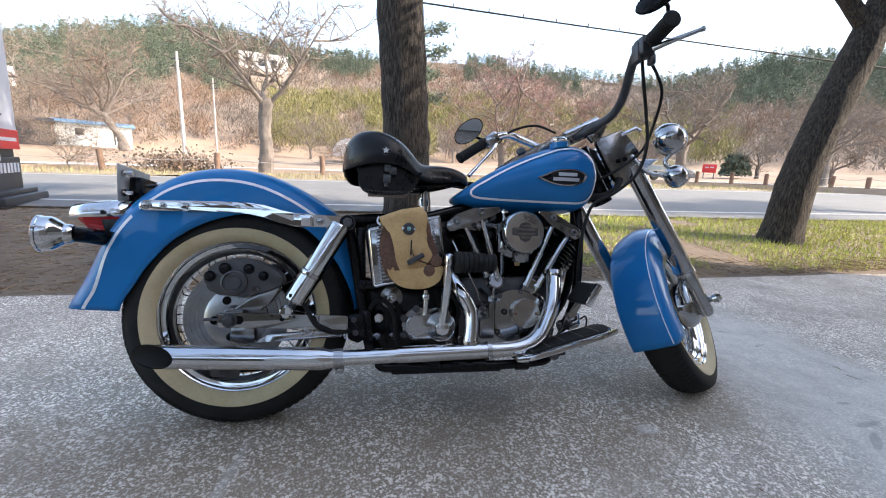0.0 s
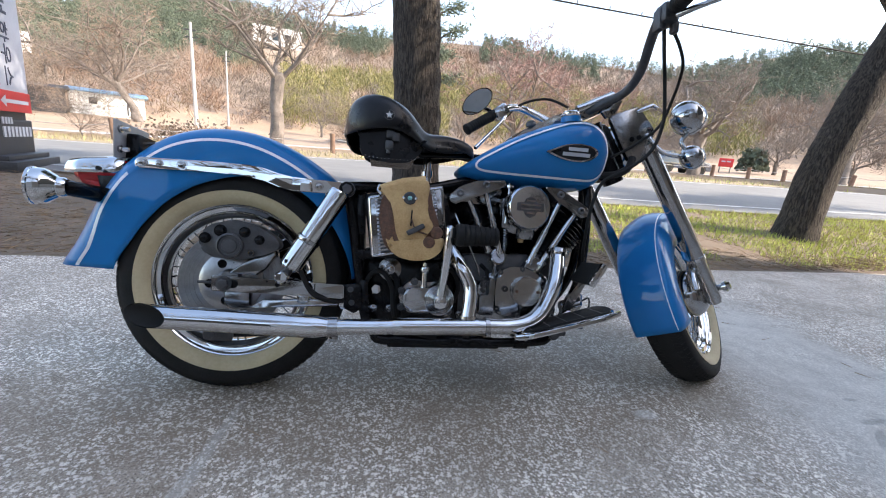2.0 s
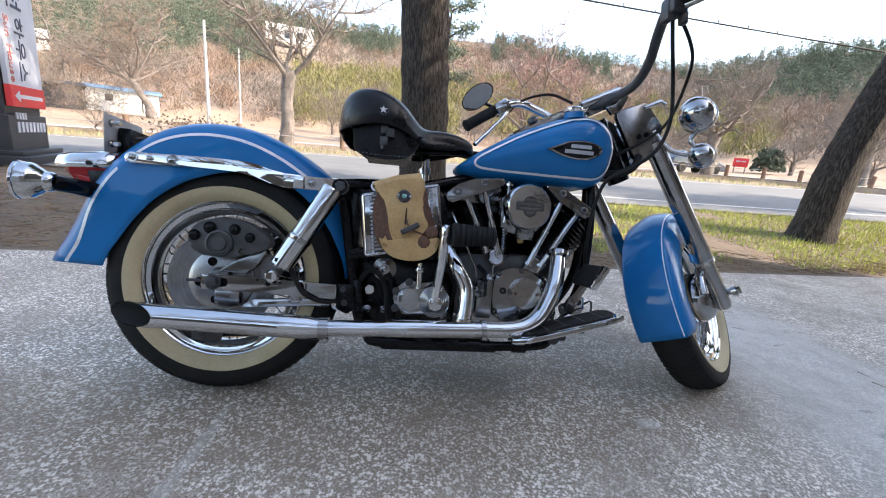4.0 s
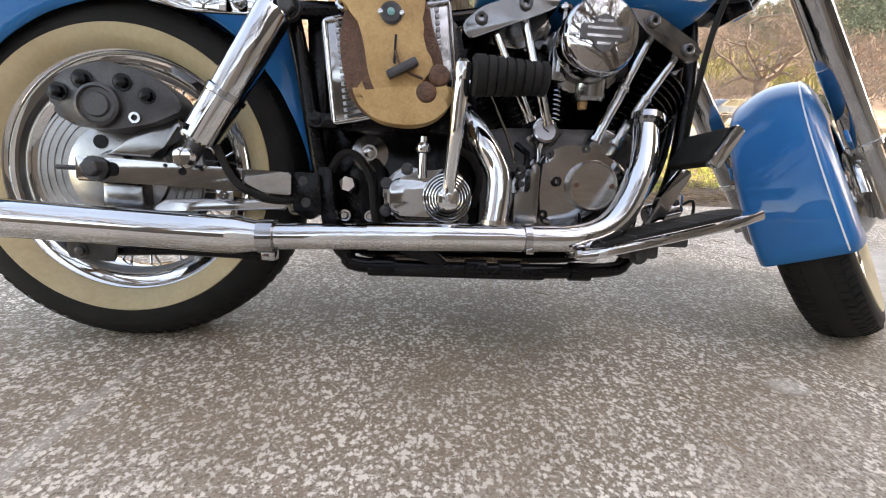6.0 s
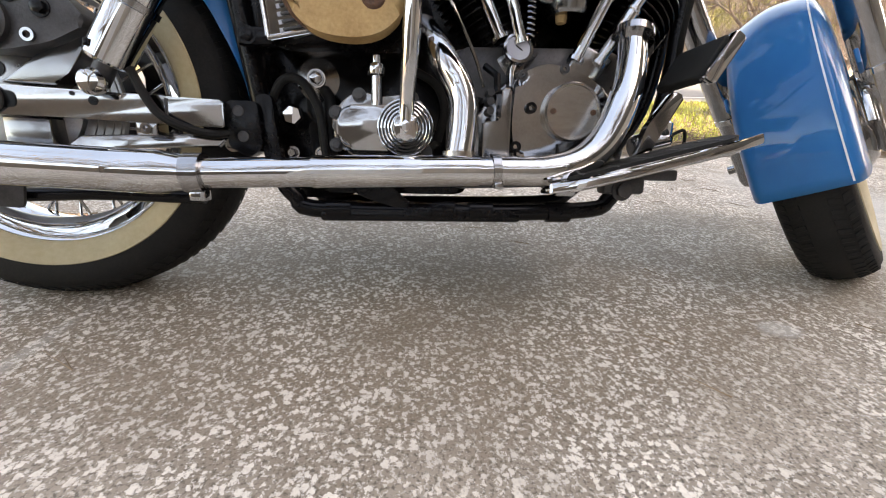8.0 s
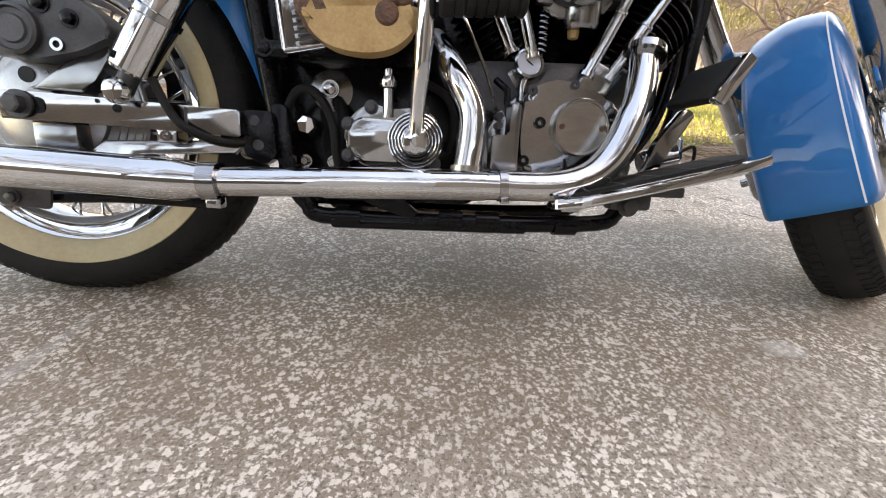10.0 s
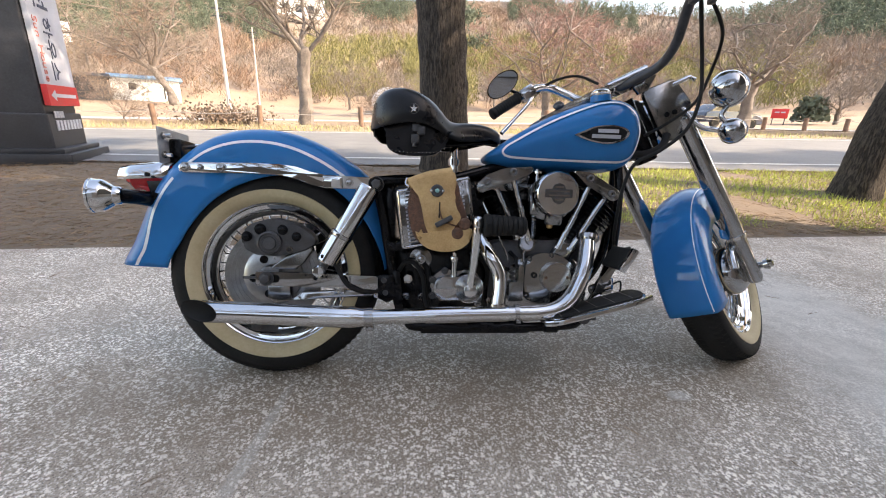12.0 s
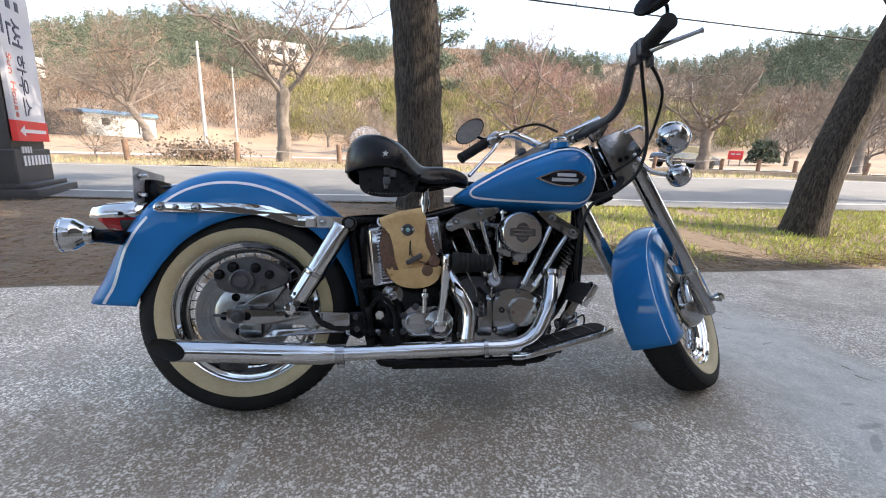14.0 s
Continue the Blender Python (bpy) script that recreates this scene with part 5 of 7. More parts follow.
for r in (0.0415, 0.0365, 0.0315, 0.0265, 0.0215):
    part("spring_coil", lathe([(r + 0.0017 * math.cos(t), 0.0065 + 0.002 * math.sin(t)) for t in steps(0, 2 * math.pi, 8)[:-1]], P(0.590, -0.148, 0.284), (0, -1, 0), 48, close=True), "chrome", gear)
for x, z in ((0.483, 0.306), (0.519, 0.333), (0.483, 0.258), (0.622, 0.250), (0.600, 0.331)):
    part("bolt", bolt((x, -0.128, z), 0.0075, 0.009), "dark_metal", gear)
part("clutch_lever_post", lathe([(0, 0), (0.0085, 0), (0.0085, 0.045), (0.012, 0.047), (0.014, 0.055), (0.012, 0.062), (0.007, 0.064), (0.007, 0.074), (0, 0.076)], P(0.546, -0.135, 0.315), (0, 0, 1), 20), "chrome", gear)
kick = part("kick_arm", tube([P(0.590, -0.168, 0.284), P(0.592, -0.176, 0.32), P(0.597, -0.196, 0.40), P(0.600, -0.205, 0.462), P(0.602, -0.206, 0.485)], [0.013, 0.011, 0.0125, 0.0125, 0.011], 16, smooth=5), "chrome", bike, "chrome kick-start arm with a black rubber pedal")
part("arm_clamp", slab(rounded([(0.572, 0.302), (0.608, 0.302), (0.608, 0.264), (0.572, 0.264)], 0.015, 6), -0.155, -0.180, 0.003, bm=slab([(0.590, 0.294), (0.600, 0.284), (0.590, 0.274), (0.580, 0.284)], -0.180, -0.186, 0.001)), "chrome", kick)
part("pedal_joint", lathe([(0, -0.012), (0.014, -0.012), (0.016, 0), (0.014, 0.014), (0.008, 0.02), (0, 0.02)], P(0.602, -0.206, 0.478), (0, 0, 1), 20), "chrome", kick)
ped = [(0, 0.0), (0.028, 0.0), (0.031, 0.004)]
for k in range(7):
    x = 0.008 + k * 0.014
    r = 0.031 - 0.0055 * k / 6
    ped += [(r, x), (r, x + 0.010), (r - 0.003, x + 0.0115), (r - 0.003, x + 0.0135)]
ped += [(0.026, 0.108), (0.026, 0.114), (0.022, 0.117), (0, 0.117)]
part("pedal_rubber", lathe(ped, P(0.616, -0.214, 0.474), (1, -0.02, 0.0), 32), "rubber", kick, "ribbed black rubber kick pedal")

# ---- motorcycle: engine ----
CRANK = P(0.85, 0, 0.28)
cam_out = rounded([(0.768, 0.242), (0.905, 0.236), (0.922, 0.262), (0.915, 0.300), (0.918, 0.345), (0.902, 0.362), (0.865, 0.385), (0.81, 0.392), (0.765, 0.372), (0.760, 0.30)], 0.018, 5)
camc = part("cam_cover", slab(cam_out, -0.095, -0.132, 0.012, segs=3), "dull_chrome", bike, "polished alloy cam cover with a round points plate")
part("points_cover", lathe([(0, 0.0), (0.046, 0.0), (0.046, 0.012), (0.0435, 0.0155), (0.041, 0.0155), (0.040, 0.0135), (0, 0.0135)], P(0.856, -0.132, 0.318), (0, -1, 0), 56), "steel", camc, "brushed round points cover")
for s in (-1, 1):
    part("screw", lathe([(0, 0), (0.0045, 0), (0.0045, 0.002), (0, 0.002)], P(0.856 + s * 0.033, -0.1455, 0.318), (0, -1, 0), 14), "leather_brown", camc)
for x, z in ((0.790, 0.323), (0.768, 0.262), (0.908, 0.335)):
    part("cap_screw", lathe([(0.004, 0.001), (0.004, 0.006), (0.009, 0.006), (0.009, 0)], P(x, -0.131, z), (0, -1, 0), 18), "black", camc)
for x, z in ((0.775, 0.372), (0.842, 0.384), (0.892, 0.248), (0.835, 0.243)):
    part("cap_screw", lathe([(0.0035, 0.001), (0.0035, 0.005), (0.0075, 0.005), (0.0075, 0)], P(x, -0.130, z), (0, -1, 0), 16), "dark_metal", camc)
part("cover_boss", lathe([(0, 0), (0.014, 0), (0.013, 0.006), (0.006, 0.009), (0, 0.009)], P(0.912, -0.125, 0.327), (0, -1, 0), 24), "dull_chrome", camc)
part("clip_wire", tube([P(0.838, -0.134, 0.268), P(0.840, -0.136, 0.252), P(0.833, -0.134, 0.243)], 0.0016, 6, smooth=4), "rubber", camc)
part("oil_pump", slab(rounded([(0.714, 0.242), (0.758, 0.242), (0.758, 0.352), (0.742, 0.352), (0.742, 0.302), (0.714, 0.300)], 0.004), -0.09, -0.134, 0.003), "alu", bike, "square alloy oil pump block")
for k in range(3):
    part("oil_fitting", tube([P(0.722, -0.12, 0.315 + k * 0.014), P(0.722, -0.146, 0.315 + k * 0.014)], 0.006, 10), "dark_metal", bike)
part("breather_pipe", tube([P(0.736, -0.125, 0.345), P(0.736, -0.12, 0.372), P(0.72, -0.10, 0.39)], 0.006, 10), "black", bike)
part("tappet_block", slab([(0.76, 0.37), (0.80, 0.392), (0.82, 0.425), (0.765, 0.43), (0.735, 0.405)], -0.05, -0.088, 0.004), "alu", bike)
part("tappet_block", slab([(0.85, 0.388), (0.905, 0.372), (0.93, 0.405), (0.875, 0.43)], -0.07, -0.115, 0.004), "alu", bike)


def cylinder(top, name):
    """A finned barrel and head on an axis from the crankcase."""
    d = (Vector(top) - CRANK).normalized()
    bm = lathe([(0, 0.09), (0.052, 0.09), (0.052, 0.33), (0, 0.33)], CRANK, d, 28)
    barrel = part(name, bm, "black", bike, "black finned engine cylinder")
    for k in range(15):
        h = 0.125 + k * 0.0135
        r = 0.066 if k < 9 else 0.076
        part("fin", lathe([(0.045, h), (r, h), (r + 0.001, h + 0.0016), (r, h + 0.0034), (0.045, h + 0.0034)], CRANK, d, 28), "black", barrel)
    return barrel, d


rear_cyl, dr = cylinder((0.695, 0, 0.56), "rear_cylinder")
front_cyl, df = cylinder((1.025, 0, 0.535), "front_cylinder")
part("rocker_box", slab(rounded([(0.604, 0.588), (0.640, 0.620), (0.690, 0.640), (0.780, 0.648), (0.780, 0.632), (0.752, 0.618), (0.618, 0.563)], 0.010, 4), -0.06, -0.118, 0.005), "alu", rear_cyl, "grey polished rocker box plate")
part("rocker_box", slab(rounded([(0.900, 0.640), (0.955, 0.636), (1.052, 0.582), (1.056, 0.565), (1.030, 0.548), (0.945, 0.598)], 0.010, 4), -0.06, -0.118, 0.005), "alu", front_cyl, "grey polished rocker box plate")
for x, z, ob in ((0.640, 0.600, rear_cyl), (0.718, 0.630, rear_cyl), (0.955, 0.618, front_cyl), (1.025, 0.573, front_cyl)):
    part("rocker_nut", lathe([(0.005, 0.001), (0.005, 0.006), (0.008, 0.007), (0.011, 0.005), (0.012, 0)], P(x, -0.118, z), (0, -1, 0), 20), "etched", ob)
part("head_cover", slab(rounded([(0.62, 0.585), (0.70, 0.645), (0.79, 0.64), (0.77, 0.57)], 0.02), 0.09, -0.06, 0.008), "alu", rear_cyl)
part("head_cover", slab(rounded([(0.93, 0.60), (0.96, 0.64), (1.06, 0.585), (1.05, 0.54)], 0.02), 0.09, -0.06, 0.008), "alu", front_cyl)
for a, b2, ob in (((0.722, -0.10, 0.612), (0.776, -0.105, 0.425), rear_cyl), ((0.672, -0.10, 0.580), (0.742, -0.105, 0.430), rear_cyl), ((1.010, -0.10, 0.560), (0.902, -0.108, 0.396), front_cyl), ((0.958, -0.10, 0.590), (0.866, -0.108, 0.400), front_cyl)):
    a, b2 = Vector(a), Vector(b2)
    w = lambda f: a + (b2 - a) * f
    rod = part("pushrod_tube", tube([w(0), w(0.44), w(0.45), w(0.47), w(0.48), w(0.96), w(0.965), w(1)], [0.0085, 0.0085, 0.012, 0.012, 0.0105, 0.0105, 0.014, 0.014], 18), "chrome", ob, "chrome pushrod tube")
part("oil_line", tube([P(0.632, -0.095, 0.54), P(0.66, -0.11, 0.48), P(0.70, -0.115, 0.40), P(0.716, -0.112, 0.355)], 0.003, 8, smooth=4), "dull_chrome", bike)
part("ignition_wire", tube([P(0.99, -0.09, 0.44), P(0.985, -0.10, 0.41), P(0.96, -0.11, 0.38), P(0.93, -0.115, 0.362)], 0.003, 8, smooth=4), "rubber", bike)

# gauge, carburettor, air cleaner badge
gauge = part("oil_gauge", lathe([(0, -0.024), (0.016, -0.024), (0.022, -0.014), (0.023, -0.002), (0.0245, 0), (0.0245, 0.005), (0.021, 0.006), (0.020, 0.003), (0, 0.003)], P(0.770, -0.108, 0.416), (0.05, -0.95, 0.25), 32), "dull_chrome", bike, "small round oil pressure gauge")
part("gauge_face", lathe([(0, 0.0045), (0.0195, 0.0045)], P(0.770, -0.108, 0.416), (0.05, -0.95, 0.25), 28), "sign_white", gauge, "white dial")
part("gauge_needle", box(P(0.771, -0.1130, 0.4172), (0.014, 0.001, 0.0018), 0, Matrix.Rotation(0.6, 4, "Y")), "black", gauge)
part("gauge_stem", tube([P(0.769, -0.102, 0.404), P(0.764, -0.098, 0.385), P(0.764, -0.098, 0.36)], [0.008, 0.006, 0.008], 12), "dull_chrome", gauge)
part("air_cleaner_back", lathe([(0, 0), (0.060, 0), (0.062, 0.006), (0.062, 0.026), (0, 0.026)], P(0.838, -0.096, 0.567), (0, -1, 0), 48), "dark_metal", bike)
shield = rounded([(0.805, 0.580), (0.825, 0.580), (0.830, 0.592), (0.845, 0.598), (0.860, 0.592), (0.865, 0.580), (0.885, 0.580), (0.885, 0.556), (0.865, 0.556), (0.860, 0.544), (0.845, 0.536), (0.830, 0.544), (0.825, 0.556), (0.805, 0.556)], 0.003, 2)
part("air_cleaner_badge", slab([(x - 0.007, z) for x, z in shield], -0.1765, -0.1778, 0), "etched", bike, "etched grey shield on the air cleaner")
for z, wd in ((0.574, 0.06), (0.562, 0.06), (0.586, 0.026), (0.550, 0.024)):
    part("badge_bar", box(P(0.838, -0.1782, z), (wd, 0.0014, 0.0045), 0), "dull_chrome", bike)
carb = part("carburettor", slab(rounded([(0.775, 0.60), (0.90, 0.60), (0.91, 0.53), (0.88, 0.49), (0.80, 0.49), (0.77, 0.53)], 0.015), -0.03, -0.10, 0.006), "alu", bike, "grey cast carburettor")
part("carb_bowl", lathe([(0, 0), (0.03, 0), (0.034, 0.008), (0.034, 0.045), (0, 0.045)], P(0.855, -0.085, 0.475), (0, 0, 1), 28), "alu", carb)
part("carb_drain", lathe([(0, 0), (0.008, 0), (0.010, 0.012), (0, 0.012)], P(0.845, -0.09, 0.464), (0, 0, 1), 6), "leather_tan", carb, "brass drain plug")
part("petcock", tube([P(0.792, -0.11, 0.640), P(0.792, -0.112, 0.60), P(0.790, -0.112, 0.56), P(0.788, -0.11, 0.52)], [0.005, 0.006, 0.009, 0.010], 14), "dull_chrome", carb)
part("petcock_cap", lathe([(0, 0), (0.013, 0), (0.013, 0.006), (0.006, 0.008), (0, 0.008)], P(0.793, -0.11, 0.628), (0, 0, 1), 20), "chrome", carb)
part("carb_body", box(P(0.787, -0.10, 0.535), (0.028, 0.03, 0.06), 0.004), "alu", carb)
spring = bmesh.new()
tube([P(0.792 + 0.007 * math.cos(k * 0.9), -0.098 + 0.007 * math.sin(k * 0.9), 0.505 - k * 0.0012) for k in range(60)], 0.0016, 6, bm=spring)
part("throttle_spring", spring, "dull_chrome", carb)
part("intake_pipe", tube([P(0.76, -0.02, 0.56), P(0.85, -0.03, 0.565), P(0.95, -0.02, 0.56)], 0.025, 18), "dark_metal", bike)

# ---- motorcycle: footboard and brake pedal ----
B0, B1 = Vector((0.80, 0, 0.204)), Vector((1.105, 0, 0.270))


def board(out, z0, z1, bevel):
    bm = bmesh.new()
    top = [bm.verts.new((0.80 + (1.105 - 0.80) * u, y, 0.204 + 0.066 * u + z1 + 0.012 * u * u)) for u, y in out]
    bot = [bm.verts.new(v.co - Vector((0, 0, z1 - z0))) for v in top]
    bm.faces.new(top)
    bm.faces.new(bot[::-1])
    n = len(top)
    for k in range(n):
        bm.faces.new((top[(k + 1) % n], top[k], bot[k], bot[(k + 1) % n]))
    if bevel:
        bmesh.ops.bevel(bm, geom=[e for e in bm.edges if abs(e.verts[0].co.z - e.verts[1].co.z) < 0.02 and (e.verts[0] in top) == (e.verts[1] in top)], offset=bevel, segments=2, affect="EDGES", profile=0.5)
    return bm


outb = rounded([(0.0, -0.165), (0.10, -0.232), (0.9, -0.238), (0.985, -0.215), (1.0, -0.165), (0.95, -0.130), (0.12, -0.130)], 0.03, 4)
fb = part("footboard", board(outb, -0.016, 0.002, 0.0025), "chrome", bike, "chrome-edged footboard with black rubber mat")
part("footboard_mat", board([(u * 0.96 + 0.02, -0.184 + (y + 0.184) * 0.84) for u, y in outb], 0.0, 0.007, 0.0015), "rubber", fb, "ribbed black rubber mat")
lip = []
for k in range(17):
    u = k / 16
    lip.append(Vector((0.80 + 0.305 * u, -0.243 + 0.02 * max(0, 1 - u * 8) + 0.008 * max(0, u * 10 - 9), 0.200 + 0.066 * u + 0.012 * u * u)))
bm = bmesh.new()
skin(bm, [[bm.verts.new(p + Vector((0, dy, dz))) for p in lip] for dy, dz in ((0.006, 0.006), (-0.001, 0.0075), (-0.004, 0.006), (-0.007, -0.003), (-0.006, -0.007), (0.004, -0.007), (0.006, 0.006))], False)
part("footboard_lip", bm, "chrome", fb, "bright chrome outer lip")
for k in range(5):
    u = 0.15 + 0.17 * k
    part("mat_rib", box(B0 + (B1 - B0) * u + P(0, -0.184, 0.0075 + 0.012 * u * u), (0.004, 0.084, 0.003), 0.001), "dark_metal", fb)
part("board_hinge", box(P(0.945, -0.15, 0.205), (0.07, 0.03, 0.03), 0.006, bm=bolt((0.94, -0.165, 0.197), 0.012, 0.012)), "dark_metal", fb)
part("board_arm", box(P(1.00, -0.15, 0.222), (0.07, 0.028, 0.018), 0.004), "dark_metal", fb)
part("board_clip", box(P(0.822, -0.215, 0.198), (0.03, 0.02, 0.018), 0.004), "dull_chrome", fb)
bp = part("brake_pedal", slab(rounded([(0.998, 0.360), (1.012, 0.352), (1.048, 0.410), (1.034, 0.418)], 0.004), -0.130, -0.230, 0.003), "rubber", bike, "black rubber brake pedal with a chrome edge")
part("pedal_edge", slab(rounded([(1.000, 0.356), (1.016, 0.348), (1.054, 0.410), (1.038, 0.420)], 0.004), -0.228, -0.242, 0.002), "chrome", bp)
part("pedal_arm", slab(rounded([(0.978, 0.246), (1.000, 0.246), (1.012, 0.275), (1.055, 0.352), (1.035, 0.360), (0.993, 0.300)], 0.006), -0.112, -0.128, 0.004), "dull_chrome", bp, "polished steel pedal arm")
part("master_cylinder", lathe([(0, 0), (0.016, 0), (0.020, 0.006), (0.020, 0.06), (0.012, 0.07), (0, 0.07)], P(0.985, -0.10, 0.268), (1, 0, 0.25), 24), "dull_chrome", bike, "small bright brake master cylinder")
part("reservoir", lathe([(0, 0), (0.018, 0), (0.020, 0.004), (0.020, 0.022), (0.015, 0.026), (0, 0.026)], P(1.035, -0.10, 0.288), (0, 0, 1), 24), "chrome", bike)
part("brake_line", tube([P(1.055, -0.10, 0.29), P(1.08, -0.10, 0.30), P(1.085, -0.095, 0.27), P(1.07, -0.09, 0.25)], 0.003, 8, smooth=4), "rubber", bike)

# ---- motorcycle: front end ----
bracket_out = rounded([(1.146, 0.905), (1.252, 0.950), (1.322, 0.872), (1.272, 0.754), (1.235, 0.756), (1.205, 0.800)], 0.012, 4)
brk = part("fork_panel", slab(bracket_out, -0.018, -0.034, 0.004), "alu", bike, "scuffed metal side panel between tank and fork")
for x, z in ((1.236, 0.836), (1.262, 0.845)):
    part("panel_hole", lathe([(0, 0), (0.008, 0), (0.008, 0.0015), (0, 0.0015)], P(x, -0.0345, z), (0, -1, 0), 16), "black", brk)
part("steering_head", tube([P(1.20, 0, 0.69), P(1.10, 0, 0.875)], 0.034, 24), "black", bike)
part("head_cover_black", slab(rounded([(1.095, 0.84), (1.15, 0.895), (1.215, 0.79), (1.24, 0.72), (1.17, 0.69), (1.115, 0.70)], 0.02), 0.05, -0.008, 0.01), "black", bike, "black steering-head cover")
part("wiring_bundle", tube([P(1.10, -0.06, 0.70), P(1.16, -0.065, 0.705), P(1.21, -0.06, 0.73), P(1.235, -0.045, 0.77)], 0.012, 10, smooth=4), "rubber", bike)
top = part("fork_yoke", slab(rounded([(1.02, 0.885), (1.05, 0.912), (1.14, 0.972), (1.162, 0.958), (1.155, 0.93), (1.07, 0.885)], 0.012, 4), 0.03, -0.05, 0.008), "chrome", bike, "chrome handlebar clamp and yoke cover")
part("yoke_bar", tube([P(1.02, -0.055, 0.905), P(1.14, -0.06, 0.965)], 0.012, 16), "chrome", top)
part("yoke_bracket", slab([(1.10, 0.905), (1.155, 0.962), (1.172, 0.945), (1.15, 0.90), (1.12, 0.885)], -0.052, -0.066, 0.003), "dull_chrome", top)
part("lamp_arm", tube([P(1.25, -0.03, 0.93), P(1.30, -0.04, 0.955), P(1.315, -0.045, 0.945)], 0.007, 12), "chrome", top)
part("lamp_bracket", tube([P(1.29, -0.03, 0.86), P(1.34, -0.05, 0.80), P(1.40, -0.07, 0.785)], 0.008, 14, smooth=4), "chrome", bike)
part("lamp_stem", tube([P(1.405, -0.08, 0.86), P(1.39, -0.075, 0.83), P(1.41, -0.085, 0.80)], 0.008, 14, smooth=4), "dull_chrome", bike)


def bullet(center, r, ahead, name, label):
    a = Vector(ahead).normalized()
    prof = [(0, -0.98 * r)] + [(r * math.sin(t), -r * math.cos(t)) for t in (0.25, 0.5, 0.8, 1.1, 1.35, 1.57)] + [(r, 0.35 * r), (r * 1.05, 0.38 * r), (r * 1.05, 0.5 * r), (r * 0.97, 0.55 * r)]
    ob = part(name, lathe(prof, center, a, 40), "dull_chrome", bike, label)
    part("lens", lathe([(r * 0.97, 0.55 * r), (r * 0.6, 0.66 * r), (0, 0.7 * r)], center, a, 32), "glass", ob)
    return ob


heading = STEER.to_3x3() @ Vector((1, 0, 0.0))
bullet((1.396, -0.083, 0.913), 0.052, heading, "spot_lamp", "round chrome spot lamp shell")
bullet((1.419, -0.089, 0.783), 0.037, heading, "front_signal", "small chrome bullet signal lamp")
bullet(STEER @ P(1.30, 0.0, 0.86), 0.085, heading, "headlamp", "chrome headlamp behind the fork")
bullet(STEER @ P(1.30, 0.19, 0.86), 0.055, heading, "spot_lamp", "round chrome spot lamp shell")

# handlebar and its controls
RB_ = [(1.05, -0.03, 0.90), (1.10, -0.075, 0.925), (1.150, -0.118, 0.958), (1.150, -0.185, 0.995), (1.122, -0.262, 1.042), (1.100, -0.325, 1.066), (1.099, -0.374, 1.066)]
bar = part("handlebar", tube([Vector(p) for p in RB_], 0.0135, 16, smooth=6), "dark_metal", bike, "black swept handlebar with rubber grips")
part("handlebar_left", tube([P(1.06, 0.02, 0.89), P(0.99, 0.07, 0.895), P(0.945, 0.085, 0.915), P(0.890, 0.085, 0.932), P(0.830, 0.055, 0.922), P(0.767, 0.033, 0.887)], 0.0135, 16, smooth=6), "chrome", bar, "chrome bar end")


def grip(a, b, r=0.0165):
    a, b = Vector(a), Vector(b)
    d = (b - a)
    n = d.length
    prof = [(0, 0), (r, 0), (r * 1.12, 0.003), (r * 1.12, 0.008), (r, 0.011)]
    for k in range(9):
        h = 0.014 + (n - 0.028) * k / 9
        prof += [(r, h), (r * 1.05, h + 0.002), (r * 1.05, h + 0.006), (r, h + 0.008)]
    prof += [(r * 1.12, n - 0.008), (r * 1.15, n - 0.004), (r * 1.0, n), (0, n + 0.002)]
    return lathe(prof, a, d, 24)


part("grip", grip((1.100, -0.385, 1.067), (1.084, -0.478, 1.071), 0.019), "rubber", bar, "black rubber grip")
part("grip", grip((0.762, 0.032, 0.884), (0.672, 0.014, 0.822), 0.0165), "rubber", bar, "black rubber grip")
part("control_box", box(P(1.100, -0.352, 1.062), (0.042, 0.045, 0.05), 0.008, bm=box(P(1.085, -0.345, 1.05), (0.02, 0.03, 0.055), 0.005, bm=box(P(1.118, -0.358, 1.03), (0.016, 0.02, 0.03), 0.004))), "dark_metal", bar, "dark switch and brake clamp")
part("brake_lever", tube([P(1.102, -0.385, 1.045), P(1.125, -0.415, 1.050), P(1.150, -0.434, 1.057), P(1.180, -0.452, 1.066), P(1.190, -0.457, 1.0695)], [0.008, 0.007, 0.0062, 0.0055, 0.0075], 14, smooth=5), "dull_chrome", bar, "polished brake lever")
part("control_box", box(P(0.793, 0.04, 0.900), (0.05, 0.045, 0.042), 0.008, Matrix.Rotation(-0.6, 4, "Y"), bm=box(P(0.80, 0.02, 0.915), (0.018, 0.01, 0.014), 0.003)), "dull_chrome", bar, "silver switch box")
part("clutch_lever", tube([P(0.806, 0.03, 0.888), P(0.79, 0.015, 0.86), P(0.745, -0.005, 0.81), P(0.697, -0.028, 0.757)], [0.008, 0.006, 0.0055, 0.0065], 14, smooth=5), "chrome", bar, "chrome clutch lever")


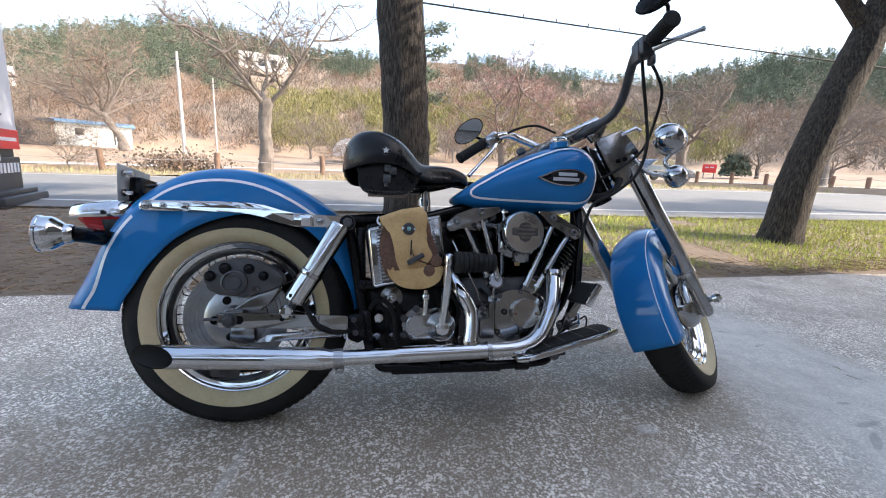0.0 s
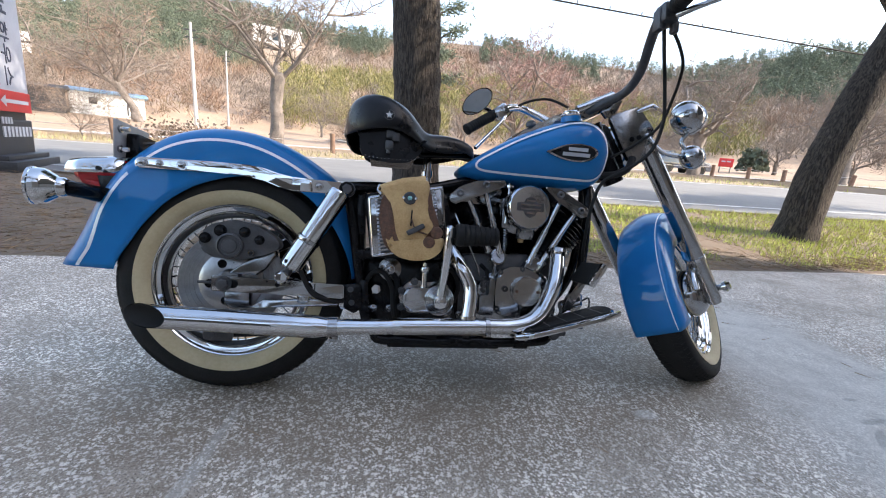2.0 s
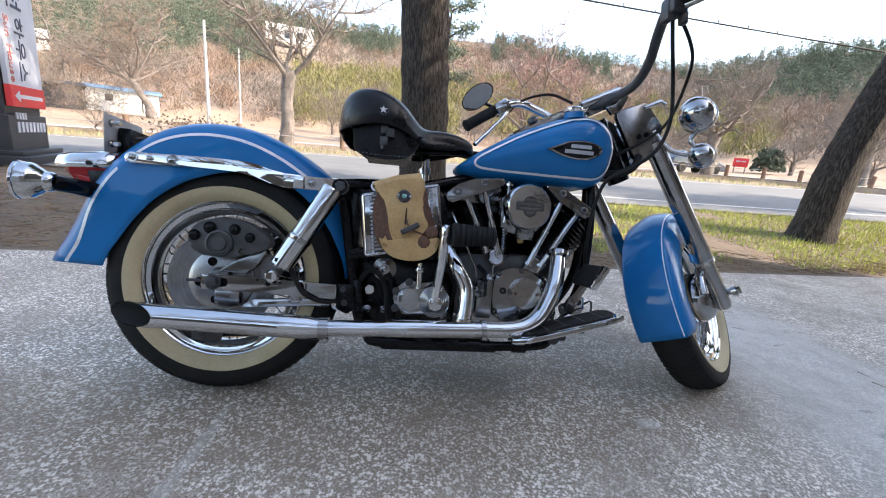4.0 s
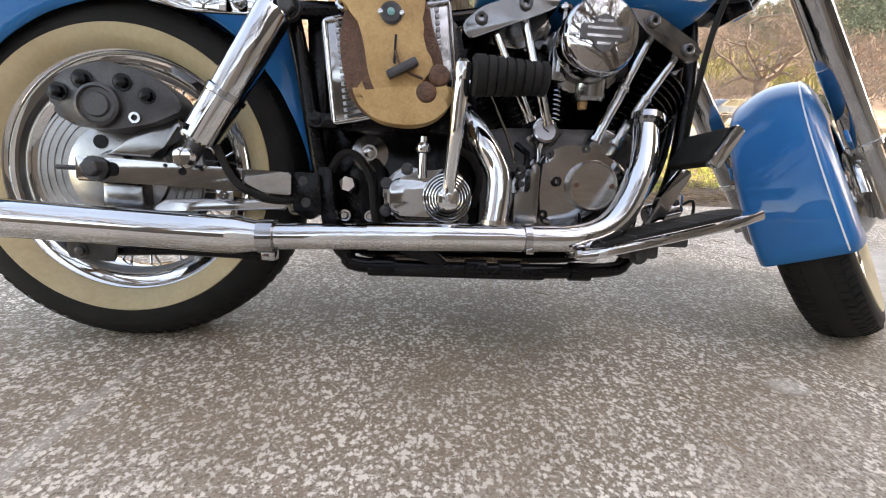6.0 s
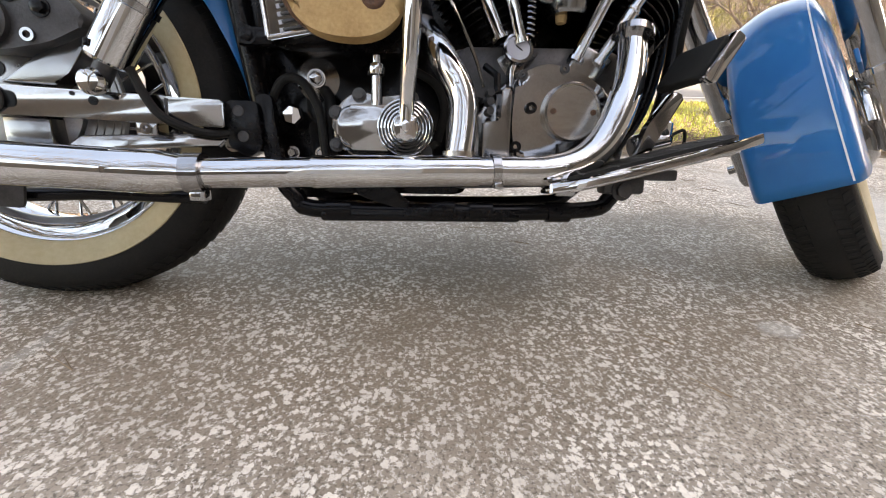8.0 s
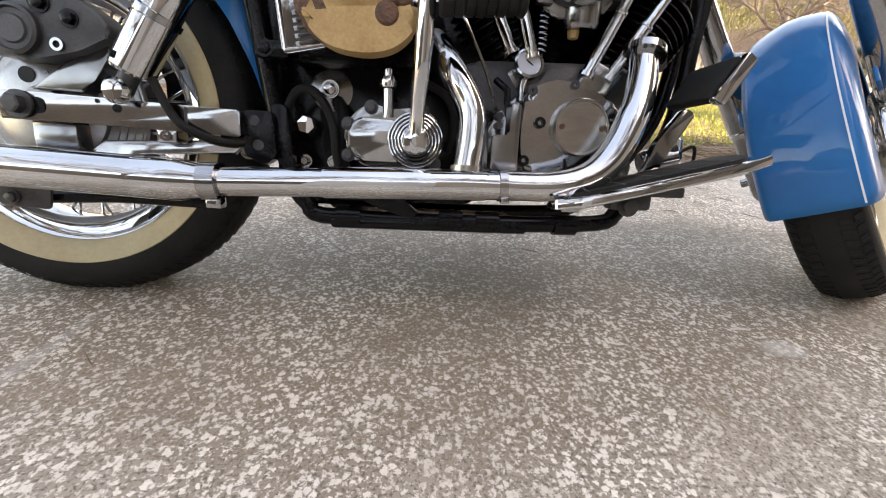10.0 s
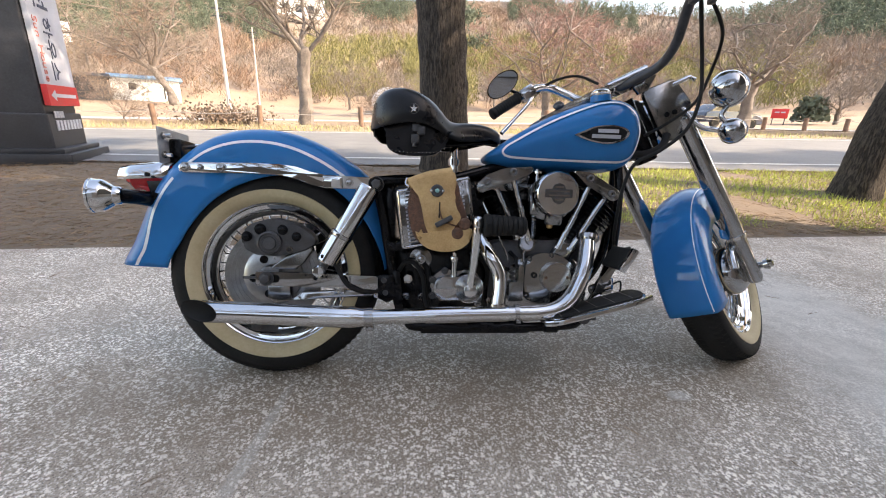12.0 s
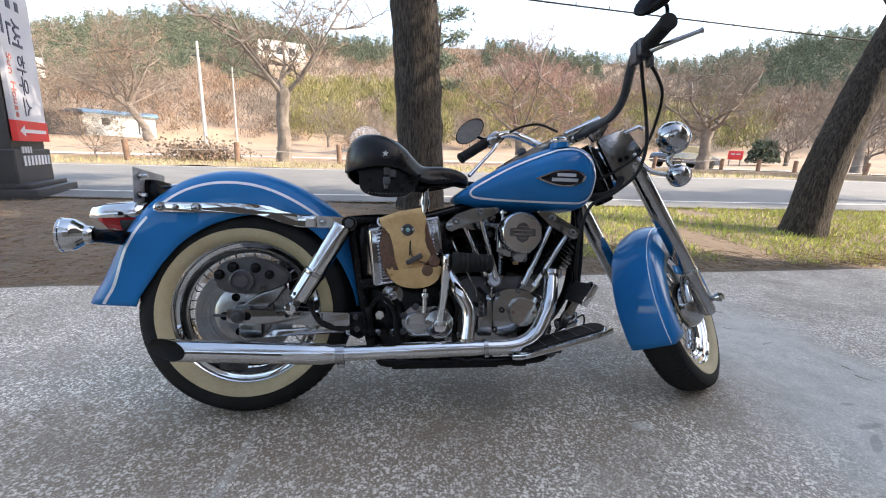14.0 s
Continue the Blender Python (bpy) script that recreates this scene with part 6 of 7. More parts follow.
def mirror(center, normal, up, stem, label):
    n = Vector(normal).normalized()
    u = (Vector(up) - n * Vector(up).dot(n)).normalized()
    s = n.cross(u)
    m = Matrix((s, u, n)).transposed().to_4x4()
    m.translation = center
    bm = moved(lathe([(0, -0.016), (0.4, -0.014), (0.75, -0.008), (0.97, -0.001), (1.0, 0.004), (0.97, 0.006), (0.92, 0.004)], (0, 0, 0), (0, 0, 1), 40), Matrix.Diagonal((0.033, 0.056, 1, 1)))
    ob = part("mirror", moved(bm, m), "black", bar, label)
    part("mirror_glass", moved(moved(lathe([(0, 0.0042), (0.93, 0.0042)], (0, 0, 0), (0, 0, 1), 40), Matrix.Diagonal((0.033, 0.056, 1, 1))), m), "mirror_glass", ob, "oval mirror glass")
    part("mirror_stem", tube(stem, 0.005, 10, smooth=4), "black", ob)


m, nt, b = shade("mirror_silver", (0.38, 0.39, 0.41), 0.02, 1.0)
M["mirror_glass"] = m
mirror((0.704, 0.014, 0.918), (-0.20, -0.93, -0.30), (0.72, -0.1, 0.62), [P(0.795, 0.045, 0.915), P(0.77, 0.045, 0.902), P(0.735, 0.03, 0.905)], "oval black mirror")
mirror((1.098, -0.40, 1.168), (0.55, 0.75, -0.35), (0.8, -0.2, 0.5), [P(1.102, -0.362, 1.08), P(1.145, -0.372, 1.11), P(1.14, -0.392, 1.155), P(1.115, -0.40, 1.165)], "oval black mirror")
for pts, r in (([(1.11, -0.33, 1.05), (1.139, -0.299, 0.992), (1.18, -0.255, 0.928), (1.196, -0.238, 0.833), (1.17, -0.23, 0.750), (1.10, -0.225, 0.690), (1.045, -0.20, 0.655), (1.02, -0.19, 0.585), (1.02, -0.165, 0.498), (1.04, -0.12, 0.43), (1.085, -0.06, 0.395), (1.15, -0.02, 0.40)], 0.005),
               ([(1.119, -0.346, 1.041), (1.182, -0.305, 1.009), (1.227, -0.261, 0.98), (1.262, -0.187, 0.929), (1.239, -0.16, 0.844), (1.175, -0.13, 0.785), (1.13, -0.09, 0.755)], 0.0045),
               ([(0.820, 0.05, 0.895), (0.86, 0.06, 0.935), (0.92, 0.07, 0.965), (0.979, 0.07, 0.974), (1.03, 0.03, 0.94)], 0.0045)):
    part("cable", tube([Vector(p) for p in pts], r, 10, smooth=6), "rubber", bar, "black control cable")

# dash and fuel caps
dash = part("dash_console", slab(rounded([(0.80, 0.795), (0.87, 0.838), (1.00, 0.906), (1.04, 0.915), (1.055, 0.89), (1.0, 0.85), (0.86, 0.79)], 0.012, 4), 0.045, -0.045, 0.008), "steel", bike, "grey metal instrument console on the tank")
part("ignition_switch", lathe([(0, 0), (0.016, 0), (0.017, 0.006), (0.012, 0.012), (0, 0.014)], P(0.872, -0.045, 0.842), (-0.4, -0.5, 0.8), 20), "dark_metal", dash)
part("dash_screw", lathe([(0, 0), (0.005, 0), (0.004, 0.003), (0, 0.003)], P(1.005, -0.045, 0.888), (0, -1, 0), 12), "black", dash)
cap = part("fuel_cap", lathe([(0, 0), (0.030, 0), (0.032, 0.003), (0.032, 0.006), (0.027, 0.009), (0.027, 0.013), (0.020, 0.018), (0, 0.020)], P(0.985, -0.088, 0.868), (-0.12, -0.12, 1), 36), "chrome", tank, "chrome fuel cap")
part("filler_neck", lathe([(0, 0), (0.031, 0), (0.030, 0.02), (0, 0.02)], P(0.987, -0.087, 0.852), (-0.12, -0.12, 1), 36), "blue", tank)

# tank badge: dark pointed plate with a silver edge and plain bars
badge = [(0.889, 0.741), (0.915, 0.752), (0.945, 0.7645), (0.985, 0.770), (1.020, 0.768), (1.045, 0.760), (1.055, 0.748), (1.045, 0.734), (1.020, 0.722), (0.985, 0.7185), (0.945, 0.723), (0.915, 0.731)]


def badge_plate(scale, out):
    bm = bmesh.new()
    cx, cz = 0.975, 0.7445
    ring = [(cx + (x - cx) * scale, cz + (z - cz) * scale) for x, z in [tuple((p.x, p.z)) for p in smooth_path([(x, 0, z) for x, z in badge + badge[:1]], 3)[:-1]]]
    top = [bm.verts.new((x, tank_side_y(x, z, out), z)) for x, z in ring]
    mid = [bm.verts.new((x * 0.6 + cx * 0.4, tank_side_y(x * 0.6 + cx * 0.4, z * 0.6 + cz * 0.4, out), z * 0.6 + cz * 0.4)) for x, z in ring]
    low = [bm.verts.new((v.co.x, v.co.y + 0.008, v.co.z)) for v in top]
    skin(bm, [low, top, mid], True)
    bm.faces.new(mid)
    return bm


bd = part("tank_badge", badge_plate(1.0, 0.0065), "dull_chrome", tank, "pointed badge with a silver rim")
part("badge_field", badge_plate(0.86, 0.0085), "leather_black", bd, "dark badge field")
for x, z, wd in ((0.985, 0.7525, 0.062), (0.982, 0.7375, 0.088)):
    bm = bmesh.new()
    rows = [[bm.verts.new((x + wd * (k / 8 - 0.5), tank_side_y(x + wd * (k / 8 - 0.5), z + dz, 0.0105), z + dz)) for k in range(9)] for dz in (-0.005, 0.005)]
    skin(bm, rows, False)
    part("badge_bar", bm, "sign_white", bd, "pale bar")

# front fender stripe, axle and lower fork parts
bm = bmesh.new()
rings = []
for k in range(41):
    a = 80 + 124 * k / 40
    rings.append([bm.verts.new(STEER @ ff_point(a, y, d, 0.0014)) for y, d in ((0.0618, 0.0014), (0.0632, 0.0016), (0.0646, 0.0020))])
skin(bm, rings, False)
part("pinstripe", bm, "pinstripe", front_fender_ob, "pale blue-white pinstripe")
axle = part("front_axle", moved(bolt((1.591, -0.168, 0.315), 0.013, 0.016, bm=lathe([(0, -0.33), (0.011, -0.33), (0.011, 0.0), (0.016, 0.0), (0.016, 0.012), (0, 0.012)], P(1.591, -0.158, 0.315), (0, -1, 0), 20)), STEER), "dull_chrome", bike, "front axle with its nut")
for s in (-1, 1):
    off = P(0, s * 0.125, 0)
    part("axle_clamp", moved(box(LEG0 + off + AXIS * 0.285 + P(0.02, 0, -0.005), (0.045, 0.042, 0.05), 0.010), STEER), "alu", axle)
    part("fender_stay", moved(box(LEG0 + off + AXIS * 0.42 + P(-0.045, -s * 0.018, 0), (0.09, 0.008, 0.03), 0.003), STEER), "blue", front_fender_ob, "blue fender stay at the fork")
    part("fork_collar", moved(lathe([(0.027, -0.006), (0.031, -0.006), (0.031, 0.006), (0.027, 0.006)], LEG0 + off + AXIS * 0.415, AXIS, 24, close=True), STEER), "chrome", bike)
part("front_drum", moved(lathe([(0, 0.112), (0.03, 0.110), (0.058, 0.100), (0.078, 0.082), (0.088, 0.062), (0.090, 0.04), (0, 0.04)], FHUB, (0, -1, 0), 48), STEER), "dull_chrome", bike, "domed chrome front hub cover")
part("fender_brace", moved(tube([FHUB + P(0.115 * math.cos(t), -0.098, 0.115 * math.sin(t)) for t in steps(0.9, 3.2, 10)], 0.015, 14), STEER), "chrome", bike, "curved chrome fender brace round the hub")

# ---- motorcycle: seat hardware and tail ----
part("seat_post", tube([P(0.55, 0, 0.715), P(0.553, 0, 0.62), P(0.555, 0, 0.52)], 0.013, 16), "chrome", bike, "chrome sprung seat post")
part("seat_post_collar", lathe([(0.013, 0), (0.018, 0), (0.018, 0.02), (0.013, 0.02)], P(0.551, 0, 0.655), (0, 0, 1), 20, close=True), "dull_chrome", bike)
part("seat_bar", tube([P(0.42, -0.09, 0.70), P(0.55, -0.06, 0.712), P(0.68, 0, 0.735), P(0.72, 0, 0.735)], 0.008, 12), "black", bike)
for x, y, z in ((0.426, -0.182, 0.735), (0.440, -0.182, 0.728), (0.424, -0.182, 0.705)):
    part("seat_fitting", box(P(x, y, z), (0.022, 0.016, 0.024), 0.004), "dark_metal", seat)
part("seat_latch", lathe([(0, 0), (0.006, 0), (0.006, 0.03), (0, 0.03)], P(0.422, -0.182, 0.684), (0, 0, 1), 12), "dark_metal", seat)
star = part("seat_concho", lathe([(0, 0.0), (0.0145, 0.0), (0.0155, 0.002), (0.0135, 0.0045), (0.0115, 0.003), (0, 0.003)], P(0.419, -0.2005, 0.780), (0, -1, 0.12), 28), "dark_metal", seat, "round silver star concho")
sp = [(0.419 + (0.0112 if k % 2 == 0 else 0.0045) * math.sin(k * math.pi / 5), 0.780 + (0.0112 if k % 2 == 0 else 0.0045) * math.cos(k * math.pi / 5)) for k in range(10)]
part("star", slab(sp, -0.2035, -0.2065, 0), "steel", seat)
for k in range(26):
    f = k / 25
    x = 0.345 + 0.165 * f
    xs = [r[0] for r in SEAT]
    w = float(np.interp(x, xs, [r[2] for r in SEAT])) + 0.001
    zb = float(np.interp(x, xs, [r[3] for r in SEAT])) + 0.012
    part("stud", lathe([(0, 0.002), (0.0012, 0.0016), (0.0018, 0)], P(x, -w - 0.0015, zb), (0, -1, 0), 8), "dark_metal", seat)

tail = part("tail_lamp", tube([P(-0.425, -0.02, 0.582), P(-0.40, -0.02, 0.585), P(-0.33, -0.02, 0.592), P(-0.29, -0.02, 0.59)], [0.012, 0.036, 0.038, 0.036], 24), "red_lens", bike, "red tail lamp under a chrome hood")
hood_bm = bmesh.new()
rings = []
for x, r, z in ((-0.432, 0.036, 0.586), (-0.40, 0.041, 0.588), (-0.34, 0.044, 0.592), (-0.29, 0.044, 0.592)):
    rings.append([hood_bm.verts.new((x, -0.02 - r * math.cos(t), z + r * math.sin(t))) for t in steps(-0.15, math.pi + 0.15, 14)])
skin(hood_bm, rings, False)
hood = part("tail_hood", hood_bm, "chrome", tail, "chrome hood")
mod = hood.modifiers.new("thick", "SOLIDIFY")
mod.thickness = 0.003
part("hood_screw", lathe([(0, 0), (0.006, 0), (0.006, 0.004), (0, 0.004)], P(-0.345, -0.0645, 0.596), (0, -1, 0), 14), "black", tail)
part("lamp_base", slab(rounded([(-0.36, 0.60), (-0.28, 0.62), (-0.255, 0.56), (-0.30, 0.50), (-0.345, 0.545)], 0.012), 0.02, -0.055, 0.006), "black", tail)
part("lens_lower", slab([(-0.40, 0.566), (-0.335, 0.560), (-0.325, 0.545), (-0.36, 0.548)], 0.01, -0.048, 0.002), "red_lens", tail)
SIG = P(-0.397, -0.172, 0.531)
sig = part("turn_signal", lathe([(0, -0.048), (0.020, -0.047), (0.0235, -0.042), (0.0245, -0.030), (0.028, -0.026), (0.040, -0.010), (0.0425, -0.004), (0.0435, 0.014), (0.0455, 0.0155), (0.0455, 0.021), (0.043, 0.023), (0.0, 0.023)], SIG, (-1, -0.25, -0.02), 40), "chrome", bike, "chrome drum turn signal on a black stalk")
part("signal_lens", lathe([(0.042, 0.023), (0.028, 0.027), (0, 0.029)], SIG, (-1, -0.25, -0.02), 32), "red_lens", sig)
part("signal_stalk", tube([P(-0.362, -0.163, 0.531), P(-0.352, -0.135, 0.530), P(-0.342, -0.08, 0.526), P(-0.32, -0.03, 0.520)], [0.019, 0.020, 0.021, 0.020], 20, smooth=4), "black", sig, "thick black stalk")
part("signal_bracket", slab(rounded([(-0.345, 0.548), (-0.27, 0.535), (-0.245, 0.505), (-0.30, 0.505)], 0.006), -0.045, -0.08, 0.004), "black", sig)
plate = part("licence_plate", moved(box((0, 0, 0), (0.003, 0.17, 0.105), 0.001), Matrix.Translation((-0.312, 0.02, 0.682)) @ Matrix.Rotation(-0.05, 4, "Y")), "plate_back", bike, "licence plate seen from its bare grey back")
part("plate_bracket", box(P(-0.290, 0.03, 0.668), (0.035, 0.10, 0.075), 0.005, bm=tube([P(-0.29, 0.0, 0.64), P(-0.25, 0.0, 0.60)], 0.008, 10)), "black", plate)
for z in (0.71, 0.655):
    part("plate_bolt", tube([P(-0.312, -0.045, z), P(-0.285, -0.045, z)], 0.006, 8, bm=lathe([(0, 0), (0.010, 0), (0.010, 0.006), (0, 0.006)], P(-0.309, -0.045, z), (1, 0, 0), 8)), "dull_chrome", plate)
part("plate_stay", tube([P(-0.30, 0.06, 0.69), P(-0.22, 0.06, 0.70)], 0.008, 8), "dull_chrome", plate)

# ---- leather pouch hung on the battery cover ----
pouch = thing("leather_pouch", BIKE, "tan and brown leather pouch hanging over the battery cover", "pouch")
side_out = [tuple((p.x, p.z)) for p in smooth_path([(x, 0, z) for x, z in [(0.415, 0.575), (0.407, 0.53), (0.413, 0.475), (0.43, 0.43), (0.47, 0.405), (0.52, 0.400), (0.565, 0.415), (0.582, 0.45), (0.571, 0.505), (0.553, 0.555), (0.538, 0.60), (0.48, 0.60), (0.415, 0.575)]], 4)[:-1]]
part("gusset", slab(side_out, -0.152, -0.178, 0.010, segs=3), "leather_brown", pouch, "embossed brown leather side")
low_out = [tuple((p.x, p.z)) for p in smooth_path([(x, 0, z) for x, z in [(0.428, 0.452), (0.45, 0.447), (0.50, 0.455), (0.56, 0.458), (0.587, 0.462), (0.586, 0.435), (0.56, 0.408), (0.52, 0.397), (0.47, 0.403), (0.44, 0.425), (0.428, 0.452)]], 4)[:-1]]
part("pocket", slab(low_out, -0.160, -0.194, 0.013, segs=5), "leather_tan", pouch, "rounded tan leather pocket")
flap_out = [tuple((p.x, p.z)) for p in smooth_path([(x, 0, z) for x, z in [(0.405, 0.582), (0.44, 0.598), (0.50, 0.612), (0.532, 0.618), (0.540, 0.595), (0.536, 0.55), (0.548, 0.505), (0.556, 0.492), (0.538, 0.465), (0.520, 0.432), (0.498, 0.424), (0.474, 0.436), (0.455, 0.47), (0.445, 0.52), (0.430, 0.562), (0.405, 0.582)]], 4)[:-1]]
part("flap", slab(flap_out, -0.180, -0.188, 0.003, segs=2), "leather_tan", pouch, "tan leather flap")
part("flap_top", tube([P(0.410, -0.165, 0.584), P(0.47, -0.168, 0.606), P(0.530, -0.165, 0.617)], 0.017, 12), "leather_tan", pouch)
con = part("concho", lathe([(0, 0), (0.0165, 0), (0.0175, 0.002), (0.014, 0.005), (0, 0.006)], P(0.487, -0.188, 0.566), (0, -1, 0), 28), "dark_metal", pouch, "dark round concho with a turquoise stone")
part("stone", lathe([(0.006, 0), (0.005, 0.003), (0, 0.004)], P(0.487, -0.194, 0.566), (0, -1, 0), 16), "turquoise", con, "turquoise stone")
for s in (-1, 1):
    part("concho_bead", lathe([(0.0045, 0), (0.004, 0.003), (0, 0.004)], P(0.487 + s * 0.0165, -0.190, 0.566), (0, -1, 0), 12), "chrome", con)
part("slit", slab([(0.4935, 0.535), (0.497, 0.535), (0.496, 0.49), (0.492, 0.492)], -0.1885, -0.1895, 0), "leather_black", pouch)
part("toggle", box(P(0.507, -0.197, 0.482), (0.052, 0.014, 0.014), 0.003, Matrix.Rotation(-0.5, 4, "Y")), "dark_metal", pouch, "dark horn toggle")
part("lace", tube([P(0.495, -0.19, 0.51), P(0.502, -0.196, 0.49), P(0.515, -0.194, 0.478), P(0.54, -0.192, 0.47)], 0.0022, 6, smooth=4), "leather_brown", pouch)
for x, z, r in ((0.566, 0.476, 0.017), (0.546, 0.449, 0.0165)):
    rb = part("rosette", lathe([(0, 0), (r, 0), (r, 0.003), (r * 0.85, 0.006), (r * 0.3, 0.008), (0, 0.006)], P(x, -0.191, z), (0, -1, 0), 28), "leather_brown", pouch, "brown leather rosette")
part("pouch_clip", tube([P(0.405, -0.155, 0.60), P(0.40, -0.16, 0.585), P(0.41, -0.165, 0.575)], 0.004, 8, smooth=4), "chrome", pouch)

# ---- roadside things ----
posts = [(-18.5, 17.3), (-14.3, 17.3), (-10.1, 17.2), (-5.9, 17.25), (-1.7, 17.3), (2.5, 17.6), (6.7, 18.2), (10.9, 19.2), (15.2, 20.3), (20.2, 21.2), (21.6, 20.1), (22.7, 18.9), (23.6, 17.9), (24.6, 16.9), (25.6, 15.9), (26.6, 14.9)]
post_mesh = None
for k, (x, y) in enumerate(posts):
    bm = tube([P(0, 0, -0.3), P(0, 0, 0.78), P(0, 0, 0.80)], [0.11, 0.105, 0.085], 12)
    if post_mesh is None:
        ob = part("fence_post", bm, "post")
        post_mesh = ob.data
    else:
        bm.free()
        ob = new("fence_post", post_mesh)
    ob.matrix_world = pose(x, y, land(x, y), 2 * math.sin(k * 2.3), 3 * math.cos(k * 1.7), 40 * k) @ Matrix.Diagonal((1, 1, 1.05 if k < 8 else 0.85, 1))
    tagged(ob, "round weathered red-brown wooden fence post", "fence post", "fence posts along the road")
for a, b in zip(posts, posts[1:]):
    if (Vector(a) - Vector(b)).length < 6:
        za, zb = land(*a) + 0.6, land(*b) + 0.6
        pts = [P(a[0] + (b[0] - a[0]) * f, a[1] + (b[1] - a[1]) * f, za + (zb - za) * f - 0.12 * math.sin(math.pi * f)) for f in steps(0, 1, 6)]
        tagged(part("fence_rope", tube(pts, 0.012, 6), "pole"), "pale rope sagging between fence posts", "rope", "fence ropes")

random.seed(8)
bv, bf = [], []
for k in range(1500):
    c = Vector((random.gauss(0, 0.95), random.gauss(0, 0.4), abs(random.gauss(0.35, 0.28))))
    flake(bv, bf, c, random.uniform(0.05, 0.11))
for k in range(160):
    tuft(bv, bf, Vector((random.gauss(0, 0.5), random.gauss(0, 0.2), 0)), Vector((random.gauss(0, 0.5), random.gauss(0, 0.4), 1)).normalized(), random.uniform(0.5, 1.0), 0.03)
ob = heap("low_bush", bv, bf, "scrub", "low brown leafy bush beside the fence", "bush", kind="")
ob.matrix_world = pose(*on_land(-7.6, 17.9))

cable = tube([P(x, 13.5 + 0.02 * x, 6.2 - 0.006 * x + 0.0004 * (x - 10) ** 2) for x in steps(-70, 70, 40)], 0.028, 8)
cb = part("overhead_cable", cable, "rubber")
tagged(cb, "dark hung overhead cable above the road", "cable")
for k in range(30):
    x = -2 + k * 1.25
    part("cable_tie", tube([P(x, 13.5 + 0.02 * x, 6.2 - 0.006 * x + 0.0004 * (x - 10) ** 2), P(x, 13.5 + 0.02 * x, 6.32 - 0.006 * x + 0.0004 * (x - 10) ** 2)], 0.02, 6), "dark_metal", cb)


def utility_pole(az, d, el0, el1, r, lean):
    b0 = toward(az, el0, d)
    h = toward(az, el1, d).z - b0.z
    t = thing("utility_pole", Matrix.Translation(b0), "pale concrete utility pole in the dry field", "utility pole", "utility poles")
    part("shaft", tube([P(0, 0, -0.4), P(lean * h, 0, h)], [r, r * 0.65], 14), "pole", t)
    for f in (0.93, 0.86):
        part("crossarm", box(P(lean * h * f, 0, h * f), (0.9, 0.10, 0.09), 0.01), "dark_metal", t)


utility_pole(-22.1, 42, 0.5, 11.3, 0.16, -0.02)
utility_pole(-18.8, 55, 1.1, 9.1, 0.11, -0.01)


def house(az0, az1, d, el0, wall_h, deep, label, wall_mat, roof_mat, roof_h, windows=(), over=0.35, name="house"):
    a, b = toward(az0, el0, d), toward(az1, el0, d)
    b.z = a.z
    wide = (b - a).length
    rot = math.atan2(b.y - a.y, b.x - a.x)
    t = thing(name, Matrix.Translation(a) @ Matrix.Rotation(rot, 4, "Z"), label, "house")
    part("wall", box((wide / 2, deep / 2, wall_h / 2 - 0.4), (wide, deep, wall_h + 0.8), 0.02), wall_mat, t, smooth=False)
    bm = bmesh.new()
    rows = []
    for x in (-over, wide + over):
        rows.append([bm.verts.new(p) for p in ((x, -over, wall_h - 0.05), (x, -over, wall_h + 0.08), (x, deep / 2, wall_h + roof_h), (x, deep + over, wall_h + 0.08), (x, deep + over, wall_h - 0.05))])
    skin(bm, rows, True)
    bm.faces.new(rows[0])
    bm.faces.new(rows[1][::-1])
    part("roof", bm, roof_mat, t, smooth=False)
    for x, z, w, h in windows:
        win = part("window", box((x, -0.02, z), (w, 0.10, h), 0.01), "dark_metal", t)
        part("pane", box((x, -0.075, z), (w * 0.86, 0.02, h * 0.86), 0), "glass", win)
    return t


house(-33.1, -26.9, 61, 0.75, 2.15, 6, "long white house with a low blue metal roof", "plaster", "roof_blue", 0.55, [(2.0, 1.3, 0.7, 0.7), (5.0, 0.9, 0.12, 1.7)])
house(-36.3, -33.3, 59, 0.55, 2.2, 5, "dark lean-to shed beside the white house", "shed", "shed", 0.5, name="shed")
house(-38.6, -36.4, 59, 0.6, 2.0, 5, "pale corrugated outbuilding beside the shed", "sign_white", "roof_blue", 0.3, name="shed")
house(-16.0, -10.6, VILLA, 10.5, 5.0, 8, "white villa with a railed flat roof high on the hill", "plaster", "plaster", 0.2, [(2.5, 2.6, 1.6, 2.0), (6, 2.6, 2.2, 2.0), (9, 2.6, 1.6, 2.0)], over=0.1)
house(-37.6, -35.3, COTTAGE, 5.3, 2.6, 6, "small white house with a gable roof on the slope", "plaster", "plaster", 1.8, [(2.4, 2, 0.8, 1.0)], over=0.1)

# plastic greenhouse tunnel
g0 = toward(-3.0, 1.2, 50)
gh = thing("greenhouse", Matrix.Translation(g0), "pale plastic greenhouse tunnel in the field", "greenhouse")
bm = bmesh.new()
rings = [[bm.verts.new((2.0 * math.cos(t), y, 2.1 * math.sin(t))) for t in steps(0, math.pi, 16)] for y in (0, 3, 6, 9)]
skin(bm, rings, False)
bm.faces.new(rings[0])
part("cover", bm, "sign_white", gh)
for y in (0, 3, 6, 9):
    part("hoop", tube([P(2.03 * math.cos(t), y, 2.13 * math.sin(t)) for t in steps(0, math.pi, 16)], 0.03, 6), "dull_chrome", gh)

# red board and dark evergreen bush across the road
r0 = toward(42.5, 1.45, 45)
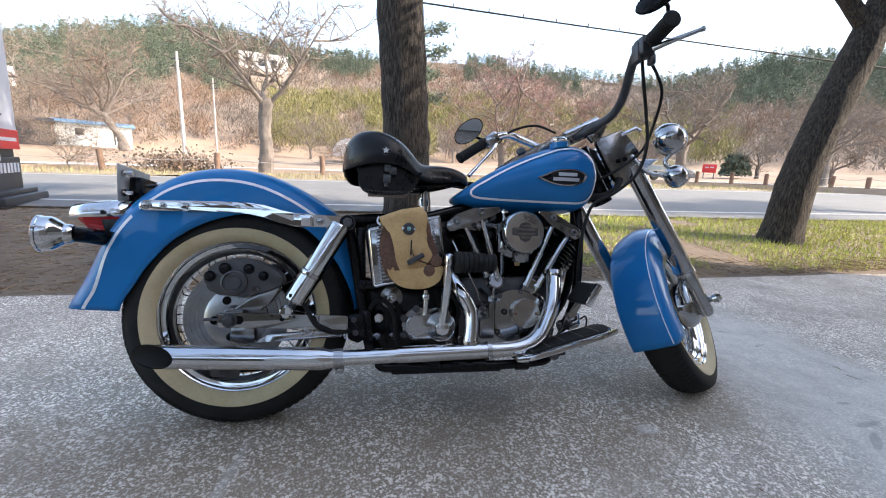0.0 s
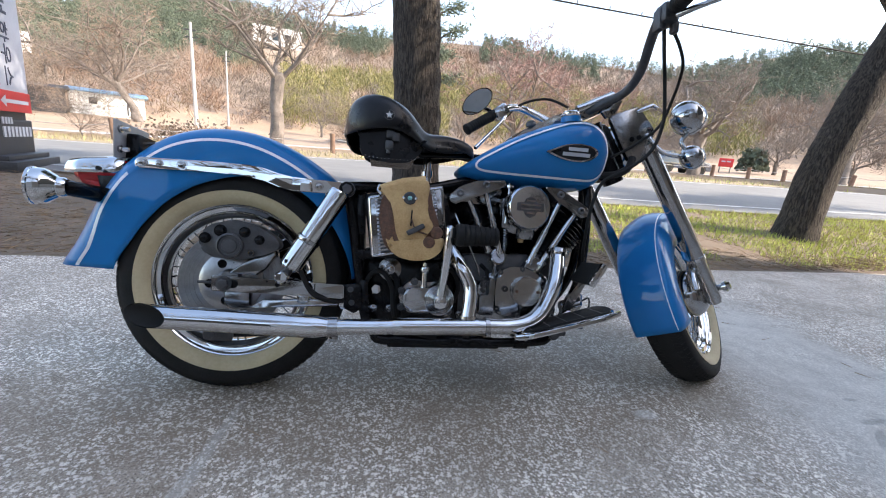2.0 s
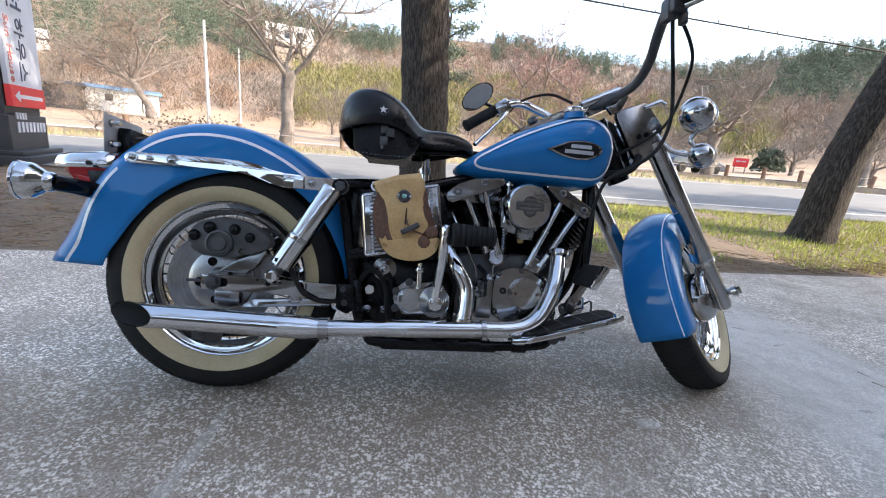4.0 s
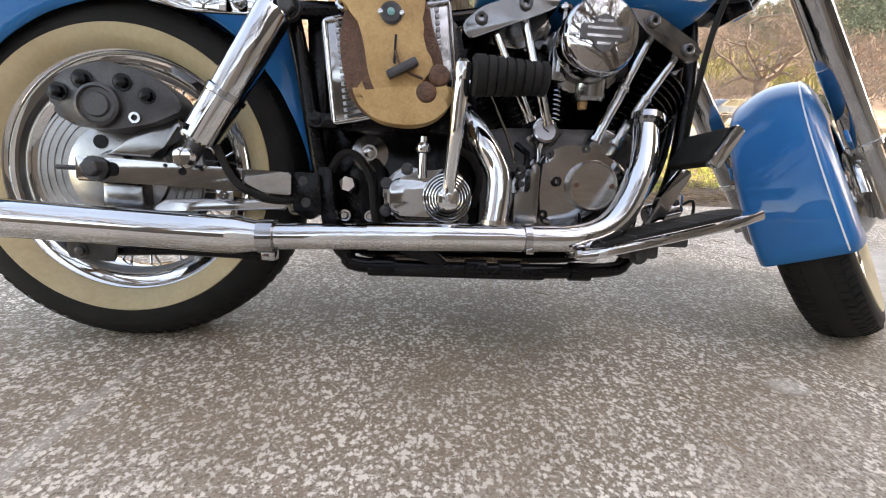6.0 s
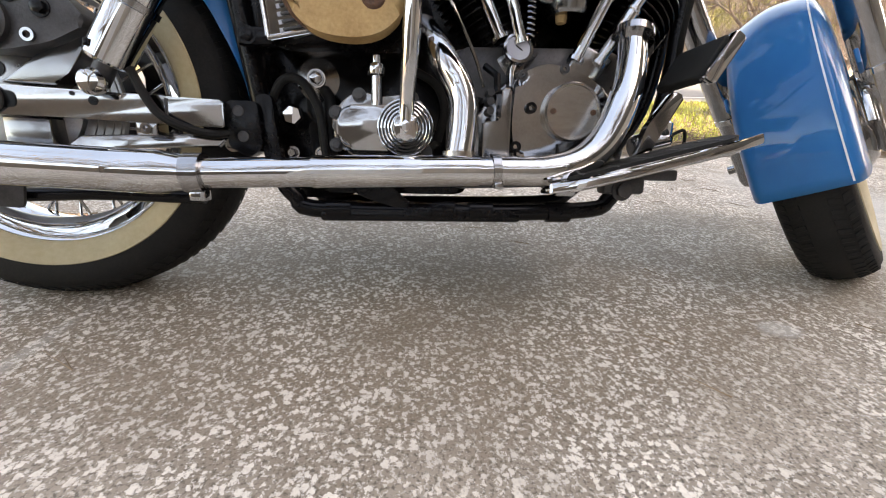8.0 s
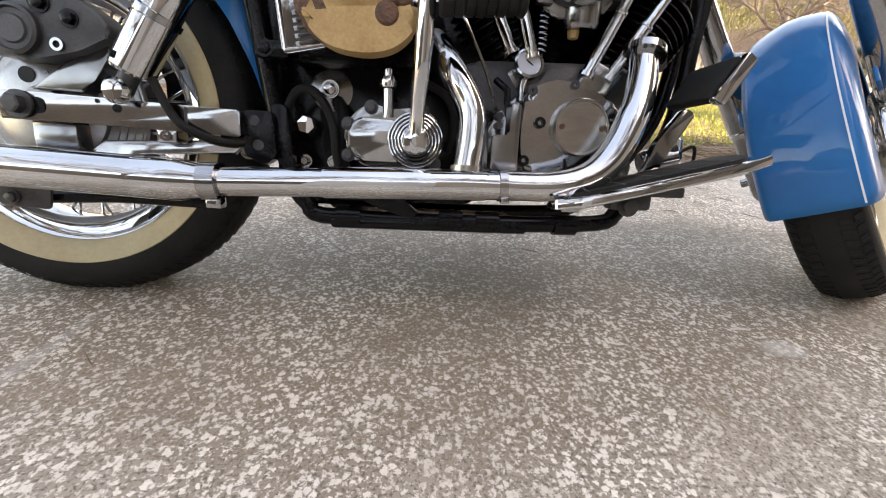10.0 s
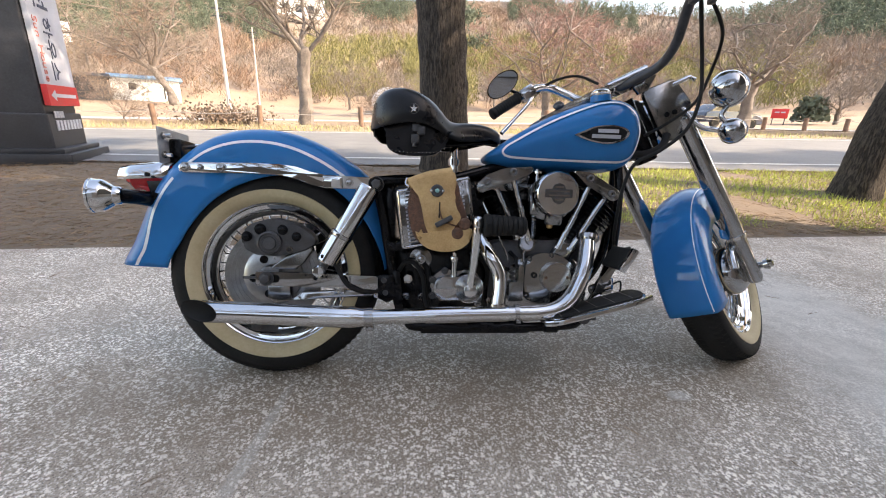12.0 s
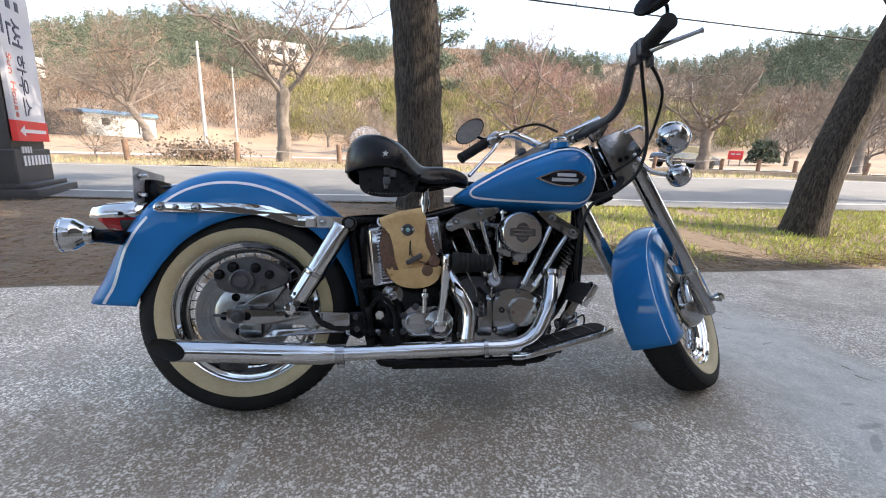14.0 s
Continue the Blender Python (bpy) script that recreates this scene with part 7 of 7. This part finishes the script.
rb = thing("red_board", Matrix.Translation(r0) @ Matrix.Rotation(radians(-42), 4, "Z"), "bright red board on short legs beyond the fence", "board")
part("panel", box((0, 0, 0.35), (1.1, 0.06, 0.75), 0.01), "red", rb)
for s in (-0.4, 0.4):
    part("leg", tube([P(s, 0, -0.9), P(s, 0, 0.0)], 0.04, 8), "dark_metal", rb)
    part("panel_bar", box((s * 0.5, -0.035, 0.45), (0.3, 0.01, 0.1), 0), "sign_white", rb)
bv, bf = [], []
random.seed(21)
for k in range(700):
    t, f = random.random() * 6.28, random.random()
    r = 1.3 * math.sqrt(random.random()) * (1 - 0.35 * f)
    flake(bv, bf, Vector((r * math.cos(t), r * math.sin(t), 1.9 * f)), random.uniform(0.15, 0.35))
ob = heap("evergreen_bush", bv, bf, "pine", "dense dark evergreen bush in the field", "bush", kind="")
ob.matrix_world = Matrix.Translation(toward(45.0, 1.2, 47))

# sign pylon
pyl = thing("sign_pylon", pose(-4.42, 5.02, land(-4.4, 5.6) - 0.02, 0, 0, 19), "black roadside sign pylon with a white name panel", "sign")
part("plinth", box((-0.75, 0.75, 0.06), (1.7, 1.6, 0.16), 0.015, bm=box((-0.75, 0.75, 0.17), (1.5, 1.42, 0.07), 0.012)), "sign_black", pyl)
part("pillar", box((-0.75, 0.75, 3.2), (1.15, 1.12, 6.2), 0.02, bm=box((-0.75, 0.75, 0.42), (1.24, 1.22, 0.5), 0.02)), "sign_black", pyl, smooth=False)
FX = -0.105
panel = part("name_panel", box((FX - 0.03, 0.75, 3.62), (0.06, 1.04, 5.2), 0.006), "sign_white", pyl, "white name panel", smooth=False)
part("arrow_panel", box((FX - 0.022, 0.75, 0.92), (0.07, 1.06, 0.28), 0.006), "red", pyl, "red arrow panel", smooth=False)
bm = bmesh.new()
av = [bm.verts.new((FX + 0.0165, y, z)) for y, z in ((0.30, 0.92), (0.46, 1.0), (0.46, 0.945), (1.18, 0.945), (1.18, 0.895), (0.46, 0.895), (0.46, 0.84))]
bm.faces.new(av)
part("arrow", bm, "sign_white", pyl, "white arrow pointing to the house")
for y, z, w, h in ((0.50, 0.66, 0.34, 0.09), (0.80, 0.51, 0.94, 0.14)):
    n = 4 if w < 0.5 else 8
    for k in range(n):
        part("number_bar", box((FX - 0.018, y - w / 2 + w * (k + 0.5) / n, z), (0.012, w / n * 0.62, h), 0), "sign_white", pyl, "white bar")


def lettering(text, size, m, material, name):
    c = bpy.data.curves.new(name, "FONT")
    c.body, c.size, c.extrude = text, size, 0.003
    c.align_x, c.align_y = "LEFT", "CENTER"
    tmp = bpy.data.objects.new("tmp", c)
    scene.collection.objects.link(tmp)
    bpy.context.view_layer.update()
    me = bpy.data.meshes.new_from_object(tmp.evaluated_get(bpy.context.evaluated_depsgraph_get()))
    bpy.data.objects.remove(tmp)
    me.materials.append(M[material])
    ob = new(name, me)
    ob.parent = panel
    ob.matrix_basis = m
    return ob


# letters run downwards on the face that looks to +x
down = Matrix(((0, 0, 1), (0, 1, 0), (-1, 0, 0))).to_4x4()
def down_the_panel(text, size, y, z, advance, material):
    """One object for each letter, set below one another."""
    for letter in text:
        if letter != " ":
            lettering(letter, size, Matrix.Translation((FX + 0.004, y, z)) @ down, material, "letter")
        z -= size * advance.get(letter, advance["other"])


down_the_panel("Sun House", 0.188, 0.36, 1.93, {"S": 0.46, "H": 0.65, " ": 0.38, "s": 0.42, "other": 0.52}, "sign_orange")
down_the_panel("\uc36c", 0.46, 0.62, 2.43, {"other": 0.925}, "sign_ink")
down_the_panel("\ud558\uc6b0\uc2a4", 0.31, 0.68, 1.97, {"other": 0.925}, "sign_ink")
for y, z, w, h in ((0.86, 2.60, 0.10, 0.12), (0.86, 2.78, 0.10, 0.12), (0.60, 2.60, 0.12, 0.14), (0.60, 2.80, 0.12, 0.16), (0.33, 2.28, 0.05, 0.24)):
    part("text_bar", box((FX + 0.003, y, z), (0.006, w, h), 0), "sign_ink", panel, "dark bar")


# ---- parked car on the field lane ----
def parked_car(m):
    car = thing("parked_car", m, "dark blue saloon car parked on the lane behind the fence", "car")
    side = rounded([(-2.1, 0.32), (-2.15, 0.75), (-1.95, 0.98), (-1.2, 1.02), (0.95, 0.98), (1.95, 0.84), (2.15, 0.62), (2.12, 0.32)], 0.12, 4)
    part("body", slab(side, 0.86, -0.86, 0.06, segs=3), "car_blue", car)
    cabin = [(-1.65, 1.0), (-1.15, 1.40), (-0.75, 1.46), (0.05, 1.46), (0.35, 1.40), (1.15, 0.97)]
    roof = part("cabin", slab(rounded(cabin, 0.08, 4), 0.70, -0.70, 0.05, segs=3), "car_blue", car)
    for s in (-1, 1):
        for quad in ([(-1.35, 1.04), (-1.05, 1.36), (-0.45, 1.40), (-0.45, 1.04)], [(-0.38, 1.04), (-0.38, 1.40), (0.12, 1.39), (0.75, 1.04)]):
            part("side_window", slab(quad, s * 0.70, s * 0.708, 0), "glass", roof)
        for x in (-1.35, 1.35):
            tyre = part("wheel", lathe([(0, -0.1), (0.24, -0.1), (0.31, -0.09), (0.32, 0), (0.31, 0.09), (0.24, 0.1), (0, 0.1)], (x, s * 0.80, 0.32), (0, s, 0), 28), "rubber", car)
            part("rim", lathe([(0, 0.095), (0.07, 0.095), (0.1, 0.085), (0.2, 0.09), (0.21, 0.103), (0.2, 0.103)], (x, s * 0.80, 0.32), (0, s, 0), 24), "dull_chrome", tyre)
        part("headlight", box((2.02, s * 0.62, 0.70), (0.16, 0.34, 0.13), 0.04), "sign_white", car, "clear headlight")
        part("wing_mirror", box((0.62, s * 0.94, 1.03), (0.12, 0.16, 0.11), 0.03), "car_blue", car)
    shield = bmesh.new()
    skin(shield, [[shield.verts.new((x, y, z + 0.012)) for y in (-0.62, 0, 0.62)] for x, z in ((0.42, 1.385), (0.75, 1.20), (1.10, 1.005))], False)
    part("windscreen", shield, "glass", roof, "sloping windscreen")
    part("bumper", slab(rounded([(1.95, 0.28), (2.22, 0.30), (2.22, 0.52), (2.0, 0.54)], 0.05), 0.84, -0.84, 0.03), "dark_metal", car)


spot = toward(37.6, slope(37.6, 33) - 0.02, 33)
parked_car(Matrix.Translation(spot + Vector((0, 0, 0.05))) @ Matrix.Rotation(radians(6), 4, "Z"))
